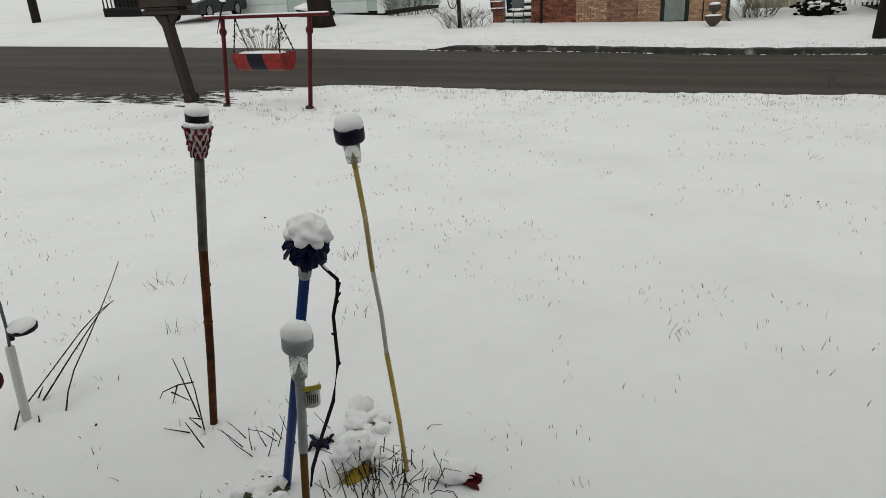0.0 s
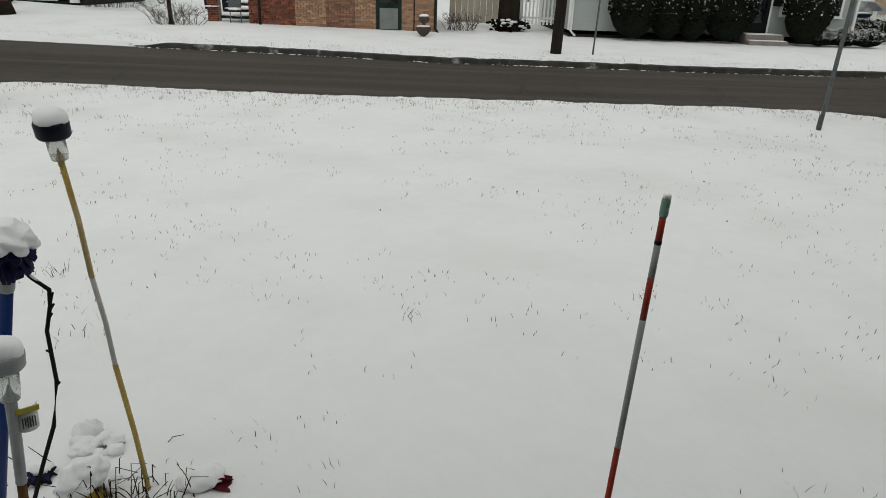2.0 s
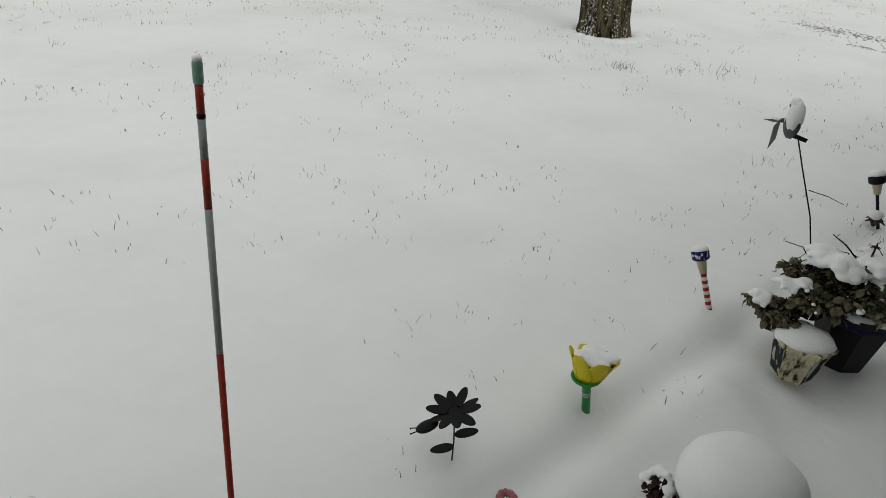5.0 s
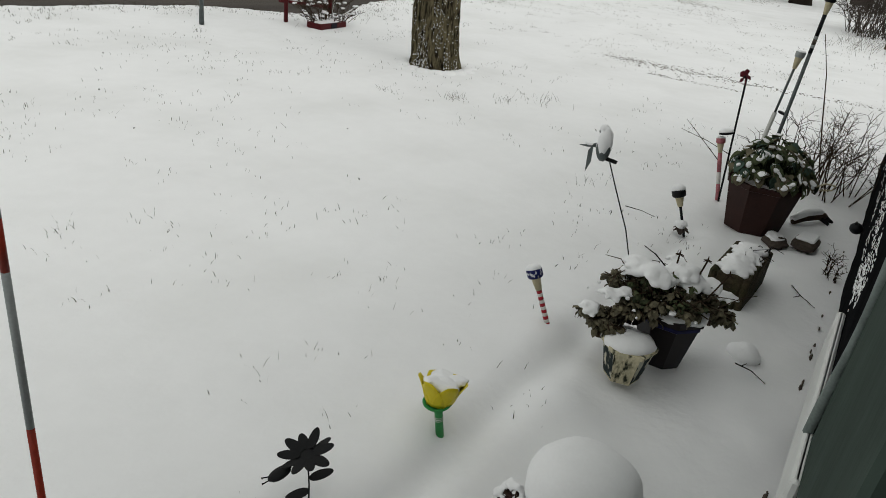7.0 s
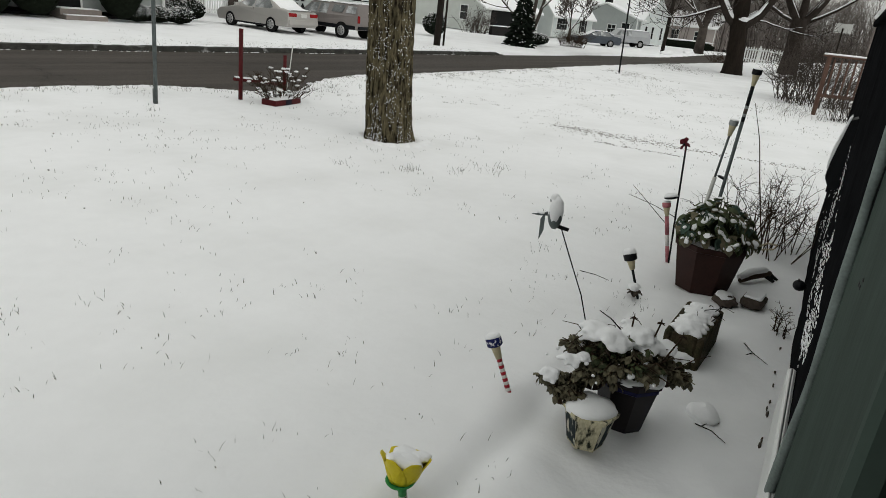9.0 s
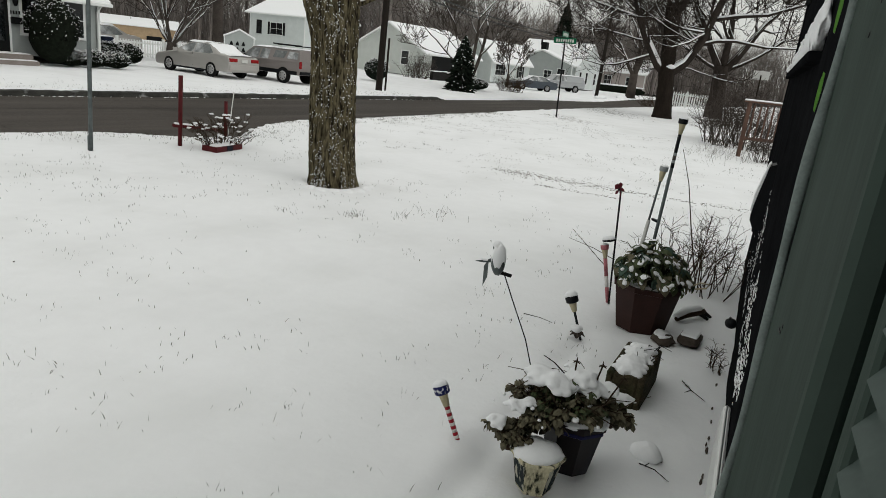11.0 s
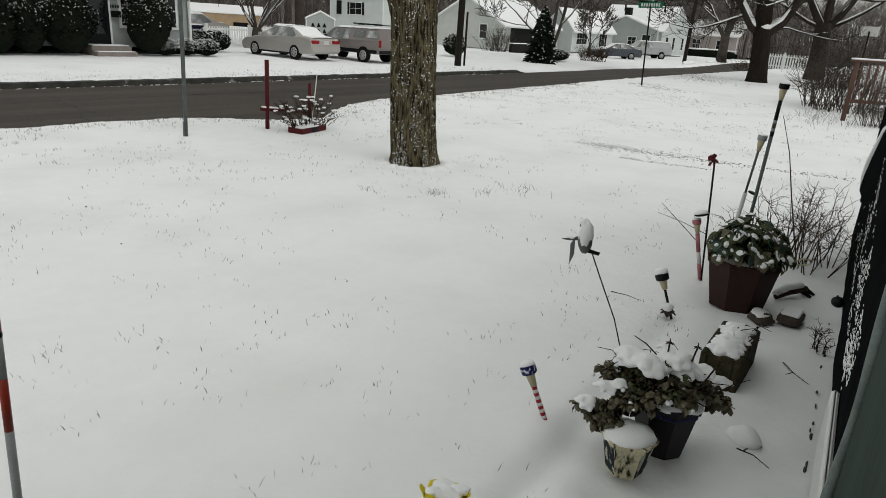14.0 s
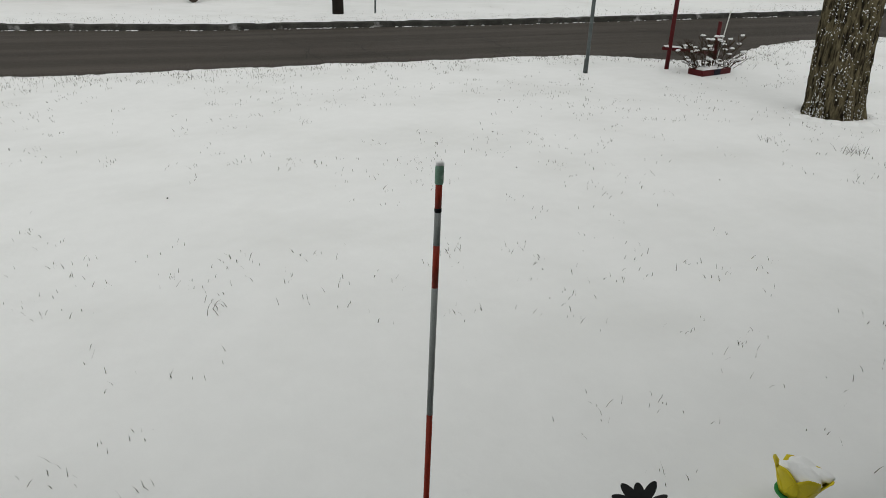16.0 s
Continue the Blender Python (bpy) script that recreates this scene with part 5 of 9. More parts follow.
pole_light("tall_solar_light", (5.76, -0.535, 0.0), (5.73, -0.59, 1.63), "tall solar light on a galvanised pole with black tape", BLACK_PLASTIC, CREAM,
           [(0, 0.82, 0.0135, GALVANISED), (0.82, 0.845, 0.0142, BLACK_PLASTIC), (0.845, 0.86, 0.0142, CHALK), (0.86, 0.885, 0.0142, PIPE_GREY), (0.885, 0.90, 0.0142, CHALK), (0.90, 1.0, 0.0142, BLACK_PLASTIC)], 0.006)
two_part = pole_light("tall_solar_light", (5.77, -0.42, 0.0), (5.75, -0.522, 1.24), "solar light on a white and grey two-part pole", GREY_PLASTIC, CREAM,
                      [(0, 0.70, 0.0155, WHITE_PLASTIC), (0.70, 1.0, 0.009, GALVANISED)], 0.008, 0.034)
part("clip", Shape().lathe([(0.03, -0.008), (0.042, 0), (0.03, 0.01)], 16), BLACK_PLASTIC, two_part, "black clipped disc").matrix_basis = Matrix.Translation((0.03, -0.05, 0.79)) @ pose(0, 0, 0, 10, 5, 0)


def pinwheel_stake():
    a, b = Vector((5.79, -0.295, 0.0)), Vector((5.81, -0.222, 0.985))
    p = thing("pinwheel_stake", frame_along(a, b), "rusty red pinwheel on a thin dark rod with a snowy disc", "garden ornament")
    n = (b - a).length
    part("rod", Shape().tube([(0, 0, -0.03), (0, 0, n)], 0.008, 8), BLACK_METAL, p)
    for k in range(5):
        w = 72 * k
        part("blade", Shape().prism([(0, 0), (0.03, 0.03), (0.062, 0.012), (0.055, -0.015), (0.02, -0.008)], 0.004), RED_CLOTH, p).matrix_basis = Matrix.Translation((0, -0.012, n + 0.005)) @ pose(0, 0, 0, 0, w, 55) @ pose(0, 0, 0, 30, 0, 0)
    part("hub", Shape().blob((0, -0.015, n + 0.005), (0.012, 0.012, 0.012), 0.0, 1, 6, 10), BLACK_METAL, p)
    d = part("solar_disc", Shape().lathe([(0.045, -0.012), (0.056, -0.008), (0.058, 0.004), (0.05, 0.008)], 18), BLACK_PLASTIC, p, "black solar disc")
    d.matrix_basis = Matrix.Translation((0.0, -0.055, n * 0.56)) @ pose(0, 0, 0, 12, 0, 0)
    part("snow_cap", cap_snow(0.055, 0.03, 3), SNOW_CAP, d).location = (0, 0, 0.006)


pinwheel_stake()
faded = pole_light("faded_solar_light", (5.80, -0.285, 0.0), (5.82, -0.172, 0.50), "faded pink solar light with a striped stem", PINK_FADED, CREAM, [(0, 0.35, 0.0165, PINK_FADED), (0.35, 0.6, 0.0165, FLAG_WHITE), (0.6, 1.0, 0.017, PINK_FADED)], 0.012, 0.035)
stems("thin_sticks", [[(5.9, -0.2, 0.30), (5.88, 0.05, 0.52), (5.88, 0.12, 0.58)], [(5.9, -0.28, 0.36), (5.88, -0.08, 0.44), (5.86, 0.14, 0.50)]], 0.0035, DEAD_STEM, "two thin dry sticks crossing behind the stake")


def stones():
    b = thing("loose_brick", pose(5.2, -0.915, 0.0, 0, 3, -16), "worn dark paving brick lying in the bed with snow on top", "brick")
    part("brick", Shape().box((0, 0, 0.035), (0.25, 0.155, 0.075), bevel=0.022), STONE, b)
    part("snow_cap", Shape().box((0, 0, 0.078), (0.215, 0.125, 0.020), bevel=0.009), SNOW_CAP, b)
    b = thing("stone", (5.12, -0.715, 0.0), "flat brown stone dusted with snow beside the large pot", "stone", "stones in the bed")
    part("stone", Shape().blob((0, 0, 0.02), (0.10, 0.085, 0.042), 0.3, 1.8, 10, 16), STONE, b)
    part("snow_cap", Shape().blob((0.02, 0.01, 0.05), (0.085, 0.06, 0.018), 0.35, 2.0, 10, 16), SNOW_CAP, b)
    b = thing("stone", (3.43, -0.545, -0.01), "small stone almost buried under snow", "stone", "stones in the bed")
    part("stone", Shape().blob((-0.01, -0.02, 0.0), (0.065, 0.062, 0.03), 0.3, 2.0, 8, 12), STONE, b)
    part("snow_cap", Shape().blob((0.0, 0, 0.015), (0.10, 0.08, 0.05), 0.2, 1.4, 12, 20), SNOW_CAP, b)
    g = thing("gnarled_log", pose(5.78, -0.985, 0.0, 0, 0, -38), "dark gnarled log end with snow along its back", "log")
    part("log", Shape().tube([(-0.20, 0.02, 0.02), (-0.08, 0.0, 0.055), (0.06, -0.02, 0.06), (0.16, 0.0, 0.04), (0.21, 0.03, 0.02)], [0.020, 0.032, 0.030, 0.026, 0.016], 10), DEAD_STEM, g)
    part("snow_cap", Shape().tube([(-0.20, 0.03, 0.04), (-0.08, 0.02, 0.075), (0.06, 0.0, 0.08), (0.15, 0.01, 0.06)], [0.025, 0.042, 0.040, 0.016], 10), SNOW_CAP, g)
    for a, c in (((0.16, 0.0, 0.04), (0.20, -0.06, 0.0)), ((0.06, -0.02, 0.05), (0.10, -0.09, 0.01))):
        part("root", Shape().tube([a, c], [0.02, 0.012], 7), BLACK_STEM, g)
    stems("fallen_twigs", [[(3.29, -0.50, 0.02), (3.24, -0.57, 0.035), (3.20, -0.64, 0.012)], [(3.27, -0.53, 0.03), (3.30, -0.55, 0.03)], [(4.42, -0.80, 0.02), (4.28, -0.84, 0.03), (4.2, -0.92, 0.012)], [(4.28, -0.84, 0.03), (4.25, -0.80, 0.02)], [(5.05, 0.35, 0.03), (4.98, 0.22, 0.05), (5.0, 0.12, 0.02)]], 0.0035, BLACK_STEM, "small dark twigs lying on the snow")


stones()


def bare_bush(name, rnd, cx, cy, z0, spread, tall, count, r, mat, label, category="bush", split=3):
    """Bare stems that lean and fork every way, each stem a part."""
    b = thing(name, (cx, cy, z0), label, category)
    for k in range(count):
        sh = Shape()
        w, q = rnd.uniform(0, 2 * math.pi), math.sqrt(rnd.random())
        root = Vector((0.75 * spread[0] * q * math.cos(w), 0.75 * spread[1] * q * math.sin(w), 0))
        tip = root + Vector((spread[0] * rnd.gauss(0.2 * math.cos(w), 0.35), spread[1] * rnd.gauss(0.2 * math.sin(w), 0.35), tall * rnd.uniform(0.45, 1.0) * (1 - 0.3 * q)))
        mid = root.lerp(tip, 0.5) + Vector((rnd.gauss(0, 0.07) * tall, rnd.gauss(0, 0.07) * tall, 0.05 * tall))
        sh.tube([root - Vector((0, 0, 0.05)), mid, tip], [r, r * 0.7, r * 0.25], 5)
        for j in range(split + 2):
            f = rnd.uniform(0.25, 0.98)
            p = root.lerp(mid, f * 2) if f < 0.5 else mid.lerp(tip, f * 2 - 1)
            d = Vector((rnd.uniform(-1, 1), rnd.uniform(-1, 1), rnd.uniform(-0.1, 1))).normalized() * tall * rnd.uniform(0.10, 0.3)
            bend = Vector((rnd.gauss(0, 0.02), rnd.gauss(0, 0.02), 0.02)) * tall
            sh.tube([p, p + d * 0.5 + bend, p + d], [r * 0.5, r * 0.35, r * 0.18], 4)
            e = p + d * 0.5 + bend
            d2 = Vector((rnd.uniform(-1, 1), rnd.uniform(-1, 1), rnd.uniform(0, 1))).normalized() * d.length * 0.5
            sh.tube([e, e + d2], [r * 0.3, r * 0.15], 3)
        part("stem", sh, mat, b)
    return b


bare_bush("bare_shrub", random.Random(8), 6.75, -1.12, 0.0, (0.55, 0.42), 0.90, 38, 0.0055, DEAD_STEM, "tangled bare brown shrub beside the house wall", split=5)
stems("long_switch", [[(7.0, -1.10, 0.1), (7.02, -0.98, 0.55), (7.03, -0.88, 0.95), (7.03, -0.76, 1.28)]], 0.007, DEAD_STEM, "one long bare switch rising above the shrub")
bare_bush("dry_weed", random.Random(9), 4.75, -1.04, 0.0, (0.10, 0.07), 0.26, 9, 0.004, DEAD_STEM, "dry weed with seed heads against the wall", "weed", 4)


# ---- snow dome over a round table or pot, and the bed's odds and ends ----
def snow_dome():
    d = thing("snowy_planter", (1.87, -0.02, 0.0), "round planter buried under a smooth dome of snow", "planter")
    part("tub", Shape().lathe([(0.14, 0.0), (0.165, 0.14), (0.17, 0.20), (0.15, 0.20)], 24), NAVY_POT, d, "dark tub under the snow")
    part("snow_cap", Shape().lathe([(0.165, 0.16), (0.182, 0.20), (0.184, 0.24), (0.168, 0.29), (0.13, 0.325), (0.07, 0.345), (0.001, 0.35)], 30, wobble=0.06), SNOW_CAP, d, "smooth dome of snow")
    p = thing("withered_plant", (1.86, 0.19, 0.05), "withered red-brown plant dusted with snow", "plant")
    leafy(p, random.Random(2), (0, 0, 0.0), (0.05, 0.06, 0.08), 9, 0.035, TERRACOTTA_DARK, 0.8)
    snow_pads(p, random.Random(3), (0, 0, 0.01), (0.05, 0.06, 0.07), 7, 0.028)
    q = thing("pink_flower", (1.51, 0.56, 0.0), "faded pink artificial flower poking out of the snow", "artificial flower")
    for k in range(9):
        part("petal", Shape().blob((0.022 * math.cos(k * 0.7), 0.022 * math.sin(k * 0.7), 0.05), (0.015, 0.015, 0.01), 0.2, 2, 6, 8), PINK_FADED, q)
    part("stem", Shape().tube([(0, 0, -0.02), (0, 0, 0.05)], 0.004, 6), TULIP_GREEN, q)


snow_dome()


# ---- the near verge: mailbox, hanging planter, posts ----
def mailbox():
    m = st(-9.0, 9.62) + Vector((0, 0, height(*st(-9.0, 9.62).xy)))
    box = thing("mailbox", Matrix.Translation(m) @ pose(0, 0, 0, 0, 0, STREET), "brown plastic mailbox on a panelled post, snow on its roof", "mailbox")
    lean = pose(0, 0, 0, 0, -9.0, 0)
    part("post", Shape().box(lean @ Vector((0, 0, 0.70)), (0.175, 0.16, 1.66), lean, bevel=0.016), BROWN_PAINT, box)
    for sx in (-1, 1):
        part("moulding", Shape().box(lean @ Vector((0.05 * sx, -0.083, 0.72)), (0.025, 0.014, 1.25), lean, bevel=0.005), BROWN_PAINT, box)
    part("base_trim", Shape().box((0, 0, 0.08), (0.22, 0.20, 0.14), lean, bevel=0.014), BROWN_PAINT, box)
    part("newspaper_shelf", Shape().box((-0.20, 0, 1.565), (0.86, 0.30, 0.08), bevel=0.02), BROWN_PAINT, box)
    part("shelf_band", Shape().box((-0.20, 0, 1.63), (0.76, 0.26, 0.05), bevel=0.01), BROWN_PAINT, box)
    for x0, x1 in ((-0.30, -0.46), (-0.14, 0.04)):
        part("brace", Shape().prism([(x0, 1.30), (x1, 1.52), (x0, 1.52)], 0.09), BROWN_PAINT, box)
    out = [(-0.17, 0.0), (0.17, 0.0), (0.17, 0.24), (0.14, 0.34), (0.07, 0.40), (0.0, 0.415), (-0.07, 0.40), (-0.14, 0.34), (-0.17, 0.24)]
    part("box", Shape().prism(out, 0.84, pose(-0.20, 0, 1.66, 0, 0, 90)), BROWN_PAINT, box)
    part("door", Shape().prism([(x * 1.05, z * 1.03) for x, z in out], 0.03, pose(0.235, 0, 1.655, 0, 0, 90)), BROWN_PAINT, box, "rounded mailbox door")
    part("flag", Shape().box((-0.42, -0.18, 1.925), (0.2, 0.012, 0.075), bevel=0.004), FLAG_RED, box, "red signal flag")
    part("flag_arm", Shape().box((-0.33, -0.18, 1.86), (0.04, 0.012, 0.13), bevel=0.004), FLAG_RED, box)
    sn = Shape().prism([(-0.16, 0.30), (-0.09, 0.385), (0.0, 0.42), (0.09, 0.385), (0.16, 0.30), (0.155, 0.40), (0.08, 0.47), (0.0, 0.48), (-0.08, 0.47), (-0.155, 0.40)], 0.80, pose(-0.21, 0, 1.66, 0, 0, 90))
    part("snow_cap", sn, SNOW_CAP, box, "layer of snow on the roof")
    part("snow_ledge", Shape().box((-0.6, 0, 1.612), (0.06, 0.30, 0.035), bevel=0.012), SNOW_CAP, box)


mailbox()


def dried_flowers(parent, rnd, n, r, h, mat=None):
    for k in range(n):
        sh = Shape()
        w, q = rnd.uniform(0, 6.28), math.sqrt(rnd.random()) * r
        x, y, t = q * math.cos(w), q * math.sin(w) * 0.35, h * rnd.uniform(0.5, 1.0)
        sh.tube([(x * 0.5, y * 0.5, 0), (x * 0.8, y, t * 0.6), (x * 1.1, y, t)], [0.004, 0.003, 0.002], 4)
        for j in range(5):
            a = rnd.uniform(0, 6.28)
            sh.tube([(x * 1.05, y, t * 0.9), (x * 1.1 + 0.03 * math.cos(a), y + 0.03 * math.sin(a), t + 0.02)], [0.002, 0.004], 4)
        ds = part("dried_stem", sh, mat or DEAD_STEM, parent)
        if k % 2:
            part("snow_pad", Shape().blob((x * 1.1, y, t + 0.02), (0.03, 0.026, 0.016), 0.6, 2, 6, 9, seed=k), SNOW_CAP, ds)


DRY_TAN = material("pale_dry_stalks", (0.26, 0.21, 0.16), 0.9, var=0.25, scale=12)


def hanging_planter():
    a, b = st(-7.9, 9.22), st(-6.22, 9.30)
    base = Matrix.Translation((a + b) / 2) @ pose(0, 0, 0, 0, 0, STREET)
    p = thing("hanging_planter", base, "dark red metal frame with a red and navy planter on chains", "planter")
    for x in (-0.84, 0.84):
        part("post", Shape().tube([(x, 0, -0.1), (x + 0.20, 0, 1.44)], 0.036, 12), RED_PAINT, p)
        part("ball", Shape().blob((x + 0.172, 0, 1.23), (0.06, 0.06, 0.075), 0.0, 1, 10, 16), RED_PAINT, p)
        part("foot_grass", Shape().blob((x, 0, 0.02), (0.07, 0.05, 0.04), 0.5, 3, 6, 8), GRASS, p)
    part("top_bar", Shape().box((0.19, 0, 1.455), (2.42, 0.07, 0.05), bevel=0.012), RED_PAINT, p)
    part("snow_cap", Shape().box((0.19, 0, 1.488), (2.38, 0.06, 0.022), bevel=0.009), SNOW_CAP, p, "line of snow on the bar")
    # half barrel: lower half of a drum along x, as coloured staves
    x0, x1, r, zc = -0.41, 0.57, 0.20, 0.90
    for i, (u0, u1, mat) in enumerate(((0, 0.30, RED_SHEEN), (0.30, 0.62, NAVY), (0.62, 1.0, RED_SHEEN))):
        sh = Shape()
        xa, xb = x0 + (x1 - x0) * u0, x0 + (x1 - x0) * u1
        for x in (xa, xb):
            for k in range(11):
                w = math.pi + math.pi * k / 10
                sh.v.append((x, r * math.cos(w), zc + r * 1.45 * math.sin(w)))
            for k in range(11):
                w = 2 * math.pi - math.pi * k / 10
                sh.v.append((x, (r - 0.02) * math.cos(w), zc + (r - 0.02) * 1.45 * math.sin(w)))
        for k in range(22):
            sh.f.append((k, (k + 1) % 22, 22 + (k + 1) % 22, 22 + k))
        sh.smooth = [True] * 22
        part("drum_band", sh, mat, p, "navy band" if mat is NAVY else "worn red band")
    for x in (x0 + 0.008, x1 - 0.008):
        part("end_plate", Shape().prism([(r * math.cos(math.pi + math.pi * k / 10), zc + r * 1.45 * math.sin(math.pi + math.pi * k / 10)) for k in range(11)], 0.016, pose(x, 0, 0, 0, 0, 90)), RED_SHEEN, p)
    part("soil_snow", Shape().blob(((x0 + x1) / 2, 0, zc - 0.02), ((x1 - x0) / 2, 0.18, 0.05), 0.2, 3), SNOW_CAP, p, "snow on the soil")
    for x, xt in ((x0 + 0.05, x0 + 0.02), (x1 - 0.03, x1 - 0.12)):
        for y in (-0.19, 0.19):
            ch = Shape()
            for k in range(13):
                f0, f1 = k / 13, (k + 1.15) / 13
                pa, pb = Vector((xt + (x - xt) * f0, y * f0, 1.43 - 0.51 * f0)), Vector((xt + (x - xt) * f1, y * f1, 1.43 - 0.51 * f1))
                ch.tube([pa, pb], 0.008 if k % 2 else 0.013, 5)
            part("chain", ch, BLACK_METAL, p, "snow-specked chain")
    dr = thing("dried_flowers", base @ pose((x0 + x1) / 2, 0, zc - 0.02), "dried flower stems in the hanging planter", "dead plant")
    dried_flowers(dr, random.Random(6), 46, 0.5, 0.42, DRY_TAN)
    # a solar spike hung on the bar's end
    sp = thing("solar_spike", base @ pose(-0.66, -0.06, 1.40, 0, 24, 0), "black solar spike light hung on the frame", "garden light")
    part("spike", Shape().tube([(0, 0, -0.22), (0, 0, 0.28)], [0.004, 0.02], 8), BLACK_PLASTIC, sp)
    part("head", Shape().lathe([(0.03, 0.28), (0.055, 0.31), (0.05, 0.34)], 14), BLACK_PLASTIC, sp)
    part("snow_cap", cap_snow(0.05, 0.03, 1), SNOW_CAP, sp).location = (0, 0, 0.335)


hanging_planter()


def fallen_planter():
    a = st(7.15, 9.47)
    base = Matrix.Translation(a + Vector((0, 0, height(a.x, a.y)))) @ pose(0, 0, 0, 0, 0, STREET)
    p = thing("post_planter", base, "two dark red posts with a fallen crossbar", "planter")
    part("post", Shape().tube([(0, 0, -0.2), (0.02, 0, 1.14)], 0.036, 12), RED_PAINT, p)
    part("post", Shape().tube([(1.73, 0.96, -0.2), (1.73, 0.96, 0.62)], 0.036, 12), RED_PAINT, p)
    part("crossbar", Shape().tube([(-0.12, 0.0, 0.34), (0.35, 0.02, 0.29), (0.95, 0.1, 0.20)], 0.03, 10), RED_PAINT, p)
    part("snow_cap", Shape().tube([(-0.10, 0.0, 0.37), (0.35, 0.02, 0.32)], [0.022, 0.02], 8), SNOW_CAP, p)
    bx = thing("planter_box", base @ pose(0.42, -0.55, -0.03, 0, 0, 12) @ Matrix.Diagonal((0.75, 0.8, 0.8, 1)), "dark red planter box with a black panel, full of snow", "planter")
    for x, y, sx, sy, mat in ((-0.22, -0.17, 0.44, 0.03, RED_PAINT), (0.22, -0.17, 0.44, 0.03, RED_PAINT), (0, 0.17, 0.88, 0.03, RED_PAINT), (-0.43, 0, 0.03, 0.31, RED_PAINT), (0.43, 0, 0.03, 0.31, RED_PAINT), (0.0, -0.19, 0.2, 0.012, NAVY)):
        part("panel", Shape().box((x, y, 0.075), (sx, sy, 0.15), bevel=0.005), mat, bx)
    part("snow_fill", Shape().blob((0, 0, 0.12), (0.42, 0.16, 0.07), 0.2, 3), SNOW_CAP, bx)
    dr = thing("dried_flowers", base @ pose(0.55, -0.45, 0.05), "flat-headed dried flowers holding pads of snow", "dead plant")
    rnd = random.Random(12)
    for k in range(80):
        sh = Shape()
        w, q = rnd.uniform(0, 6.28), math.sqrt(rnd.random())
        x, y, t = 0.70 * q * math.cos(w), 0.3 * q * math.sin(w), rnd.uniform(0.12, 0.50)
        sh.tube([(x * 0.6, y * 0.5, 0), (x * 0.8 + rnd.gauss(0, 0.05), y, t * 0.6), (x, y, t)], [0.005, 0.004, 0.003], 4)
        for j in range(4):
            a2 = rnd.uniform(0, 6.28)
            sh.tube([(x * 0.9, y, t * 0.75), (x + 0.07 * math.cos(a2), y + 0.07 * math.sin(a2), t)], 0.003, 4)
        ds = part("dried_stem", sh, DEAD_STEM, dr)
        if k % 2 == 0:
            part("snow_pad", Shape().blob((x, y, t + 0.01), (0.042, 0.036, 0.015), 0.5, 2, 6, 9, seed=k), SNOW_CAP, ds)
    sk = thing("white_rod", base @ pose(1.45, 0.55, 0, 0, 8, 0), "thin white marker rod stuck in the verge", "marker stake")
    part("rod", Shape().tube([(0, 0, -0.1), (0, 0, 0.85)], 0.010, 8), WHITE_PLASTIC, sk)


fallen_planter()


def galvanised_post(name, foot, top, r, label):
    p = thing(name, frame_along(foot, top), label, "post")
    n = (Vector(top) - Vector(foot)).length
    part("post", Shape().tube([(0, 0, -0.2), (0, 0, n * 0.5), (0, 0, n)], r, 12), GALVANISED, p)
    part("stub", Shape().tube([(r * 1.6, 0, -0.2), (r * 1.6, 0, 0.22)], r * 0.7, 10), GALVANISED, p)
    for k in range(4):
        part("bolt", Shape().lathe([(0.008, 0), (0.008, 0.006)], 6, pose(0, -r, n * (0.2 + 0.2 * k), 90, 0, 0)), BLACK_METAL, p)
    return p


galvanised_post("sign_post", st(5.63, 9.45, 0), st(5.70, 9.45, 3.6), 0.029, "galvanised steel sign post standing on the verge")
galvanised_post("thin_post", st(4.42, 19.2, 0.05), st(4.50, 19.2, 3.2), 0.025, "thin grey steel post on the far verge")


def utility_pole(s, d, top, lean, r, label, arm=False):
    z = height(*st(s, d).xy)
    p = thing("utility_pole", Matrix.Translation(st(s, d, z)) @ pose(0, 0, 0, 0, lean, STREET), label, "utility pole", "utility poles")
    part("pole", Shape().tube([(0, 0, -0.3), (0, 0, top * 0.5), (0.02, 0, top)], [r, r * 0.93, r * 0.8], 14), POLE_WOOD, p)
    if arm:
        part("crossarm", Shape().box((0, 0, top - 0.4), (2.2, 0.1, 0.12)), POLE_WOOD, p)
        for x in (-1, -0.5, 0.5, 1):
            part("insulator", Shape().lathe([(0.03, 0), (0.05, 0.05), (0.03, 0.1)], 8).mesh("insulator"), GREY_PLASTIC, p).location = (x, 0, top - 0.34)
    return p


utility_pole(3.37, 19.2, 9.0, 1.5, 0.155, "dark weathered utility pole behind the far kerb")
utility_pole(25.5, 19.75, 9.0, 0.8, 0.16, "weathered wooden utility pole beside a thin conduit")
solo("conduit", Shape().tube([(0, 0, -0.2), (0, 0, 2.4)], 0.05, 8), POLE_WOOD, Matrix.Translation(st(26.0, 19.75, 0.05)), "short dark pipe standing beside the pole", "pipe")
utility_pole(65.2, 23.5, 8.6, 4.0, 0.18, "leaning utility pole far down the street", True)
utility_pole(-33.0, 25.4, 9.0, 2.0, 0.22, "thick dark utility pole far along the street")


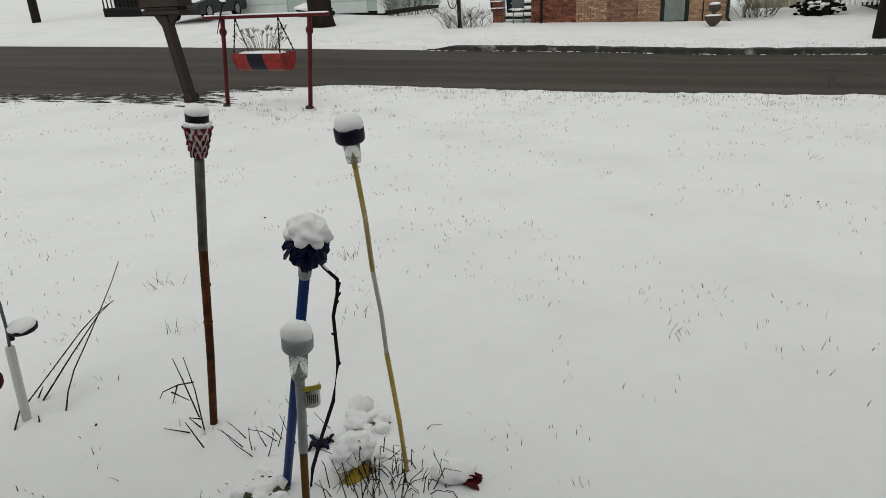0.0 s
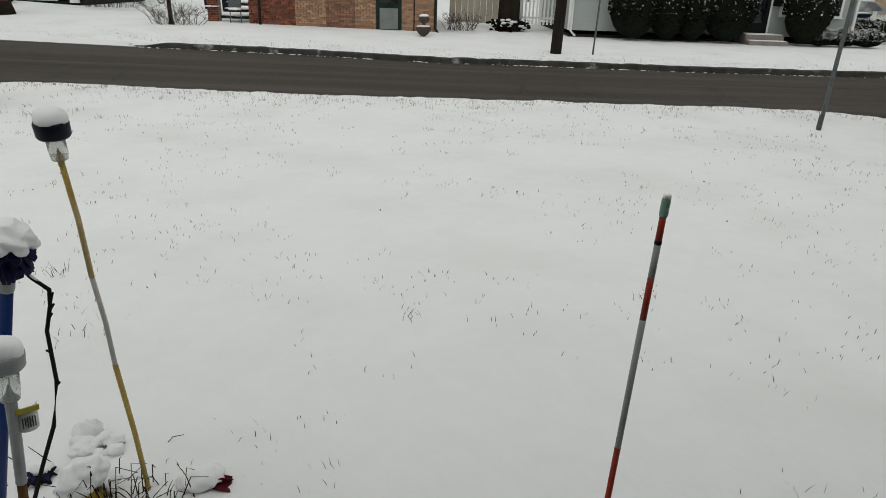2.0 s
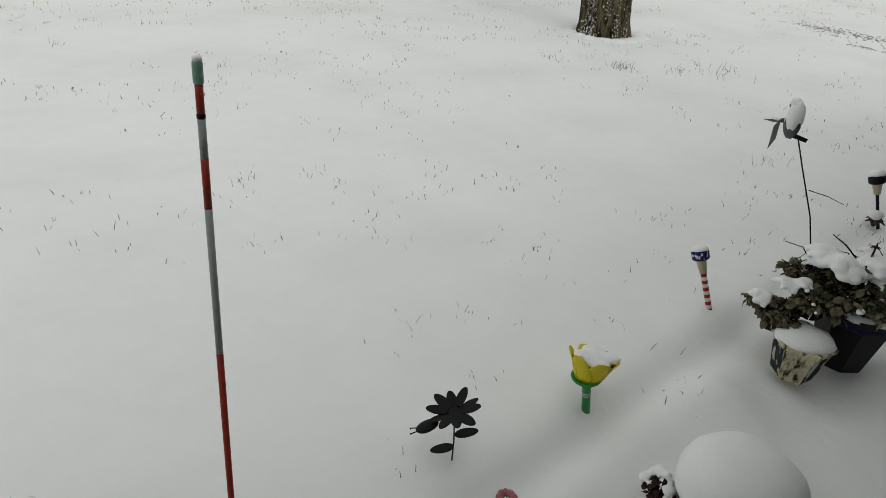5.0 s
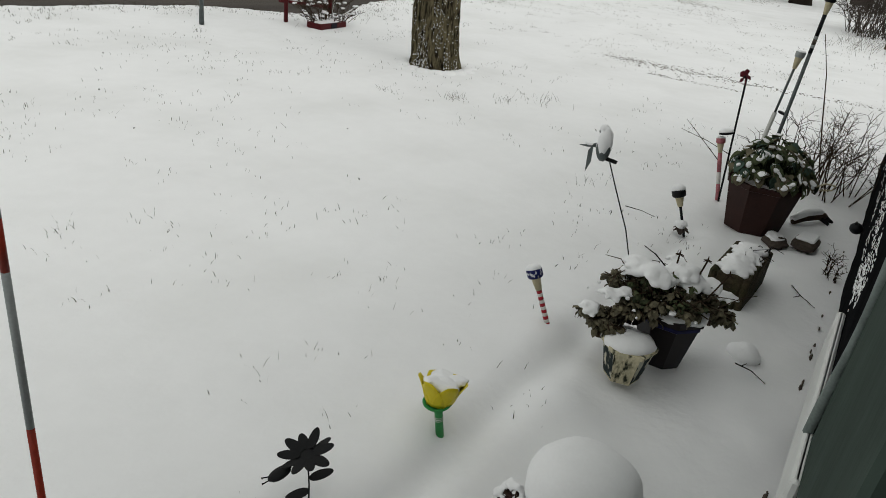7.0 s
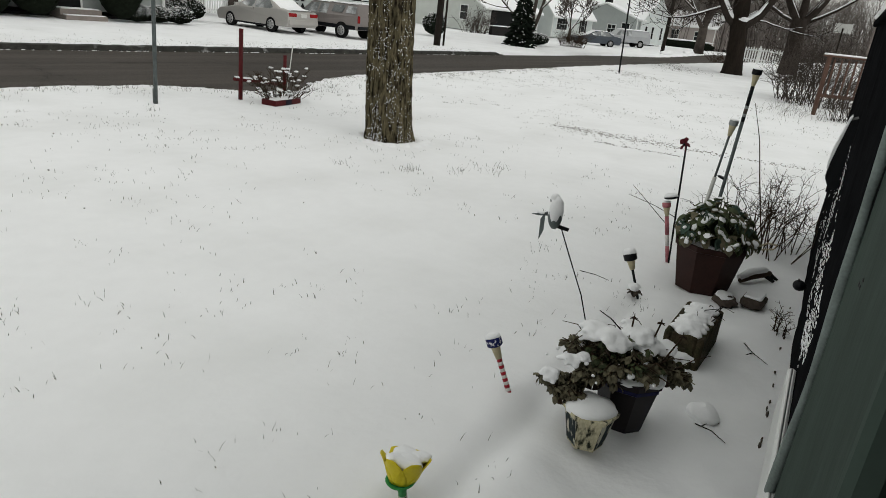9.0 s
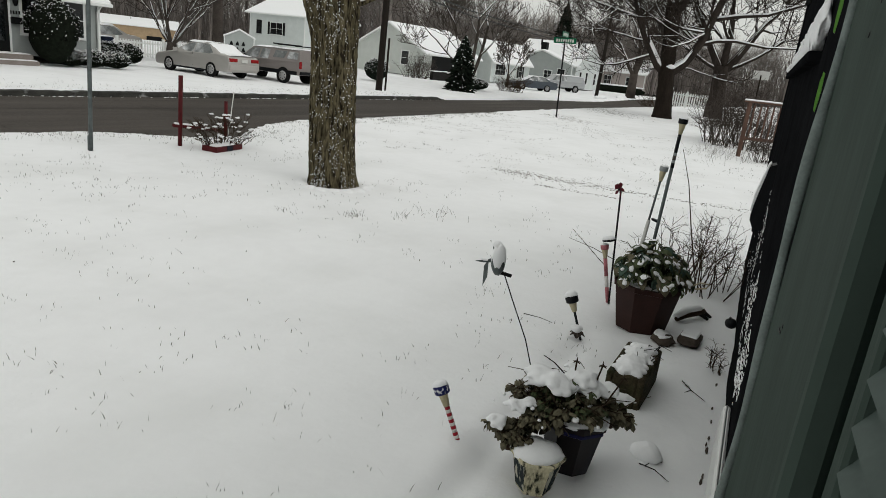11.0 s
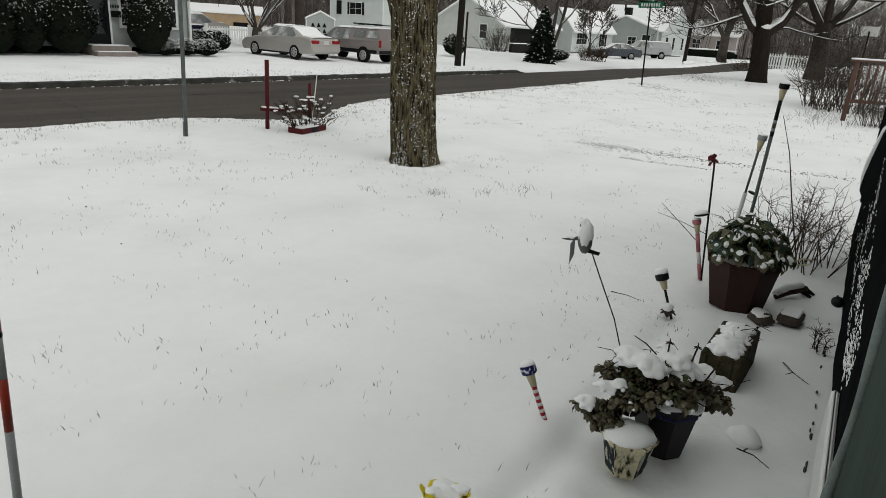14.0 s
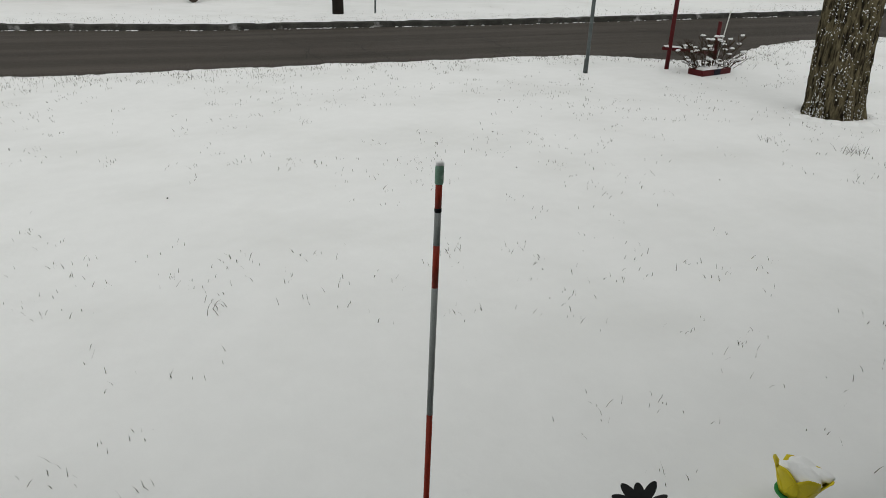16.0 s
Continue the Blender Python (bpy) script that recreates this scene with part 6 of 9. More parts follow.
def street_sign():
    a, b = Vector((28.76, 2.4, 0.0)), Vector((28.78, 2.52, 3.05))
    p = thing("street_sign", frame_along(a, b), "green street name sign on a dark metal post", "street sign")
    n = (b - a).length
    part("post", Shape().tube([(0, 0, -0.2), (0, 0, n)], 0.032, 10), BLACK_METAL, p)
    yaw = math.degrees(math.atan2(2.5 + 0.05, 28.6)) - 90
    for k, (z, turn) in enumerate(((n + 0.02, 0), (n + 0.25, 84))):
        plate = part("plate", Shape().box((0, 0, 0), (0.92, 0.012, 0.22), bevel=0.004), SIGN_GREEN, p, "green sign plate")
        plate.matrix_basis = Matrix.Translation((0.0, 0, z)) @ pose(0, 0, 0, 0, 0, yaw + turn)
        for i in range(8):
            for side in (-1, 1):
                part("letter_bar", Shape().box((-0.33 + i * 0.094, 0.009 * side, 0), (0.058, 0.006, 0.12)), WHITE_PLASTIC, plate)
    part("bracket", Shape().box((0, 0, n + 0.14), (0.05, 0.05, 0.05)), BLACK_METAL, p)


street_sign()


def cables():
    t = thing("overhead_cables", pose(0, 0, 0), "sagging black overhead cables along the street", "cable")
    runs = [(st(25.5, 19.75, 8.2), st(65.2, 23.5, 7.0), 0.9), (st(25.5, 19.75, 7.6), Vector((28.9, 30.0, 6.0)), 0.4)]
    lines = [[a.lerp(b, k / 16) - Vector((0, 0, sag * 4 * (k / 16) * (1 - k / 16))) for k in range(17)] for a, b, sag in runs]
    main = [(5.0, 4.2, 3.0), (12.79, 6.06, 3.5), (18.67, 7.6, 3.91), (27.84, 8.72, 4.21), (37.25, 8.4, 4.16), (56.9, 5.65, 4.18), (69.15, 2.49, 4.85)]
    lines.append(main)
    lines.append([(x, y + 0.1, z + 0.12 + 0.004 * x) for x, y, z in main])
    for k, pts in enumerate(lines):
        part("cable", Shape().tube(pts, 0.02 if k < 2 else 0.032, 5), BLACK_METAL, t)


cables()


# ---- the house from whose window the camera leans: w runs along its wall, o stands out from it ----
WALL_A = Vector((0.2, -0.262, 0))
WALL_U = Vector((0.98260, -0.18572, 0))
WALL = Matrix.Translation(WALL_A) @ pose(0, 0, 0, 0, 0, math.degrees(math.atan2(WALL_U.y, WALL_U.x)))
DARK_SIDING = material("black_green_siding", (0.026, 0.027, 0.029), 0.9, var=0.3, scale=3, bump=0.2, spec=0.0)
GREEN_TRIM = material("dull_green_painted_wood", (0.090, 0.116, 0.103), 0.75, var=0.10, scale=4, spec=0.05, bump=0.25, bump_scale=18, second=(0.075, 0.097, 0.086), second_scale=3, stretch=(1, 1, 0.35))
PALE_EDGE = material("pale_edge_highlight", (0.24, 0.275, 0.265), 0.7, var=0.2, scale=12)
SLAT_GREEN = material("pale_green_slats", (0.12, 0.15, 0.14), 0.6, var=0.12, scale=8)
LIME = material("lime_plastic", (0.17, 0.36, 0.08), 0.4, var=0.15, scale=20)
INTERIOR = material("dim_interior_paint", (0.20, 0.18, 0.16), 0.8, var=0.1, scale=2)


def home():
    h = thing("home", WALL, "low house with dark siding and dull green window trim", "house", kind="structure")
    # foundation with a snowy white lip
    part("foundation", Shape().box((2.0, -0.21, 0.2), (11.2, 0.30, 0.6)), FOUNDATION, h)
    part("ledge", Shape().box((2.45, 0.012, 0.33), (1.3, 0.035, 0.26), bevel=0.01), TRIM_WHITE, h, "white painted ledge")
    # a dark wavy sheet from the panel to the corner
    sheet = Shape()
    nx, nz = 150, 24
    for i in range(nx + 1):
        for j in range(nz + 1):
            x, z = 2.07 + 5.48 * i / nx, 0.12 + 2.6 * j / nz
            sheet.v.append((x, -0.01 + 0.012 * noise.noise(Vector((x * 1.3, z * 0.5, 1))) + 0.005 * noise.noise(Vector((x * 5, z * 1.6, 7))), z))
    for i in range(nx):
        for j in range(nz):
            a = i * (nz + 1) + j
            sheet.f.append((a, a + nz + 1, a + nz + 2, a + 1))
    sheet.smooth = [True] * len(sheet.f)
    part("siding_sheet", sheet, DARK_SIDING, h, "dark wavy siding sheet")
    part("wall_front", Shape().box((4.86, -0.11, 1.62), (5.38, 0.14, 2.3)), DARK_SIDING, h)
    part("corner_board", Shape().box((7.58, -0.05, 1.62), (0.08, 0.10, 2.3), bevel=0.006), DARK_SIDING, h)
    # green panel beside the window
    part("panel", Shape().box((1.46, -0.022, 1.6), (1.18, 0.05, 2.3), bevel=0.006), GREEN_TRIM, h, "dull green painted board")
    edge = [(2.065 + 0.016 * math.sin(2.1 * z + 0.4) + 0.004 * math.sin(5.0 * z), 0.012 + 0.006 * math.sin(5 * z), z) for z in (0.45 + 2.3 * k / 40 for k in range(41))]
    # a pale tube paints the soft highlight on the board's edge
    part("panel_edge", Shape().tube(edge, [0.013 + 0.005 * math.sin(0.31 * k + 1) ** 2 for k in range(41)], 8), PALE_EDGE, h, "pale highlight drawn along the edge of the board")
    part("batten", Shape().box((0.85, 0.008, 1.6), (0.05, 0.05, 2.3), bevel=0.012), GREEN_TRIM, h)
    part("wall_back_panel", Shape().box((1.2, -0.10, 1.6), (1.95, 0.10, 2.3)), GREEN_TRIM, h)
    # plain board next to the opening
    sh = thing("shutter", WALL @ pose(0.415, 0.0, 0.9), "louvred grey-green window shutter fixed beside the opening", "shutter")
    for x in (-0.265, 0.265):
        part("stile", Shape().box((x, -0.008, 0.6), (0.05, 0.035, 1.3), bevel=0.005), GREEN_TRIM, sh)
    for z in (-0.02, 1.22):
        part("rail", Shape().box((0, -0.008, z), (0.48, 0.035, 0.06), bevel=0.005), GREEN_TRIM, sh)
    for k in range(22):
        part("slat", Shape().box((0, 0, 0), (0.48, 0.008, 0.062), pose(0, 0, 0, 32, 0, 0)), SLAT_GREEN, sh).location = (0, -0.008, 0.045 + 0.054 * k)
    # the open window: frame, sill, dim room behind
    for x, w in ((-1.12, 0.1), (0.22, 0.08)):
        part("jamb", Shape().box((x, -0.07, 1.5), (w, 0.16, 1.5), bevel=0.006), GREEN_TRIM, h)
    part("head", Shape().box((-0.45, -0.07, 2.22), (1.42, 0.16, 0.10), bevel=0.006), GREEN_TRIM, h)
    part("sill", Shape().box((-0.45, -0.09, 0.80), (1.42, 0.16, 0.08), bevel=0.008), GREEN_TRIM, h)
    part("wall_below", Shape().box((-0.45, -0.10, 0.5), (1.36, 0.14, 0.55)), DARK_SIDING, h)
    part("wall_left", Shape().box((-2.4, -0.10, 1.6), (2.5, 0.14, 2.3)), DARK_SIDING, h)
    for x in (-3.6, 7.55):
        part("wall_side", Shape().box((x, -3.0, 1.36), (0.14, 5.7, 2.76)), DARK_SIDING, h)
    part("wall_back", Shape().box((2.0, -5.9, 1.36), (11.2, 0.14, 2.76)), DARK_SIDING, h)
    part("room_floor", Shape().box((2.0, -3.0, 0.45), (10.9, 5.6, 0.1)), INTERIOR, h)
    part("room_ceiling", Shape().box((2.0, -3.0, 2.66), (10.9, 5.6, 0.08)), INTERIOR, h)
    # roof and its snow
    for y0, y1, z0, z1, nm, mat in ((0.02, -3.0, 2.74, 4.1, "roof", SHUTTER), (-3.0, -6.1, 4.1, 2.74, "roof", SHUTTER)):
        t = 0.09
        part(nm, Shape().add([(-3.8, y0, z0), (7.62, y0, z0), (7.62, y1, z1), (-3.8, y1, z1), (-3.8, y0, z0 + t), (7.62, y0, z0 + t), (7.62, y1, z1 + t), (-3.8, y1, z1 + t)],
                             [(3, 2, 1, 0), (4, 5, 6, 7), (0, 1, 5, 4), (1, 2, 6, 5), (2, 3, 7, 6), (3, 0, 4, 7)]), mat, h)
    part("wall_head", Shape().box((-0.45, -0.10, 2.52), (1.42, 0.14, 0.5)), DARK_SIDING, h)
    # a hood with a wedge of old snow over the far window
    part("hood", Shape().box((5.1, 0.01, 2.06), (3.6, 0.07, 0.05), bevel=0.008), DARK_SIDING, h)
    sn = Shape()
    for k in range(15):
        sn.blob((3.45 + 0.24 * k, 0.006, 2.11 + 0.08 * (1 - k / 15)), (0.2, 0.035, 0.04 + 0.08 * (1 - k / 15)), 0.6, 2.6, 10, 14, seed=k)
    part("hood_snow", sn, SNOW_CAP, h, "wedge of snow on the hood")
    # lime strips and a small dark lamp
    for z, ln, tilt_ in ((2.14, 0.13, 12), (1.93, 0.11, 16)):
        s = thing("lime_strip", WALL @ pose(2.075 - (2.12 - z) * 0.1, 0.035, z - 0.08, tilt_ * 0.4, 0, 80), "lime green plastic strip caught on the trim", "plastic strip", "lime strips")
        part("strip", Shape().prism([(-0.002, 0), (0.003, 0.004), (0.005, ln * 0.3), (0.006, ln * 0.75), (0.003, ln), (-0.002, ln * 0.96), (-0.004, ln * 0.5)], 0.006), LIME, s)
    lp = thing("wall_lamp", WALL @ pose(5.4, 0.0, 1.14), "dark hooded wall light with snow down its sloping top", "lamp")
    part("body", Shape().prism([(-0.03, 0.27), (0.03, 0.24), (0.075, -0.06), (0.078, -0.17), (0.04, -0.24), (-0.03, -0.25)], 0.20, pose(0, 0, 0, 0, 0, 90)), BLACK_PLASTIC, lp)
    part("snow_cap", Shape().prism([(0.022, 0.27), (0.036, 0.25), (0.082, 0.02), (0.088, -0.10), (0.074, -0.11), (0.062, 0.04)], 0.18, pose(0, 0, 0, 0, 0, 90)), SNOW_CAP, lp)
    tp = thing("hose_tap", WALL @ pose(4.45, 0.03, 0.42), "small black tap low on the wall", "tap")
    part("body", Shape().blob((0, 0.02, 0), (0.035, 0.04, 0.035), 0.05, 1, 8, 10), BLACK_PLASTIC, tp)
    part("handle", Shape().tube([(-0.02, 0.03, 0.03), (0.02, 0.03, 0.03)], 0.008, 6), BLACK_PLASTIC, tp)
    for x, z in ((0.948, 1.575), (1.743, 1.311), (1.68, 1.34), (0.961, 1.633), (1.70, 1.318), (1.55, 2.02), (1.50, 2.08)):
        part("knot", Shape().blob((x, 0.003, z), (0.012, 0.0025, 0.006), 0.6, 2.0, 6, 9, seed=x * 7), BLACK_METAL, h, "dark dent in the paint")
    rnd = random.Random(7)
    fl = Shape()
    for k in range(2000):
        a = 1 / rnd.uniform(1 / 6.4, 1 / 2.9)
        z = 0.45 + rnd.random() ** 1.1 * (0.35 + 0.20 * (a - 3.0))
        if z > 1.35 or noise.noise(Vector((a * 2.2, z * 6.0, 4.0))) < rnd.uniform(-0.25, 0.25):
            continue
        r = rnd.uniform(0.0015, 0.0045)
        y = -0.01 + 0.012 * noise.noise(Vector((a * 1.3, z * 0.5, 1))) + 0.005 * noise.noise(Vector((a * 5, z * 1.6, 7)))
        fl.blob((a, y, z), (r * rnd.uniform(3, 8), 0.0020, r * rnd.uniform(0.7, 1.8)), 0.5, 2, 4, 6, seed=k)
    tagged(part("blown_snow", fl, SNOW_CAP), "flecks of blown snow stuck to the siding", "snow", kind="stuff").matrix_world = WALL
    # dark bits: debris, plus the shaded gap between snow and ledge made solid
    lf = Shape()
    for k in range(34):
        a = 1.7 + 3.6 * rnd.random()
        if noise.noise(Vector((a * 3.0, 1.0, 6.0))) < rnd.uniform(-0.3, 0.2):
            continue
        lf.blob((a, 0.036 + abs(rnd.gauss(0, 0.008)), 0.006), (rnd.uniform(0.01, 0.04), rnd.uniform(0.004, 0.008), 0.004), 0.9, 2, 5, 7, seed=k)
    tagged(part("leaf_litter", lf, STONE), "dark litter and gap shade along the foot of the wall", "leaves", kind="stuff").matrix_world = WALL


home()


# ---- trees ----
def limb(sh, snow, rnd, p, d, length, r, level, spread=0.55, up=0.12, sides=6, snow_min=0.03, kids=(3, 4), shrink=0.68, floor=0.0):
    """A branch that forks again and again; thick ones carry a line of snow."""
    n = 4 if level > 1 else 3
    pts, q, v = [p.copy()], p.copy(), d.normalized()
    for i in range(n):
        v = (v + Vector((rnd.uniform(-1, 1), rnd.uniform(-1, 1), rnd.uniform(-0.6, 1.0))) * 0.16 + Vector((0, 0, up * 0.4))).normalized()
        q = q + v * (length / n)
        pts.append(q.copy())
    radii = [max(r * (1 - 0.45 * i / n), floor) for i in range(n + 1)]
    sh.tube(pts, radii, max(3, sides), caps=False)
    if snow is not None and r > snow_min and abs(d.normalized().z) < 0.93:
        snow.tube([a + Vector((-0.3 * radii[i], 0, radii[i] * 0.70)) for i, a in enumerate(pts)], [min(radii[i] * 0.72, 0.03 + 0.35 * radii[i]) for i in range(n + 1)], 5, caps=False)
    if level <= 0:
        return
    for k in range(rnd.randint(*kids)):
        f = rnd.uniform(0.35, 1.0) if k else 1.0
        i = min(int(f * n), n - 1)
        a = pts[i].lerp(pts[i + 1], f * n - i)
        side = Vector((rnd.uniform(-1, 1), rnd.uniform(-1, 1), rnd.uniform(-0.5, 0.9)))
        nd = (v * (1 - spread) + side.normalized() * spread * (1.15 if k else 0.6)).normalized()
        limb(sh, snow, rnd, a, nd, length * shrink * rnd.uniform(0.8, 1.15), radii[i] * (0.72 if k == 0 else rnd.uniform(0.42, 0.6)), level - 1, spread, up, max(3, sides - 1), snow_min, kids, shrink, floor)


def big_tree():
    x, y = 8.63, 3.55
    t = thing("street_tree", (x, y, 0.0), "old tree trunk with mossy ridged bark and blown snow", "tree")
    left = Vector((-0.37, 0.93, 0))
    def radius(w, z):
        c, s = math.cos(w), math.sin(w)
        r = 0.300 + 0.045 * math.exp(-max(z, 0) / 0.14) - 0.010 * z + 0.03 * noise.noise(Vector((c * 1.1, s * 1.1, z * 0.5)))
        r += 0.03 * math.exp(-max(z, 0) / 0.2) * math.sin(w * 5 + 1)
        g = noise.noise(Vector((c * 12, s * 12, z * 2.0))) + 0.4 * noise.noise(Vector((c * 23, s * 23, z * 4.5)))
        return r + 0.025 * (1 - abs(g) * 3.0) + 0.006 * noise.noise(Vector((c * 40, s * 40, z * 16)))
    def place(w, z, extra=0.0):
        """A point of the bark: the trunk broadens to one side where the first limb leaves it."""
        r = radius(w, z) + extra
        p = Vector((r * math.cos(w), r * math.sin(w), z))
        f = smooth(-0.2, 1.0, p.x / r * left.x + p.y / r * left.y)
        return p + left * (0.04 + 0.035 * z + f * 0.9 * smooth(1.7, 4.4, z))
    sh = Shape()
    rings, seg = 190, 110
    for i in range(rings + 1):
        for k in range(seg):
            sh.v.append(tuple(place(2 * math.pi * k / seg, -0.2 + 4.6 * i / rings)))
    for i in range(rings):
        for k in range(seg):
            sh.f.append((i * seg + k, i * seg + (k + 1) % seg, (i + 1) * seg + (k + 1) % seg, (i + 1) * seg + k))
    sh.smooth = [True] * len(sh.f)
    part("trunk", sh, BARK, t, "ridged mossy bark")
    rnd = random.Random(31)
    cr, sn = Shape(), Shape()
    for d, ln, r, p in (((-0.30, 0.75, 1.2), 2.6, 0.24, left * 0.5 + Vector((0, 0, 3.9))), ((0.10, -0.25, 1.4), 3.0, 0.26, left * -0.25 + Vector((0, 0, 3.9))), ((0.4, 0.1, 0.9), 2.4, 0.16, Vector((0.1, 0, 3.9)))):
        limb(cr, sn, rnd, Vector(p), Vector(d), ln, r, 4, 0.5, 0.15, 14, 0.03)
    limb(cr, sn, rnd, Vector((0.10, -0.08, 2.42)), Vector((0.2, -1.0, 0.3)), 0.42, 0.045, 2, 0.5, 0.05, 6, 0.012)
    part("crown", cr, BARK, t, "bare forking limbs")
    tagged(part("crown_snow", sn, SNOW_CAP, t), "snow lying along the limbs", kind="stuff")
    fl = Shape()
    for k in range(4200):
        w = rnd.gauss(math.radians(195), 0.75)
        z = rnd.uniform(0.02, 2.6) if rnd.random() < 0.78 else abs(rnd.gauss(0, 0.16))
        if noise.noise(Vector((math.cos(w) * 3.0, math.sin(w) * 3.0, z * 2.2))) < rnd.uniform(-0.30, 0.30):
            continue
        q = rnd.uniform(0.0018, 0.0052)
        fl.blob(place(w, z, -0.001), (q, q * rnd.uniform(1, 1.8), q * rnd.uniform(0.6, 2.2)), 0.8, 2, 4, 5, seed=k)
    tagged(part("bark_snow", fl, SNOW_CAP, t), "flecks of snow caught in the bark", kind="stuff")
    ft = Shape()
    for k in range(16):
        w = 2 * math.pi * k / 16
        ft.blob((0.45 * math.cos(w), 0.45 * math.sin(w), 0.0), (0.12, 0.12, 0.045), 0.4, 2, 6, 9, seed=k)
    part("foot_snow", ft, SNOW_CAP, t, "snow banked round the foot")


big_tree()


def bare_tree(seed, x, y, z, label, trunk, limbs, level=4, mat=None, snow_min=0.035, twig_mat=None, kids=(3, 4)):
    """A tree from a trunk line (points, radii) and main limbs (start, direction, length, radius)."""
    rnd = random.Random(seed)
    t = thing("bare_tree", (x, y, z), label, "tree", "bare trees along the street")
    mat = mat or BARK_DARK
    part("trunk", Shape().tube(trunk[0], trunk[1], 14), mat, t)
    cr, sn = Shape(), Shape()
    for p, d, ln, r in limbs:
        limb(cr, sn, rnd, Vector(p), Vector(d), ln, r, level, 0.5, 0.1, 7, snow_min, kids, 0.68, math.hypot(x, y) / 3300)
    part("crown", cr, twig_mat or mat, t, "bare branches")
    if sn.v:
        part("crown_snow", sn, SNOW_CAP, t, "snow along the branches")
    return t


# the wide-forked tree down the verge
t2 = thing("forked_tree", (39.1, -2.4, 0.0), "wide-forked dark tree with snow in its crotch", "tree", "bare trees along the street")
part("trunk", Shape().tube([(0, 0, -0.3), (0, 0.0, 0.15), (0, 0.02, 0.7), (0.02, 0.10, 1.8), (0.02, 0.22, 2.6), (0.03, 0.30, 3.8), (0.02, 0.46, 5.6), (0.02, 0.50, 5.95)], [0.66, 0.52, 0.45, 0.42, 0.42, 0.38, 0.40, 0.36], 16), BARK_DARK, t2)
t2c, t2s, t2r = Shape(), Shape(), random.Random(77)
FORKS = (([(0.0, 0.15, 2.3), (0.02, 0.70, 2.75), (0.05, 1.37, 3.76), (0.06, 2.13, 5.17), (0.08, 2.5, 6.2), (0.1, 2.76, 7.2), (0.1, 3.37, 8.6)], [0.34, 0.30, 0.27, 0.25, 0.22, 0.19, 0.13]),
         ([(0.0, 0.1, 2.35), (-0.02, -0.64, 2.98), (-0.05, -1.30, 4.23), (-0.08, -1.66, 5.5), (-0.1, -2.17, 7.2), (-0.1, -2.47, 8.3), (-0.1, -2.9, 9.4)], [0.34, 0.29, 0.26, 0.23, 0.19, 0.15, 0.1]),
         ([(0.0, 0.5, 5.7), (0.0, 0.82, 6.27), (0.0, 2.08, 7.37), (0.0, 2.5, 8.0)], [0.26, 0.22, 0.17, 0.13]),
         ([(0.0, 0.3, 5.3), (0.0, -0.3, 6.6), (0.0, -1.3, 7.6), (0.0, -2.2, 7.9)], [0.24, 0.20, 0.15, 0.10]),
         ([(0.05, 0.45, 5.6), (0.05, 0.55, 7.0), (0.0, 0.6, 9.0)], [0.26, 0.22, 0.16]),
         ([(-0.02, -1.3, 4.0), (-0.1, -2.0, 4.25), (-0.2, -2.94, 4.32), (-0.25, -4.4, 4.15), (-0.3, -6.1, 4.25)], [0.13, 0.11, 0.10, 0.08, 0.05]),
         ([(-0.05, -1.66, 5.3), (-0.2, -2.8, 5.55), (-0.3, -4.13, 5.72), (-0.3, -5.6, 6.3), (-0.4, -7.1, 6.9)], [0.15, 0.13, 0.11, 0.09, 0.06]))
for pts, radii in FORKS:
    radii = [r * 0.82 for r in radii]
    t2c.tube(pts, radii, 12)
    t2s.tube([Vector(p) + Vector((-radii[i] * 0.42, 0, radii[i] * 0.60)) for i, p in enumerate(pts)], [radii[i] * (0.60 if abs((Vector(pts[min(i + 1, len(pts) - 1)]) - Vector(pts[max(i - 1, 0)])).normalized().z) < 0.88 else 0.36) for i in range(len(pts))], 8)
    for k in range(2, len(pts)):
        for j in range(2):
            d = Vector((t2r.uniform(-0.6, 0.6), t2r.uniform(-1, 1), t2r.uniform(-0.35, 0.7)))
            limb(t2c, t2s, t2r, Vector(pts[k]).lerp(Vector(pts[k - 1]), t2r.random()), d, 2.6, radii[k] * 0.36, 4, 0.52, 0.06, 6, 0.016, (3, 4), 0.68, 0.010)
for p, d, ln, r in (((0.02, 0.4, 4.6), (0.1, 1.0, 0.5), 3.0, 0.08), ((0.0, 2.0, 5.0), (-0.2, 1.0, 0.15), 3.4, 0.09), ((0, 1.4, 3.9), (0.2, 1.0, 0.05), 2.8, 0.06), ((0, -1.2, 4.0), (-0.3, 0.9, 0.3), 2.0, 0.05)):
    limb(t2c, t2s, t2r, Vector(p), Vector(d), ln, r, 5, 0.52, 0.05, 8, 0.016, (3, 4), 0.68, 0.010)
t2s.blob((-0.22, 0.12, 2.72), (0.20, 0.30, 0.14), 0.3, 2.0, 10, 14)
part("crown", t2c, BARK_GREY, t2, "heavy spreading limbs")
part("crown_snow", t2s, SNOW_CAP, t2, "snow on the limbs and in the fork")

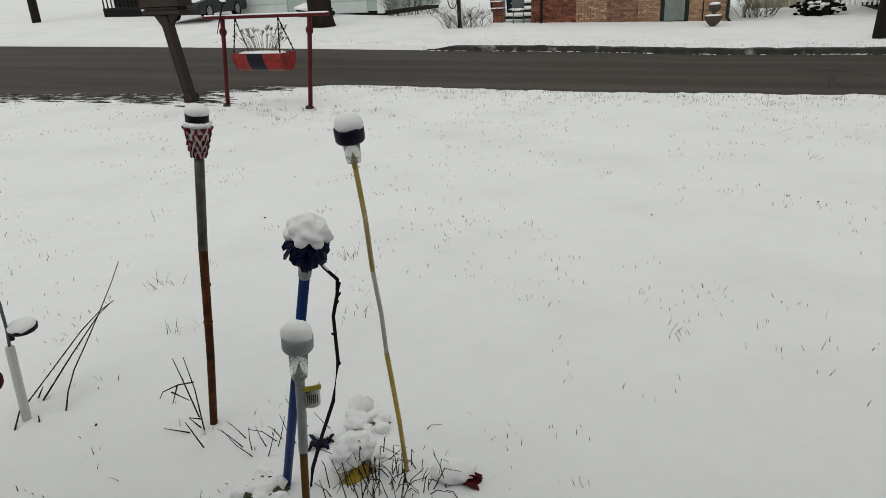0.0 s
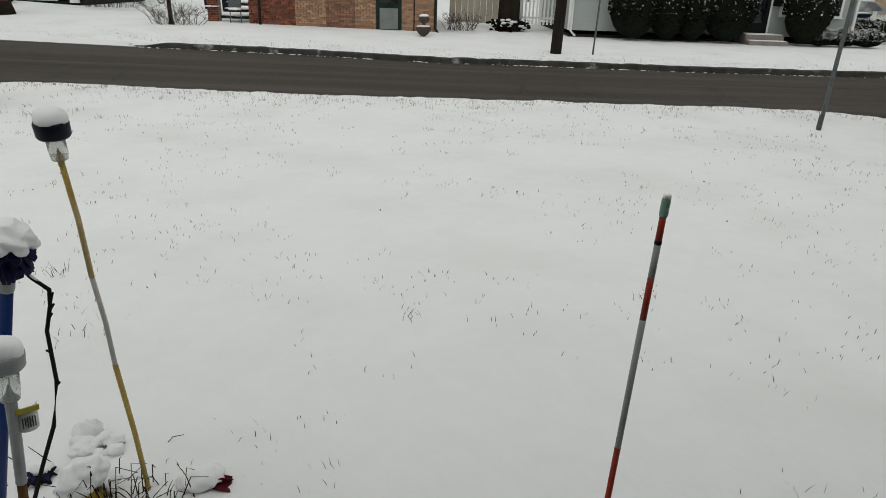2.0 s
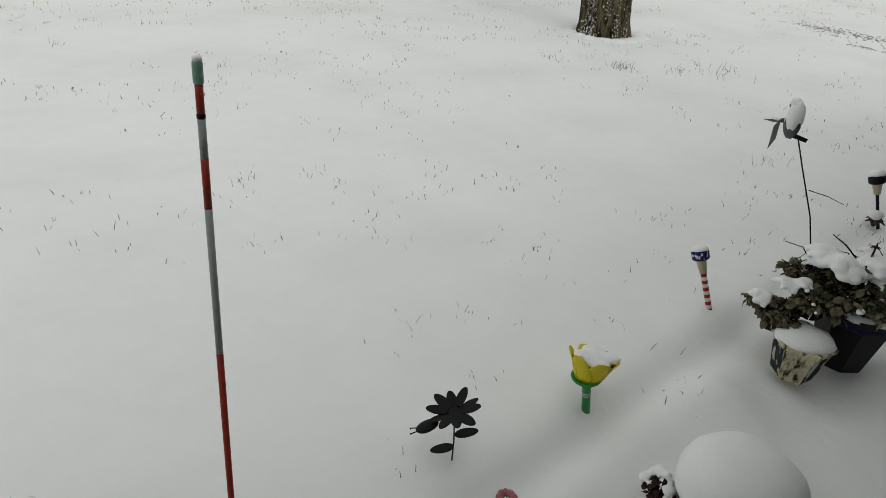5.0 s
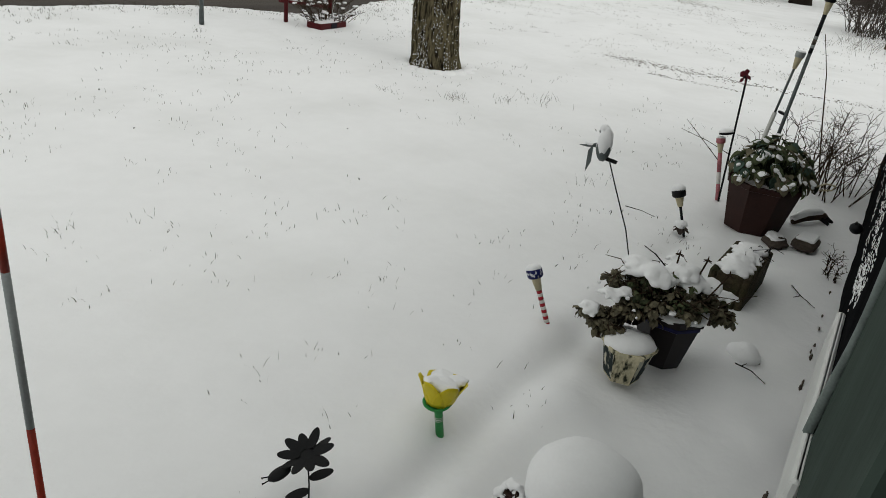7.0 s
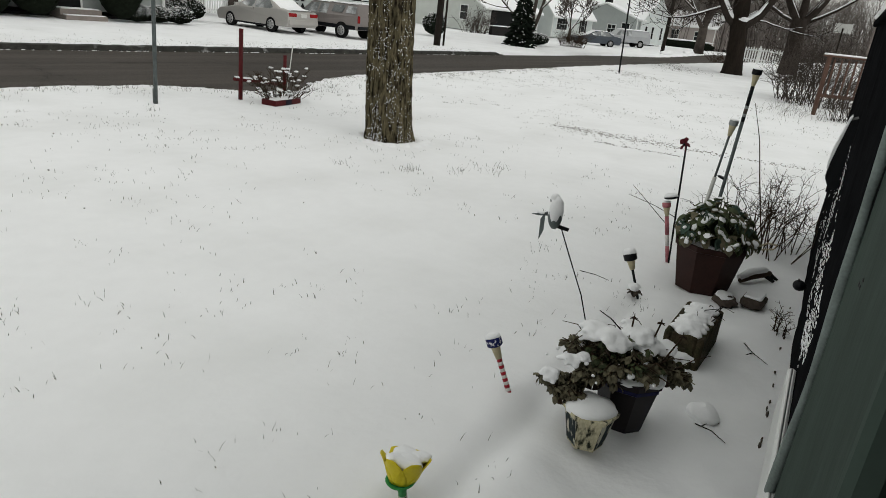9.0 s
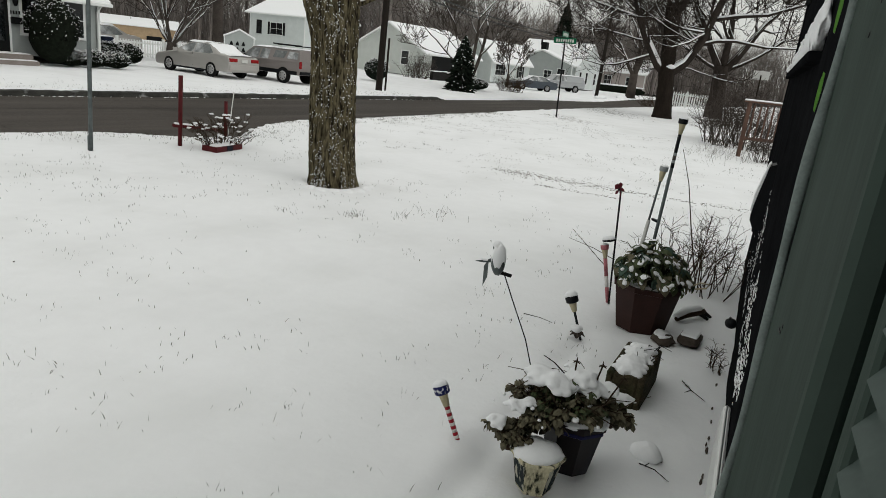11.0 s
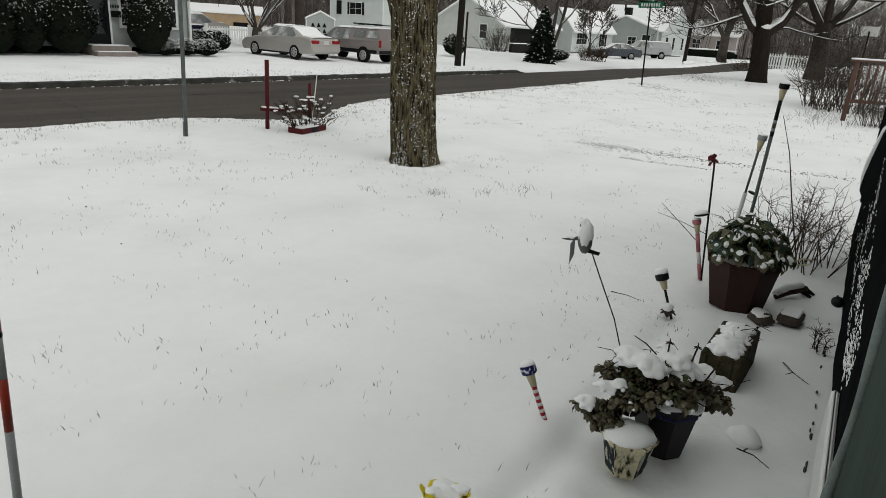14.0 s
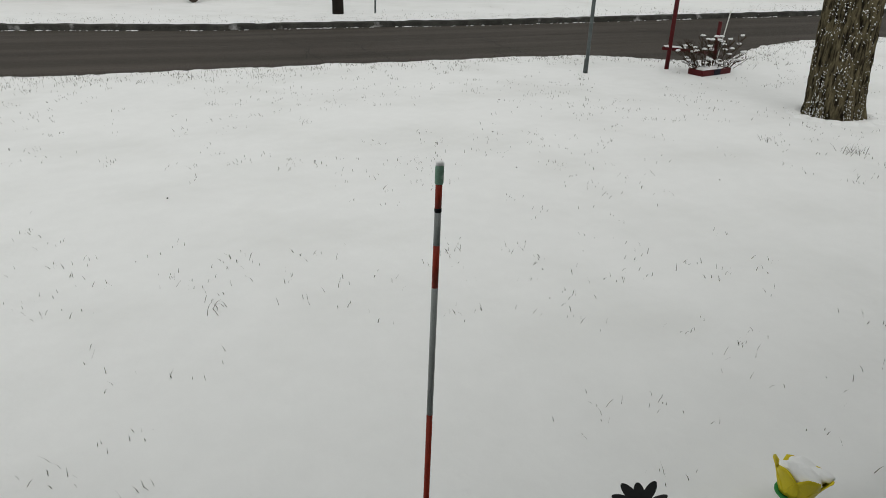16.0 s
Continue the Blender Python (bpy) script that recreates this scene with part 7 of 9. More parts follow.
bare_tree(5, 47.8, -6.1, 0.1, "broad dark tree beyond the forked one", ([(0, 0, -0.3), (0, 0, 1.5), (0, 0.1, 3.2)], [0.62, 0.48, 0.46]),
          [((0, 0.2, 3.0), (0, 0.8, 1.3), 3.6, 0.28), ((0, -0.2, 3.0), (-0.1, -0.9, 1.2), 3.6, 0.28), ((0, 0, 3.1), (0.1, 0.1, 1), 3.6, 0.26), ((0, -0.1, 2.9), (-0.2, -1, 0.3), 3.8, 0.12), ((0, 0.2, 2.9), (0.2, 1, 0.35), 3.8, 0.12)], 5, BARK_GREY, 0.03)
p = st(-14.9, 23.7)
bare_tree(6, p.x, p.y, height(p.x, p.y), "thick tree trunk in front of the mint garage", ([(0, 0, -0.2), (0, 0, 0.4), (0, 0, 4.5)], [0.62, 0.47, 0.42]), [((0, 0, 4.4), (0.3, 0, 1), 3, 0.28), ((0, 0, 4.4), (-0.3, 0.1, 1), 3, 0.28)], 3)
p = st(2.8, 27.3)
bare_tree(7, p.x, p.y, height(p.x, p.y), "ivy-footed tree standing in the fence line", ([(0, 0, -0.2), (0, 0, 0.4), (0, 0, 5)], [0.56, 0.43, 0.36]), [((0, 0, 4.8), (0.3, 0, 1), 3, 0.26), ((0, 0, 4.8), (-0.3, 0.1, 1), 3, 0.26)], 3)
iv = thing("ivy", (p.x, p.y, height(p.x, p.y)), "dark ivy and snow at the foot of the tree", "plant")
ivs, rr = Shape(), random.Random(3)
for k in range(60):
    w = rr.uniform(0, 6.28)
    q = rr.uniform(0.45, 0.85)
    ivs.blob((q * math.cos(w), q * math.sin(w), rr.uniform(0.02, 0.5) * (1 - (q - 0.45))), (0.09, 0.09, 0.05), 0.6, 3, 4, 6, seed=k)
    if k % 3 == 0:
        part("snow_lump", Shape().blob((q * math.cos(w), q * math.sin(w), rr.uniform(0.1, 0.45)), (0.11, 0.11, 0.05), 0.4, 2, 5, 7, seed=k), SNOW_CAP, iv)
part("leaves", ivs, HEDGE, iv)
bare_tree(8, 30.8, 22.5, 0.3, "many-stemmed bare tree behind the parked sedan", ([(0, 0, -0.2), (0, 0, 0.4), (0, 0, 0.8)], [0.34, 0.28, 0.22]),
          [((0, 0, 0.6), (0.3 * math.sin(k * 1.9), 0.85 * math.cos(k * 0.95), 1.25 - 0.35 * (k % 3)), 2.6 + 0.3 * (k % 2), 0.085 - 0.006 * (k % 4)) for k in range(11)], 5, TWIG, 0.022, None, (3, 4))
bare_tree(9, 35.0, 22.6, 0.3, "straight tree trunk behind the truck", ([(0, 0, -0.2), (0, 0, 2), (0, 0.05, 5.0)], [0.34, 0.28, 0.25]), [((0, 0, 4.8), (0.2, 0.5, 1), 3.4, 0.17), ((0, 0, 4.8), (-0.2, -0.5, 1), 3.4, 0.17), ((0, 0, 3.5), (-0.2, -1, 0.4), 3.0, 0.09), ((0, 0, 3.6), (0.2, 1, 0.4), 3.0, 0.09)], 5, TWIG)
bare_tree(10, 45.2, 9.9, -0.1, "leaning multi-stem tree in front of the far houses", ([(0, 0, -0.2), (0, 0, 0.6), (0, 0.05, 1.2)], [0.30, 0.25, 0.24]),
          [((0, 0.1, 1.0), (0, 0.75, 1.2), 3.4, 0.13), ((0, -0.1, 1.0), (0, -0.5, 1.5), 3.4, 0.13), ((0, 0, 1.1), (0.1, 0.15, 1.2), 3.6, 0.14), ((0, 0.2, 1.2), (0, 1.1, 0.7), 3.0, 0.09)], 5, TWIG, 0.04)
bare_tree(14, 78.0, -1.0, 0.0, "bare tree beside the far grey house", ([(0, 0, -0.2), (0, 0, 1.2), (0, 0, 2.4)], [0.55, 0.45, 0.42]), [((0, 0, 2.2), (0, 0.8, 1.1), 3.6, 0.28), ((0, 0, 2.2), (0, -0.6, 1.2), 3.6, 0.28), ((0, 0, 2.3), (0, 0.1, 1), 3.8, 0.26)], 5, TWIG, 0.06)
bare_tree(15, 64.0, 10.5, -0.2, "small bare yard tree before the white house", ([(0, 0, -0.2), (0, 0, 0.6), (0, 0, 1.2)], [0.16, 0.13, 0.12]), [((0, 0, 1.0), (0, 0.7, 1.2), 1.6, 0.08), ((0, 0, 1.0), (0, -0.6, 1.2), 1.6, 0.08), ((0, 0, 1.1), (0, 0.1, 1), 1.8, 0.08)], 4, TWIG, 0.05)


def far_woods():
    """The bare woods that close the view behind the houses."""
    rnd = random.Random(99)
    sh = Shape()
    for k in range(360):
        az = radians(rnd.uniform(20, 106))
        dist = rnd.uniform(72, 150)
        if dist < 105 and az > radians(34):
            dist += 30
        x, y = dist * math.sin(az), dist * math.cos(az)
        if dist < 120 and 8 < to_sd(x, y)[1] < 23:
            continue
        tall = rnd.uniform(10, 18) * (0.72 if az > radians(72) else 1.0)
        r = tall * rnd.uniform(0.008, 0.015)
        sh.tube([(x, y, -1), (x + rnd.uniform(-0.5, 0.5), y, tall * 0.5)], [r * 1.3, r], 5, caps=False)
        for j in range(7):
            z = tall * rnd.uniform(0.15, 0.5)
            d = Vector((rnd.uniform(-0.7, 0.7), rnd.uniform(-0.7, 0.7), 1.0))
            limb(sh, None, rnd, Vector((x, y, z)), d, tall * 0.28, r * 0.55, 3, 0.5, 0.12, 3, 9, (2, 4), 0.72, dist / 6000)
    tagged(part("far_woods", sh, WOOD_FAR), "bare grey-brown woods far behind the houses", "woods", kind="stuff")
    # brush and saplings that fill the gaps between the trunks
    br = Shape()
    for k in range(16000):
        az = radians(rnd.uniform(15, 108))
        dist = rnd.uniform(104, 165)
        x, y = dist * math.sin(az), dist * math.cos(az)
        if dist < 120 and 8 < to_sd(x, y)[1] < 23:
            continue
        h = rnd.uniform(2, 9.5)
        br.tube([(x, y, -1.0), (x + rnd.uniform(-0.8, 0.8), y + rnd.uniform(-0.8, 0.8), h * 0.6), (x + rnd.uniform(-1.8, 1.8), y + rnd.uniform(-1.8, 1.8), h)], [0.06, 0.045, 0.02], 3, caps=False)
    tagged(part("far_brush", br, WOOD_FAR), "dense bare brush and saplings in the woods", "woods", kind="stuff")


far_woods()


def evergreen(seed, x, y, z, r, tall, label, snow=0.25, mat=None):
    """A conical evergreen of many small sprays with gaps."""
    rnd = random.Random(seed)
    t = thing("evergreen", (x, y, z), label, "evergreen tree")
    part("trunk", Shape().tube([(0, 0, -0.2), (0, 0, tall * 0.9)], [r * 0.12, 0.02], 8), BARK_DARK, t)
    cr, sn = Shape(), Shape()
    for k in range(900):
        f = rnd.random() ** 0.9
        w = rnd.uniform(0, 6.28)
        q = r * (1 - f ** 1.6) ** 0.7 * rnd.uniform(0.45, 1.12)
        p0 = Vector((q * 0.35 * math.cos(w), q * 0.35 * math.sin(w), tall * f))
        p1 = Vector((q * math.cos(w), q * math.sin(w), tall * f - 0.10 * q))
        cr.tube([p0, p0.lerp(p1, 0.5) + Vector((0, 0, 0.04)), p1], [0.02, 0.09 * r / 1.2, 0.015], 5)
        if rnd.random() < snow:
            sn.blob(p1.lerp(p0, 0.2) + Vector((0, 0, 0.05)), (0.055, 0.055, 0.022), 0.5, 2, 4, 6, seed=k)
    part("crown", cr, mat or EVERGREEN, t)
    part("snow_cap", sn, SNOW_CAP, t)
    return t


p = st(34.6, 20.8)
evergreen(1, p.x, p.y, -0.05, 0.98, 3.2, "dark upright evergreen by the street corner", 0.16)
evergreen(2, 100.0, 9.3, 0.0, 2.0, 11.2, "tall dark conifer far behind the houses", 0.1)


def round_bush(seed, s, d, rx, ry, h, label, mat, snow, taper=0.75, group=""):
    """A clipped bush of many small leaf lumps over a dark core."""
    rnd = random.Random(seed)
    p = st(s, d)
    t = thing("clipped_bush", Matrix.Translation((p.x, p.y, height(p.x, p.y))) @ pose(0, 0, 0, 0, 0, STREET), label, "bush", group)
    part("core", Shape().blob((0, 0, h * 0.52), (rx * 0.86, ry * 0.86, h * 0.47), 0.12, 2.0, 10, 16), mat, t)
    lf, sn = Shape(), Shape()
    for k in range(int(520 * max(rx, 0.7))):
        w, v = rnd.uniform(0, 6.28), math.acos(rnd.uniform(-0.75, 1))
        n = Vector((math.sin(v) * math.cos(w), math.sin(v) * math.sin(w), math.cos(v)))
        low = 1 - (1 - taper) * max(0, -n.z * 1.3 + 0.2)
        c = Vector((rx * n.x * low, ry * n.y * low, h * 0.52 + h * 0.48 * n.z)) * rnd.uniform(0.95, 1.03)
        q = rnd.uniform(0.035, 0.065)
        lf.blob(c, (q, q, q * 0.8), 0.7, 2.5, 4, 5, seed=k)
        for _ in range(7):
            if n.z > -0.2 and rnd.random() < snow * (0.35 + n.z):
                o = Vector((rnd.gauss(0, 0.05), rnd.gauss(0, 0.05), rnd.gauss(0, 0.03)))
                g = q * rnd.uniform(0.18, 0.42)
                sn.blob(c + n * 0.03 + o, (g, g, g * 0.6), 0.6, 2.5, 3, 4, seed=k)
    part("leaves", lf, mat, t)
    part("snow_cap", sn, SNOW_CAP, t, "snow speckling the top")
    return t


# ---- houses across the street ----
def clap_face(L, H, board=0.115, gable=None):
    """A clapboard face along x, outside towards -y. gable: (ridge x, ridge z) above the eaves."""
    sh = Shape()
    top = gable[1] if gable else H
    z = 0.0
    while z < top - 1e-3:
        z1 = min(z + board, top)
        def span(h):
            if not gable or h <= H:
                return 0.0, L
            f = (h - H) / (gable[1] - H)
            return gable[0] * f, L - (L - gable[0]) * f
        (a0, b0), (a1, b1) = span(z), span(z1)
        k = len(sh.v)
        sh.v += [(a0, -0.022, z), (b0, -0.022, z), (b1, -0.006, z1), (a1, -0.006, z1), (a0, 0, z), (b0, 0, z)]
        sh.f += [(k, k + 1, k + 2, k + 3), (k, k + 4, k + 5, k + 1)]
        sh.smooth += [False, False]
        if k:
            sh.f.append((k - 3, k - 4, k + 5, k + 4))
            sh.smooth.append(False)
        z = z1
    return sh


def window(parent, m, w, h, label="", shutters=False, panes=2, frame_mat=None, glass=None):
    win = part("window", Shape().box((0, 0.01, h / 2), (w + 0.14, 0.05, h + 0.14)), frame_mat or TRIM_WHITE, parent, label)
    win.matrix_basis = m
    n = panes
    for k in range(n):
        x = -w / 2 + w * (k + 0.5) / n
        part("pane", Shape().box((x, -0.02, h / 2), (w / n - 0.05, 0.02, h - 0.04)), glass or GLASS_DARK, win)
    part("sill", Shape().box((0, -0.04, -0.05), (w + 0.2, 0.07, 0.04)), frame_mat or TRIM_WHITE, win)
    part("mid_rail", Shape().box((0, -0.033, h * 0.5), (w, 0.01, 0.03)), frame_mat or TRIM_WHITE, win)
    if shutters:
        for sx in (-1, 1):
            part("shutter", Shape().box((sx * (w / 2 + 0.24), -0.03, h / 2), (0.30, 0.04, h + 0.1)), SHUTTER, win, "black shutter")
    return win


def gable_roof(parent, L, W, H, R, over=0.35, axis="x", snow=True, mat=None):
    """A roof on a box L by W with eaves at H and the ridge at R; the ridge runs along axis."""
    def slab(t0, t1, grow, m, nm, lab=""):
        for side in (0, 1):
            if axis == "x":
                ye, yr = (-over - grow, W / 2) if side == 0 else (W + over + grow, W / 2)
                ze = H - over * (R - H) / (W / 2)
                a = [(-over - grow, ye, ze), (L + over + grow, ye, ze), (L + over + grow, yr, R), (-over - grow, yr, R)]
            else:
                xe, xr = (-over - grow, L / 2) if side == 0 else (L + over + grow, L / 2)
                ze = H - over * (R - H) / (L / 2)
                a = [(xe, -over - grow, ze), (xe, W + over + grow, ze), (xr, W + over + grow, R), (xr, -over - grow, R)]
            v = [(x, y, z + t0) for x, y, z in a] + [(x, y, z + t1) for x, y, z in a]
            part(nm, Shape().add(v, [(3, 2, 1, 0), (4, 5, 6, 7), (0, 1, 5, 4), (1, 2, 6, 5), (2, 3, 7, 6), (3, 0, 4, 7)]), m, parent, lab)
    slab(0.0, 0.10, 0.0, mat or TRIM_WHITE, "roof")
    if snow:
        slab(0.104, 0.19, -0.03, SNOW_CAP, "roof_snow", "smooth snow on the roof")


def house(name, s0, d0, z0, L, W, H, R, mat, label, axis="x", turn=0.0, over=0.35, group="houses across the street", base=0.25):
    p = st(s0, d0, z0)
    h = thing(name, Matrix.Translation(p) @ pose(0, 0, 0, 0, 0, STREET + turn), label, "house", group)
    part("foundation", Shape().box((L / 2, W / 2, -0.2), (L - 0.06, W - 0.06, 0.4 + base)), FOUNDATION, h)
    lift = base
    gx = (W / 2, R - lift) if axis == "x" else None
    gy = (L / 2, R - lift) if axis == "y" else None
    for nm, ln, m, g in (("wall_front", L, pose(0, 0, lift), gy), ("wall_side", W, pose(0, W, lift, 0, 0, -90), gx), ("wall_back", L, pose(L, W, lift, 0, 0, 180), gy), ("wall_side", W, pose(L, 0, lift, 0, 0, 90), gx)):
        part(nm, clap_face(ln, H - lift, 0.115, g), mat, h).matrix_basis = m
    for x, y in ((0, 0), (L, 0), (0, W), (L, W)):
        part("corner_trim", Shape().box((x, y, (H + lift) / 2), (0.10, 0.10, H - lift)), TRIM_WHITE, h)
    gable_roof(h, L, W, H, R, over, axis)
    return h


def door(parent, m, w, h, mat, label=""):
    d = part("door", Shape().box((0, 0.0, h / 2), (w + 0.16, 0.05, h + 0.1)), TRIM_WHITE, parent, label)
    d.matrix_basis = m
    part("leaf", Shape().box((0, -0.03, h / 2), (w, 0.03, h - 0.03), bevel=0.006), mat, d)
    part("pane", Shape().box((0, -0.05, h * 0.55), (w * 0.7, 0.012, h * 0.72)), GLASS_DARK, d)
    part("handle", Shape().blob((w * 0.38, -0.06, h * 0.48), (0.025, 0.03, 0.04), 0, 1, 6, 8), BLACK_METAL, d)
    return d


# white house opposite, with its steps and clipped bushes
WH_Z = 0.06
wh = house("white_house", 4.8, 25.2, WH_Z, 10.35, 7.6, 2.42, 4.3, SIDING_GREY, "single-storey grey-white clapboard house with a snowy roof", base=0.28)
door(wh, pose(6.75, -0.03, 0.36), 0.86, 1.95, SHUTTER, "dark glazed storm door")
window(wh, pose(8.7, -0.03, 1.02), 2.15, 1.22, "wide picture window", panes=3)
window(wh, pose(3.1, -0.03, 1.05), 1.5, 1.1, "white framed window", panes=2)
part("gutter", Shape().box((5.2, -0.40, 2.28), (11.0, 0.10, 0.12), bevel=0.02), TRIM_WHITE, wh, "white gutter")
for x in (0.06, 10.28):
    part("downspout", Shape().tube([(x, -0.36, 2.25), (x, -0.10, 2.0), (x, -0.08, 0.25), (x + 0.12, -0.28, 0.12)], 0.045, 8), TRIM_WHITE, wh)
part("wall_lamp", Shape().blob((7.42, -0.1, 2.08), (0.09, 0.09, 0.2), 0.05, 1, 8, 10), BLACK_METAL, wh, "black lantern")
part("letter_box", Shape().box((7.42, -0.1, 1.42), (0.34, 0.14, 0.22), bevel=0.02), BLACK_METAL, wh, "black wall letter box")
for k in range(4):
    part("number_bar", Shape().box((7.28 + 0.09 * k, -0.04, 1.68), (0.05, 0.012, 0.11)), BLACK_METAL, wh)
stp = thing("front_steps", Matrix.Translation(st(11.6, 24.5, WH_Z)) @ pose(0, 0, 0, 0, 0, STREET), "two tan concrete steps with snow before the door", "steps")
part("step", Shape().box((0, -0.15, 0.08), (1.4, 0.9, 0.2), bevel=0.015), STEP_TAN, stp)
part("step", Shape().box((0, 0.2, 0.22), (1.4, 0.8, 0.28), bevel=0.015), STEP_TAN, stp)
part("snow_cap", Shape().box((0, -0.42, 0.19), (1.3, 0.3, 0.03), bevel=0.012), SNOW_CAP, stp)
part("snow_cap", Shape().box((0, 0.2, 0.372), (1.3, 0.7, 0.03), bevel=0.012), SNOW_CAP, stp)
for i, (s, d, rx, h) in enumerate(((6.9, 24.35, 0.95, 2.0), (8.1, 24.4, 0.7, 1.9), (9.0, 24.4, 0.65, 1.9), (10.2, 24.3, 0.95, 2.0))):
    round_bush(40 + i, s, d, rx, 0.75, h, "tall rounded dark yew bush before the house", HEDGE, 0.25, 0.75, "clipped bushes")
round_bush(50, 12.95, 24.2, 0.86, 0.8, 2.2, "big barrel-shaped bush dusted with snow", HEDGE, 0.55, 0.7, "clipped bushes")
for i, s in enumerate((13.5, 14.35, 15.2)):
    round_bush(60 + i, s, 24.25, 0.5, 0.4, 0.58, "low clipped box bush with a snowy top", HEDGE, 0.8, 0.9, "low hedge bushes")
for i, s in enumerate((16.35, 17.1)):
    round_bush(66 + i, s, 26.6, 0.75, 0.5, 0.85, "low clipped hedge with a snowy top", HEDGE, 0.8, 0.9, "low hedge bushes")


def wheeled_bin(s, d):
    p = st(s, d)
    b = thing("wheeled_bin", Matrix.Translation((p.x, p.y, height(p.x, p.y))) @ pose(0, 0, 0, 0, 0, STREET), "navy wheeled rubbish bin with snow on the lid", "rubbish bin", "wheeled bins")
    part("body", Shape().box((0, 0, 0.48), (0.5, 0.55, 0.96), taper=(1.18, 1.15), bevel=0.03), BIN_BLUE, b)
    part("lid", Shape().box((0, 0, 1.0), (0.64, 0.68, 0.08), bevel=0.03), BIN_BLUE, b)
    part("snow_cap", Shape().box((0, 0, 1.06), (0.56, 0.6, 0.05), bevel=0.02), SNOW_CAP, b)
    for x in (-0.24, 0.24):
        part("wheel", Shape().lathe([(0.11, -0.03), (0.12, 0), (0.11, 0.03)], 14, pose(x, 0.3, 0.11, 0, 90, 0)), TYRE, b)


wheeled_bin(16.3, 28.0), wheeled_bin(17.05, 28.1)


def picket_fence(name, a, b, n, h, label, gap=0.5, cap=False, mat=None):
    """Pickets between two rails from a to b, each a part."""
    a, b = Vector(a), Vector(b)
    ang = math.degrees(math.atan2((b - a).y, (b - a).x))
    ln = (b - a).length
    f = thing(name, Matrix.Translation(a) @ pose(0, 0, 0, 0, 0, ang), label, "fence")
    mat = mat or TRIM_WHITE
    pk = Shape().box((0, 0, h / 2), (ln / n * (1 - gap), 0.025, h), taper=(0.75, 1)).mesh("picket")
    for k in range(n):
        part("picket", pk, mat, f).location = (ln * (k + 0.5) / n, 0, 0.05)
    for z in (0.2 * h + 0.05, 0.82 * h + 0.05):
        part("rail", Shape().box((ln / 2, 0.03, z), (ln, 0.03, 0.07)), mat, f)
    for k in range(max(2, int(ln / 2.2)) + 1):
        x = ln * k / max(2, int(ln / 2.2))
        part("post", Shape().box((x, 0.02, h / 2 + 0.08), (0.12, 0.12, h + 0.2), bevel=0.01), mat, f)
    part("snow_cap", Shape().box((ln / 2, 0.03, 0.82 * h + 0.1), (ln, 0.04, 0.02)), SNOW_CAP, f)
    return f


picket_fence("picket_fence", st(3.3, 27.9, 0.3), st(4.9, 27.6, 0.3), 11, 1.25, "white vinyl picket fence between the houses", 0.45)
picket_fence("picket_fence", st(17.0, 31.0, 0.2), st(24.5, 31.0, 0.2), 52, 0.8, "long white picket fence behind the drive", 0.45)
FENCE_GREY = material("weathered_beige_boards", (0.50, 0.47, 0.40), 0.8, var=0.15, scale=3, stretch=(1, 1, 0.3))
bf = thing("board_fence", Matrix.Translation(st(0.5, 29.6, 0.25)) @ pose(0, 0, 0, 0, 0, STREET), "weathered tan vinyl board fence with lattice top", "fence")
for k in range(8):
    part("board", Shape().box((0.13 + 0.26 * k, 0, 0.62), (0.25, 0.03, 1.25), bevel=0.005), FENCE_GREY, bf)
part("top_rail", Shape().box((1.05, 0, 1.3), (2.15, 0.06, 0.08)), TRIM_WHITE, bf)
for k in range(9):
    part("spindle", Shape().box((0.1 + 0.235 * k, 0, 1.45), (0.08, 0.03, 0.22)), TRIM_WHITE, bf)


# ---- the brick house ----
def brick_panel(parent, x0, x1, H, mat, seed):
    rnd = random.Random(seed)
    sh = Shape()
    bw, bh, g = 0.205, 0.068, 0.011
    rows = int(H / (bh + g))
    for r in range(rows):
        x = x0 - (bw / 2 if r % 2 else 0)
        while x < x1:
            a, b = max(x, x0), min(x + bw, x1)
            if b - a > 0.03:
                sh.box(((a + b) / 2, -0.012 - rnd.uniform(0, 0.006), (r + 0.5) * (bh + g)), (b - a - g, 0.03, bh))
            x += bw + g
    part("brick_panel", sh, mat, parent)


BRICK_TAN_J = material("tan_bricks", (0.42, 0.285, 0.20), 0.9, var=0.15, scale=6, island_tone=0.30, bump=0.3)
BRICK_RED_J = material("red_bricks", (0.25, 0.115, 0.08), 0.9, var=0.2, scale=6, island_tone=0.5, bump=0.3)
BRICK_MIX_J = material("faded_red_bricks", (0.30, 0.185, 0.135), 0.9, var=0.2, scale=6, island_tone=0.35, bump=0.3)


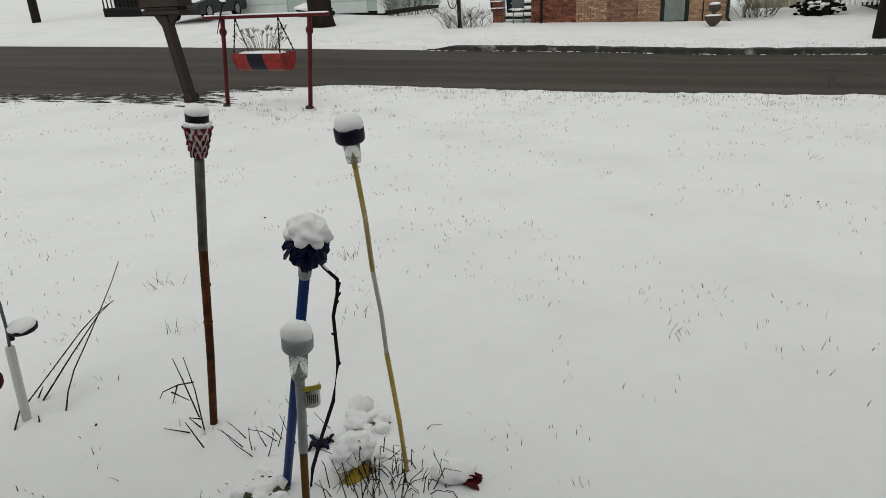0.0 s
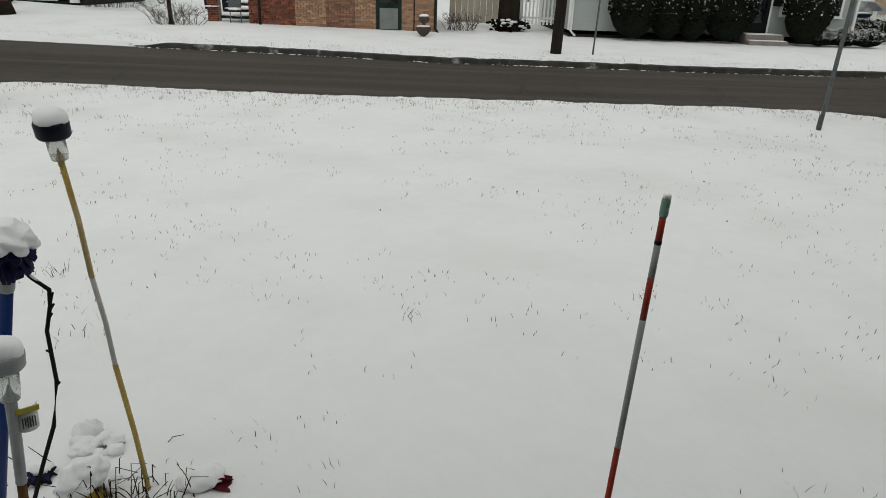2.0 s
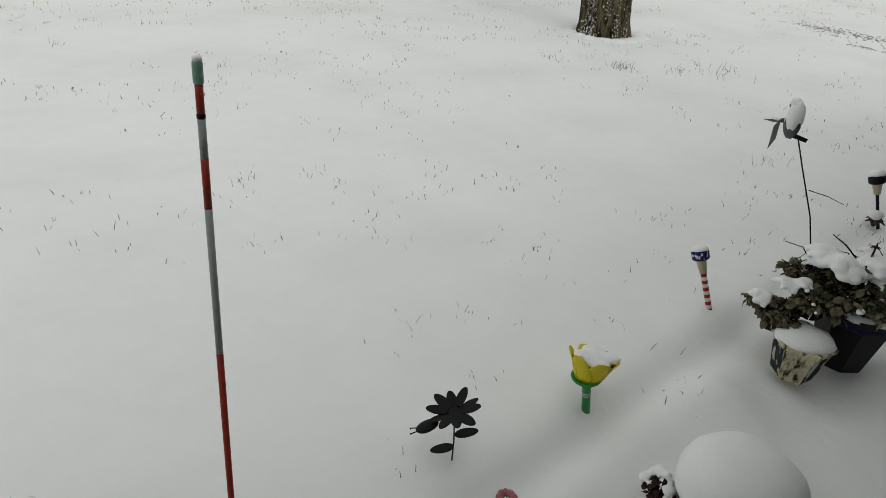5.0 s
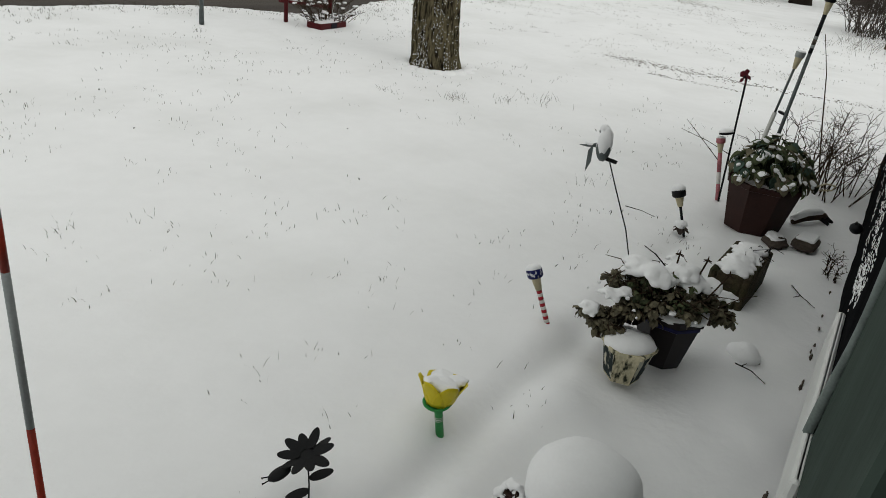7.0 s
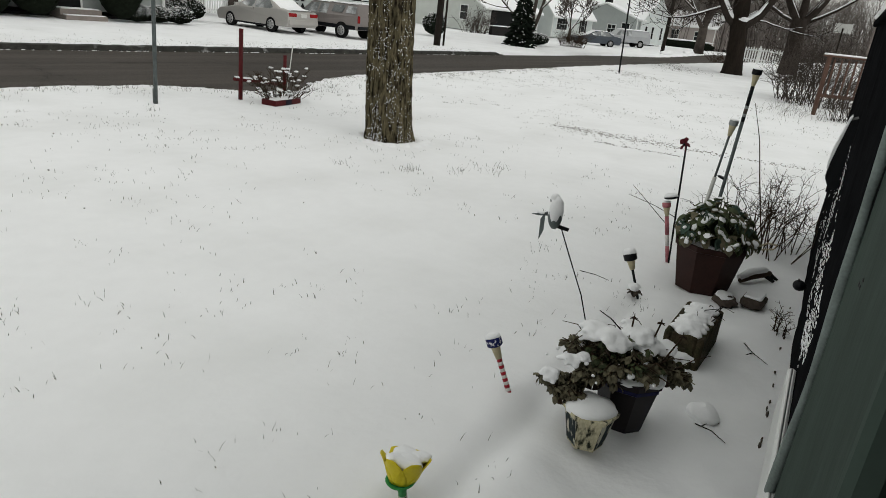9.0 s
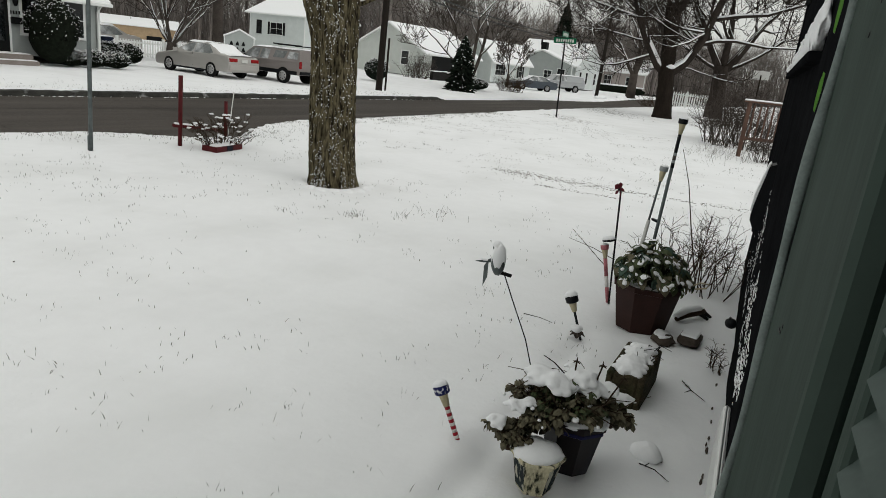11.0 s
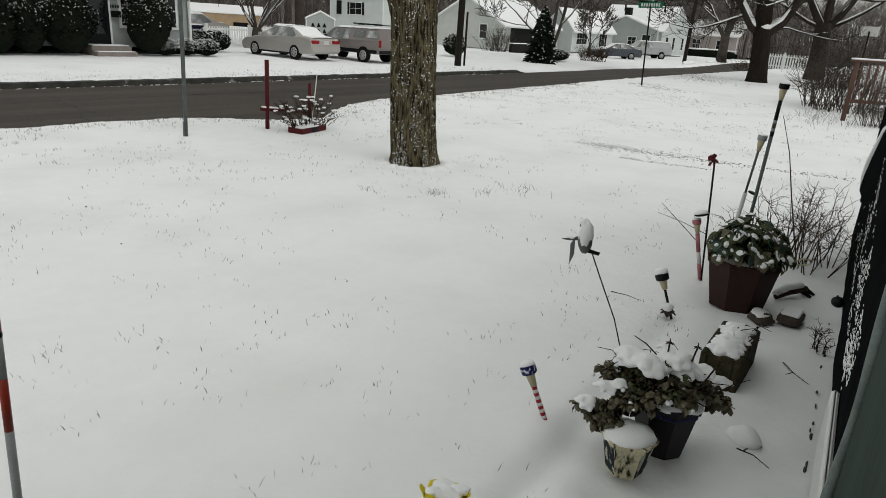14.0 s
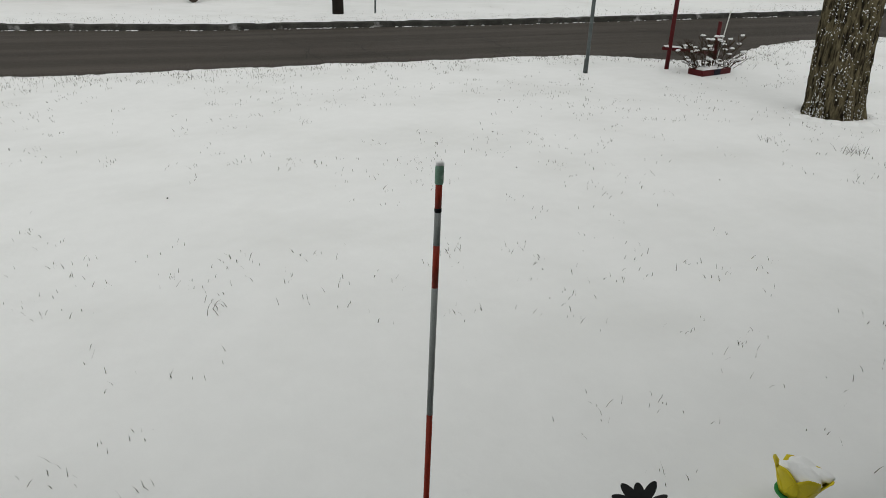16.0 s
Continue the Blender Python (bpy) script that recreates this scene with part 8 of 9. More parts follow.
def brick_house():
    h = thing("brick_house", Matrix.Translation(st(-6.84, 25.4, 0.02)) @ pose(0, 0, 0, 0, 0, STREET), "brick house front in bands of tan and red brick", "house", "houses across the street")
    part("wall_core", Shape().box((3.42, 3.5, 1.3), (6.80, 6.96, 2.7)), MORTAR, h)
    for i, (a, b, mat) in enumerate(((0, 1.68, BRICK_RED_J), (1.68, 2.80, BRICK_TAN_J), (2.80, 3.85, BRICK_MIX_J), (3.85, 4.62, BRICK_TAN_J), (5.54, 6.84, BRICK_TAN_J))):
        brick_panel(h, a, b, 2.6, mat, i)
    d = part("door", Shape().box((5.08, -0.02, 1.06), (0.92, 0.08, 2.2)), GREEN_DARK, h, "dark green storm door")
    part("upper_pane", Shape().box((5.08, -0.07, 1.5), (0.66, 0.02, 0.95)), GLASS_DARK, d)
    part("lower_pane", Shape().box((5.08, -0.07, 0.5), (0.66, 0.02, 0.72)), CURTAIN, d, "pale lower door panel")
    part("mid_rail", Shape().box((5.08, -0.075, 0.95), (0.72, 0.02, 0.06)), GREEN_DARK, d)
    part("downspout", Shape().tube([(6.78, -0.08, 2.6), (6.78, -0.08, 0.2), (6.9, -0.25, 0.05)], 0.05, 8), GREEN_DARK, h)
    part("conduit", Shape().tube([(6.0, -0.05, 2.6), (6.0, -0.05, 0.05)], 0.02, 6), BARK_DARK, h)
    part("threshold", Shape().box((0.35, -0.2, 0.03), (0.9, 0.35, 0.10), bevel=0.02), CONCRETE, h)
    gable_roof(h, 6.84, 7, 2.6, 4.6, 0.4, "x")
    mb = thing("post_mailbox", Matrix.Translation(st(-6.35, 25.0, 0.2)) @ pose(0, 0, 0, 0, 0, STREET), "small black mailbox on a dark post by the brick wall", "mailbox")
    part("post", Shape().box((0, 0, 0.6), (0.08, 0.08, 1.3)), BLACK_METAL, mb)
    part("box", Shape().prism([(-0.22, 0), (0.22, 0), (0.25, 0.14), (0.0, 0.24), (-0.25, 0.14)], 0.28, pose(0, 0, 1.22)), BLACK_METAL, mb)
    part("snow_cap", Shape().prism([(-0.24, 0.16), (0, 0.25), (0.24, 0.16), (0.1, 0.27), (-0.1, 0.27)], 0.26, pose(0, 0, 1.22)), SNOW_CAP, mb)
    ur = thing("stone_urn", Matrix.Translation(st(-0.45, 23.3, 0.06)) @ Matrix.Scale(0.82, 4), "dark stone urn topped with a snowy finial", "garden urn")
    part("bowl", Shape().lathe([(0.10, -0.05), (0.08, 0.05), (0.22, 0.16), (0.32, 0.34), (0.32, 0.40), (0.24, 0.42)], 16), STONE, ur)
    part("finial", Shape().blob((0.02, 0, 0.72), (0.24, 0.22, 0.17), 0.1, 2), STONE, ur)
    part("neck", Shape().tube([(0, 0, 0.4), (0.02, 0, 0.6)], [0.09, 0.07], 8), STONE, ur)
    part("snow_cap", Shape().blob((0, 0, 0.44), (0.3, 0.28, 0.05), 0.3, 2), SNOW_CAP, ur)
    part("snow_cap", Shape().blob((0.02, 0, 0.85), (0.2, 0.18, 0.07), 0.3, 2), SNOW_CAP, ur)
    pr = thing("brick_pier", Matrix.Translation(st(-8.2, 25.6, 0.2)) @ pose(0, 0, 0, 0, 0, STREET), "low brick pier capped with snow", "pier")
    brick_panel(pr, -0.2, 0.2, 0.95, BRICK_RED_J, 9)
    part("core", Shape().box((0, 0.19, 0.45), (0.38, 0.38, 0.95)), MORTAR, pr)
    for z in (0.55, 0.8, 0.99):
        part("snow_cap", Shape().box((0, 0.0, z), (0.44, 0.5, 0.04), bevel=0.015), SNOW_CAP, pr)
    sp = thing("porch_steps", Matrix.Translation(st(-7.4, 26.0, 0.25)) @ pose(0, 0, 0, 0, 0, STREET), "green porch steps heaped with snow", "steps")
    for k in range(6):
        part("step", Shape().box((0, 0.28 * k, 0.12 + 0.22 * k), (1.2, 0.3, 0.10), bevel=0.01), GREEN_DARK, sp)
        part("snow_cap", Shape().blob((0, 0.28 * k - 0.04, 0.19 + 0.22 * k), (0.58, 0.15, 0.05), 0.4, 2, 6, 12, seed=k), SNOW_CAP, sp)
    ch = thing("metal_chair", Matrix.Translation(st(-7.3, 25.3, 0.2)), "small garden chair half buried in snow", "chair")
    for x, y in ((-0.2, -0.2), (0.2, -0.2), (-0.2, 0.2), (0.2, 0.2)):
        part("leg", Shape().tube([(x, y, -0.05), (x * 0.9, y * 0.9, 0.42)], 0.015, 6), GALVANISED, ch)
    part("seat", Shape().box((0, 0, 0.44), (0.46, 0.46, 0.05), bevel=0.02), STONE, ch)
    part("backrest", Shape().box((0, 0.22, 0.7), (0.46, 0.04, 0.35), bevel=0.02), GALVANISED, ch)
    part("snow_cap", Shape().blob((0, 0, 0.48), (0.24, 0.24, 0.06), 0.3, 2), SNOW_CAP, ch)


brick_house()

# post with a hanging wheel, and the twiggy shrub round it
pw = st(-8.9, 23.3)
bp = thing("wheel_post", (pw.x, pw.y, height(pw.x, pw.y)), "weathered wooden post with an old bicycle wheel hung on it", "post")
part("post", Shape().box((0, 0, 0.9), (0.13, 0.13, 2.1), bevel=0.01), POLE_WOOD, bp)
whl = Shape()
for k in range(24):
    a, b = 2 * math.pi * k / 24, 2 * math.pi * (k + 1) / 24
    whl.tube([(-0.22 + 0.16 * math.cos(a), -0.1, 1.0 + 0.34 * math.sin(a)), (-0.22 + 0.16 * math.cos(b), -0.1, 1.0 + 0.34 * math.sin(b))], 0.02, 6)
part("wheel_rim", whl, BLACK_METAL, bp, "dark wheel rim")
for k in range(8):
    a = math.pi * k / 8
    part("spoke", Shape().tube([(-0.22 + 0.15 * math.cos(a), -0.1, 1.0 + 0.33 * math.sin(a)), (-0.22 - 0.15 * math.cos(a), -0.1, 1.0 - 0.33 * math.sin(a))], 0.004, 4), GALVANISED, bp)
bare_bush("bare_shrub", random.Random(18), pw.x + 0.15, pw.y + 0.2, 0.2, (1.1, 0.7), 0.95, 50, 0.010, TWIG, "low twiggy shrub round the post", split=4)
pw2 = st(-13.2, 28.6)
bare_bush("bare_shrub", random.Random(19), pw2.x, pw2.y, 0.5, (1.4, 0.5), 1.5, 46, 0.011, TWIG, "row of upright bare twigs by the garage", split=3)
pw3 = st(0.9, 26.0)
bare_bush("bare_shrub", random.Random(20), pw3.x, pw3.y, 0.2, (0.8, 0.6), 0.8, 46, 0.009, TWIG, "tangle of bare twigs beside the brick house", split=4)

# mint garage, far left
gz = height(*st(-18, 29).xy) - 0.05
ga = house("garage", -23.2, 29.0, gz, 8.5, 6.5, 2.5, 3.9, SIDING_MINT, "pale mint garage with boarded doors", base=0.12)
for a, b in ((0.3, 3.2), (4.4, 7.6)):
    g = part("garage_door", Shape().box(((a + b) / 2, -0.03, 1.1), (b - a, 0.05, 2.1)), SIDING_MINT, ga, "panelled garage door")
    for k in range(4):
        part("panel", Shape().box(((a + b) / 2, -0.06, 0.32 + 0.52 * k), (b - a - 0.1, 0.02, 0.47), bevel=0.006), SIDING_WHITE, g)
part("corner_box", Shape().box((8.3, -0.05, 0.4), (0.35, 0.12, 0.8)), TRIM_WHITE, ga)
pile = st(-17.6, 27.6)
sp_ = thing("snowy_pile", (pile.x, pile.y, height(pile.x, pile.y)), "pile of dark branches under snow", "brush pile")
part("branches", Shape().blob((0, 0, 0.18), (0.9, 0.5, 0.3), 0.6, 3, 8, 12), BARK_DARK, sp_)
part("snow_cap", Shape().blob((-0.1, 0, 0.36), (0.85, 0.45, 0.22), 0.5, 3, 8, 14), SNOW_CAP, sp_)
dk = thing("deck", Matrix.Translation(st(-30.8, 27.7, gz - 0.05)) @ pose(0, 0, 0, 0, 0, STREET), "dark raised deck with a black railing and lattice", "deck")
part("floor", Shape().box((2.5, 2, 0.75), (5, 4, 0.12)), POLE_WOOD, dk)
for k in range(18):
    part("baluster", Shape().box((0.14 + 0.28 * k, 0, 1.3), (0.05, 0.05, 1.0)), BLACK_METAL, dk)
part("top_rail", Shape().box((2.5, 0, 1.82), (5, 0.09, 0.06)), BLACK_METAL, dk)
part("snow_cap", Shape().box((2.5, 0, 1.87), (5, 0.08, 0.04), bevel=0.012), SNOW_CAP, dk)
part("skirt", Shape().box((2.5, 0.05, 0.3), (5, 0.05, 0.8)), SHUTTER, dk, "dark lattice skirt")
dh = house("dark_house", -34.0, 31.5, gz, 10.2, 7.0, 3.0, 4.8, SHUTTER, "dark-sided house behind the deck", base=0.2)
window(dh, pose(6.0, -0.03, 1.0), 1.2, 1.2, "white framed window", panes=2)
for s, d in ((-10.6, 33.0), (-9.9, 33.4)):
    wheeled_bin(s, d)

# ---- cars ----
FROST = material("frosted_car_glass", (0.20, 0.21, 0.21), 0.4, var=0.3, scale=2.5, second=(0.66, 0.67, 0.68), second_scale=1.6, second_at=0.60, second_soft=0.12, spec=0.4)
PALE_TAUPE = material("pale_grey_siding", (0.58, 0.60, 0.575), 0.6, var=0.05, scale=1.5)
def car(name, m, label, length, width, height_, paint, profile, glass, wheels, wheel_r, snow_parts, extras=()):
    """A car from a side profile (x forward, z up), glass outlines, wheel places along x."""
    c = thing(name, m, label, "car", "parked cars")
    n = len(profile)
    sh = Shape()
    half = width / 2
    belt = 0.62 * height_
    def yy(z, sgn):
        return sgn * (half - (0.16 * width * max(0, z - belt) / (height_ - belt)) - 0.03 * max(0, 0.35 - z))
    lv = [(x, yy(z, -1), z) for x, z in profile]
    rv = [(x, yy(z, 1), z) for x, z in profile]
    mid = [(x, 0, z + (0.025 if z > belt else 0.01)) for x, z in profile]
    sh.v = lv + mid + rv
    for i in range(n):
        j = (i + 1) % n
        sh.f += [(i, j, n + j, n + i), (n + i, n + j, 2 * n + j, 2 * n + i)]
        sh.smooth += [False, False]
    sh.f += [tuple(range(n - 1, -1, -1)), tuple(range(2 * n, 3 * n))]
    sh.smooth += [False, False]
    body = part("body", sh, paint, c)
    bv = body.modifiers.new("soft", "BEVEL")
    bv.width, bv.segments, bv.limit_method, bv.angle_limit = 0.05, 3, "ANGLE", radians(25)
    for out in glass:
        for sgn in (-1, 1):
            pts = [(x, yy(z, sgn) + sgn * 0.006, z) for x, z in out]
            pts2 = [(x, yy(z, sgn) - sgn * 0.02, z) for x, z in out]
            k = len(out)
            part("side_window", Shape().add(pts + pts2, [tuple(range(k)), tuple(range(2 * k - 1, k - 1, -1))] + [((i + 1) % k, i, k + i, k + (i + 1) % k) for i in range(k)]), FROST, c)
    for x in wheels:
        for sgn in (-1, 1):
            w = part("wheel", Shape().lathe([(wheel_r * 0.62, -0.10), (wheel_r * 0.97, -0.10), (wheel_r, -0.06), (wheel_r, 0.06), (wheel_r * 0.97, 0.10), (wheel_r * 0.62, 0.10)], 24, pose(x, sgn * (half - 0.09), wheel_r, 90, 0, 0)), TYRE, c)
            part("rim", Shape().lathe([(wheel_r * 0.64, -0.01), (wheel_r * 0.66, 0.015), (wheel_r * 0.2, 0.03), (0.001, 0.035)], 20, pose(x, sgn * (half + 0.0), wheel_r, -90 * sgn, 0, 0)), RIM, w)
            for k in range(7):
                part("spoke_gap", Shape().lathe([(wheel_r * 0.09, 0), (wheel_r * 0.09, 0.012)], 6, pose(x + wheel_r * 0.43 * math.cos(k * 0.9), sgn * (half + 0.018), wheel_r + wheel_r * 0.43 * math.sin(k * 0.9), -90 * sgn, 0, 0)), TYRE, w)
            part("arch", Shape().lathe([(wheel_r * 1.14, -0.02), (wheel_r * 1.14, 0.004)], 24, pose(x, sgn * (half - 0.012), wheel_r * 1.02, -90 * sgn, 0, 0)), TYRE, c)
    for x0, x1, z, y, t in snow_parts:
        sn = Shape()
        nx, ny = max(6, int((x1 - x0) / 0.08)), 16
        for i in range(nx + 1):
            xx = x0 + (x1 - x0) * i / nx
            zz = z(xx) if callable(z) else z
            for j in range(ny + 1):
                v = 2 * j / ny - 1
                lump = 1 + 0.25 * noise.noise(Vector((xx * 2.3, v * 2.0, x0)))
                sn.v.append((xx, v * y * (1 + 0.04 * noise.noise(Vector((xx * 5, v, 2)))), zz - 0.03 + (t + 0.03) * lump * (1 - abs(v) ** 5) * min(1, 0.35 + 4 * min(i, nx - i) / nx)))
        for i in range(nx):
            for j in range(ny):
                a = i * (ny + 1) + j
                sn.f.append((a, a + ny + 1, a + ny + 2, a + 1))
        sn.smooth = [True] * len(sn.f)
        part("snow_cap", sn, SNOW_CAP, c, "snow lying on the car")
    for nm, centre, size, mat in extras:
        part(nm, Shape().box(centre, size, bevel=0.015), mat, c)
    return c


def ground_at(s, d):
    return height(*st(s, d).xy)


SEDAN = [(-2.30, 0.28), (2.28, 0.24), (2.36, 0.42), (2.34, 0.60), (2.15, 0.74), (1.15, 0.90), (0.35, 1.32), (0.05, 1.40), (-0.75, 1.41), (-1.05, 1.36), (-1.65, 1.02), (-2.25, 0.96), (-2.38, 0.85), (-2.40, 0.50)]
SEDAN_GLASS = [[(0.92, 0.95), (0.28, 1.28), (0.02, 1.34), (-0.12, 1.34), (-0.12, 0.95)], [(-0.2, 0.95), (-0.2, 1.34), (-0.75, 1.34), (-1.0, 1.30), (-1.35, 1.02), (-1.2, 0.96)]]


def roofline(x):
    if x > 1.15:
        return 0.93 - (x - 1.15) * 0.16
    if x > 0.35:
        return 0.92 + (1.15 - x) * 0.53
    if x > -1.0:
        return 1.40
    if x > -1.65:
        return 1.40 - (-1.0 - x) * 0.55
    return 1.0


car("sedan", Matrix.Translation((25.6, 17.0, ground_at(*to_sd(25.6, 17.0)))) @ pose(0, 0, 0, 0, 0, 75) @ Matrix.Scale(0.93, 4), "champagne four-door sedan parked on the drive, roof snowed over", 4.78, 1.78, 1.42, CAR_CHAMPAGNE, SEDAN, SEDAN_GLASS, (1.40, -1.30), 0.315,
    [(-0.95, 2.1, roofline, 0.66, 0.05), (-2.3, -0.95, roofline, 0.68, 0.05)],
    (("tail_lamp", (-2.36, 0.62, 0.80), (0.08, 0.46, 0.15), TAIL_RED), ("tail_lamp", (-2.36, -0.62, 0.80), (0.08, 0.46, 0.15), TAIL_RED), ("number_plate", (-2.41, 0, 0.78), (0.02, 0.34, 0.16), WHITE_PLASTIC), ("bumper", (-2.36, 0, 0.50), (0.16, 1.70, 0.22), CAR_CHAMPAGNE), ("door_handle", (-0.05, 0.885, 0.86), (0.16, 0.03, 0.03), CAR_CHAMPAGNE), ("mirror", (0.85, 0.98, 0.98), (0.12, 0.2, 0.13), CAR_CHAMPAGNE), ("sill", (0.05, 0.85, 0.25), (2.0, 0.06, 0.09), BLACK_PLASTIC), ("door_seam", (-0.16, 0.884, 0.66), (0.015, 0.012, 0.55), BLACK_PLASTIC), ("door_seam", (0.95, 0.884, 0.64), (0.015, 0.012, 0.50), BLACK_PLASTIC), ("rub_strip", (0.0, 0.885, 0.58), (2.6, 0.02, 0.05), CAR_CHAMPAGNE)))
TRUCK = [(-2.55, 0.45), (2.45, 0.42), (2.55, 0.60), (2.52, 0.98), (1.30, 1.06), (0.75, 1.58), (0.55, 1.64), (-0.55, 1.64), (-0.62, 1.66), (-2.40, 1.64), (-2.58, 1.10), (-2.60, 0.55)]
TRUCK_GLASS = [[(1.15, 1.08), (0.70, 1.52), (0.15, 1.55), (0.15, 1.08)], [(0.05, 1.08), (0.05, 1.55), (-0.5, 1.55), (-0.5, 1.08)], [(-0.8, 1.2), (-0.85, 1.54), (-1.6, 1.54), (-1.5, 1.2)], [(-1.7, 1.2), (-1.75, 1.54), (-2.3, 1.52), (-2.38, 1.2)]]
TRUCK_AT = Matrix.Translation((27.75, 15.1, ground_at(*to_sd(27.75, 15.1)) - 0.02)) @ pose(0, 0, 0, 0, 0, 76) @ Matrix.Scale(0.86, 4)
car("pickup_truck", TRUCK_AT, "taupe pickup truck with a canopy and roof rack", 5.2, 1.85, 1.66, CAR_BROWN, TRUCK, TRUCK_GLASS, (1.55, -1.55), 0.36,
    [(1.2, 2.3, 1.06, 0.8, 0.04), (-0.5, 0.6, 1.66, 0.7, 0.04), (-2.3, -0.7, 1.67, 0.7, 0.04), (0.7, 1.15, lambda x: 1.62 - (x - 0.7) * 0.95, 0.72, 0.04)],
    (("bumper", (-2.62, 0, 0.56), (0.14, 1.75, 0.16), BLACK_PLASTIC), ("side_band", (0, 0.925, 0.55), (4.9, 0.03, 0.18), BLACK_PLASTIC), ("rack_bar", (-1.0, 0, 1.82), (0.06, 1.5, 0.05), BLACK_METAL), ("rack_bar", (-2.1, 0, 1.82), (0.06, 1.5, 0.05), BLACK_METAL), ("rack_rail", (-1.5, 0.6, 1.85), (1.9, 0.06, 0.06), BLACK_METAL), ("tail_lamp", (-2.58, 0.82, 0.95), (0.06, 0.16, 0.34), TAIL_RED), ("door_handle", (0.1, 0.94, 0.95), (0.16, 0.03, 0.04), GALVANISED), ("mirror", (1.05, 1.02, 1.12), (0.12, 0.22, 0.2), BLACK_PLASTIC)))
car("dark_sedan", Matrix.Translation((65.1, 8.29, -0.22)) @ pose(0, 0, 0, 0, 0, 118.6) @ Matrix.Scale(0.95, 4), "slate grey coupe parked before the far houses, dusted with snow", 4.78, 1.78, 1.42, CAR_SLATE, SEDAN, SEDAN_GLASS, (1.40, -1.30), 0.33, [(-2.2, 2.1, roofline, 0.66, 0.035)], (("tail_lamp", (-2.36, 0.62, 0.80), (0.08, 0.4, 0.12), TAIL_RED),))
car("hatchback", Matrix.Translation((73.0, 6.5, -0.22)) @ pose(0, 0, 0, 0, 0, 118), "pale estate car parked behind the coupe under snow", 4.6, 1.8, 1.66, CAR_PALE, TRUCK, TRUCK_GLASS[:2], (1.55, -1.55), 0.34, [(-2.4, 0.6, 1.67, 0.7, 0.05), (1.2, 2.3, 1.06, 0.8, 0.04)])
car("black_sedan", Matrix.Translation(st(-22.6, 26.2, ground_at(-22.6, 26.2))) @ pose(0, 0, 0, 0, 0, STREET - 78), "black car with a snowy bonnet parked by the deck", 4.6, 1.8, 1.42, CAR_DARK, SEDAN, SEDAN_GLASS, (1.40, -1.30), 0.34, [(1.2, 2.2, roofline, 0.7, 0.06), (0.4, 1.15, roofline, 0.66, 0.05)], (("mirror", (0.85, -0.98, 0.98), (0.12, 0.2, 0.13), CAR_DARK),))
car("white_hatchback", Matrix.Translation(st(19.4, 33.3, 0.2)) @ pose(0, 0, 0, 0, 0, STREET + 180), "pale car behind the picket fence under snow", 4.5, 1.75, 1.42, CAR_CHAMPAGNE, SEDAN, SEDAN_GLASS, (1.40, -1.30), 0.33, [(-2.2, 2.1, roofline, 0.66, 0.06)])

# ---- houses further along ----
h3 = house("mint_house", 51.5, 35.1, -0.25, 9.5, 8.2, 2.35, 4.6, PALE_TAUPE, "pale grey gabled house with a dark porch and snowy roof", base=0.2, over=0.4)
# black sheet on the front puts the porch's shade into colour
part("porch_wall", Shape().box((3.4, -0.06, 1.2), (4.6, 0.06, 2.0)), SHUTTER, h3, "dark sheet painting the shade of the porch")
window(h3, pose(-0.03, 2.2, 1.1, 0, 0, -90), 0.8, 1.2, "dark window on the gable", panes=1)
bs = bare_bush("bare_shrub", random.Random(29), *st(47.0, 32.8).xy, -0.2, (1.8, 1.2), 2.6, 60, 0.02, TWIG, "bare shrubs before the mint house", split=4)
ps = thing("low_wall", Matrix.Translation(st(50.0, 31.8, -0.2)) @ pose(0, 0, 0, 0, 0, STREET), "low dark brick planter wall with a pale cap", "wall")
part("wall", Shape().box((0, 0, 0.4), (4.2, 0.3, 0.9)), FOUNDATION, ps)
part("cap", Shape().box((0, 0, 0.88), (4.3, 0.4, 0.07)), SNOW_CAP, ps)
h4 = house("cream_house", 63.0, 34.5, -0.3, 9.0, 3.2, 2.55, 4.3, SIDING_WHITE, "small white gabled house with a bay window", base=0.2, over=0.4)
window(h4, pose(2.0, -0.03, 1.0), 2.2, 1.1, "wide bay window", panes=4)
window(h4, pose(6.8, -0.03, 0.9), 0.8, 1.3, "dark side window with shutters", True, 1)
h5 = house("long_white_house", 77.5, 31.0, -0.35, 8.5, 8.5, 2.9, 5.6, SIDING_WHITE, "white house with a tall gable and three narrow windows", axis="y", base=0.3, over=0.3)
for x in (1.6, 3.7, 6.6):
    window(h5, pose(x, -0.03, 0.9), 0.6, 1.4, "narrow window with dark panes", panes=1)
part("basement_vent", Shape().box((4.2, -0.04, 0.1), (5.0, 0.03, 0.22)), FOUNDATION, h5)
for x, y in ((3.2, 1.4), (3.2, 6.4)):
    part("vent_pipe", Shape().tube([(x, y, 5.0), (x, y, 5.75)], 0.12, 8), SHUTTER, h5)
# the wing's face lies in shadow, so its siding is painted grey
h5b = house("shaded_wing", 76.7, 31.2, -0.35, 2.0, 8.1, 2.9, 4.3, SIDING_GREY, "low gabled wing joined to the white house, shade painted as grey siding", axis="x", base=0.3, over=0.25)
window(h5b, pose(-0.03, 3.0, 1.2, 0, 0, -90), 1.0, 0.9, "white framed window on the gable", panes=2)
door(h5b, pose(-0.03, 1.3, 0.4, 0, 0, -90), 0.9, 2.0, SHUTTER, "dark entrance door")
part("chimney", Shape().box((1.6, 4.6, 4.6), (0.7, 0.7, 1.5), bevel=0.02), SHUTTER, h5b, "dark chimney")
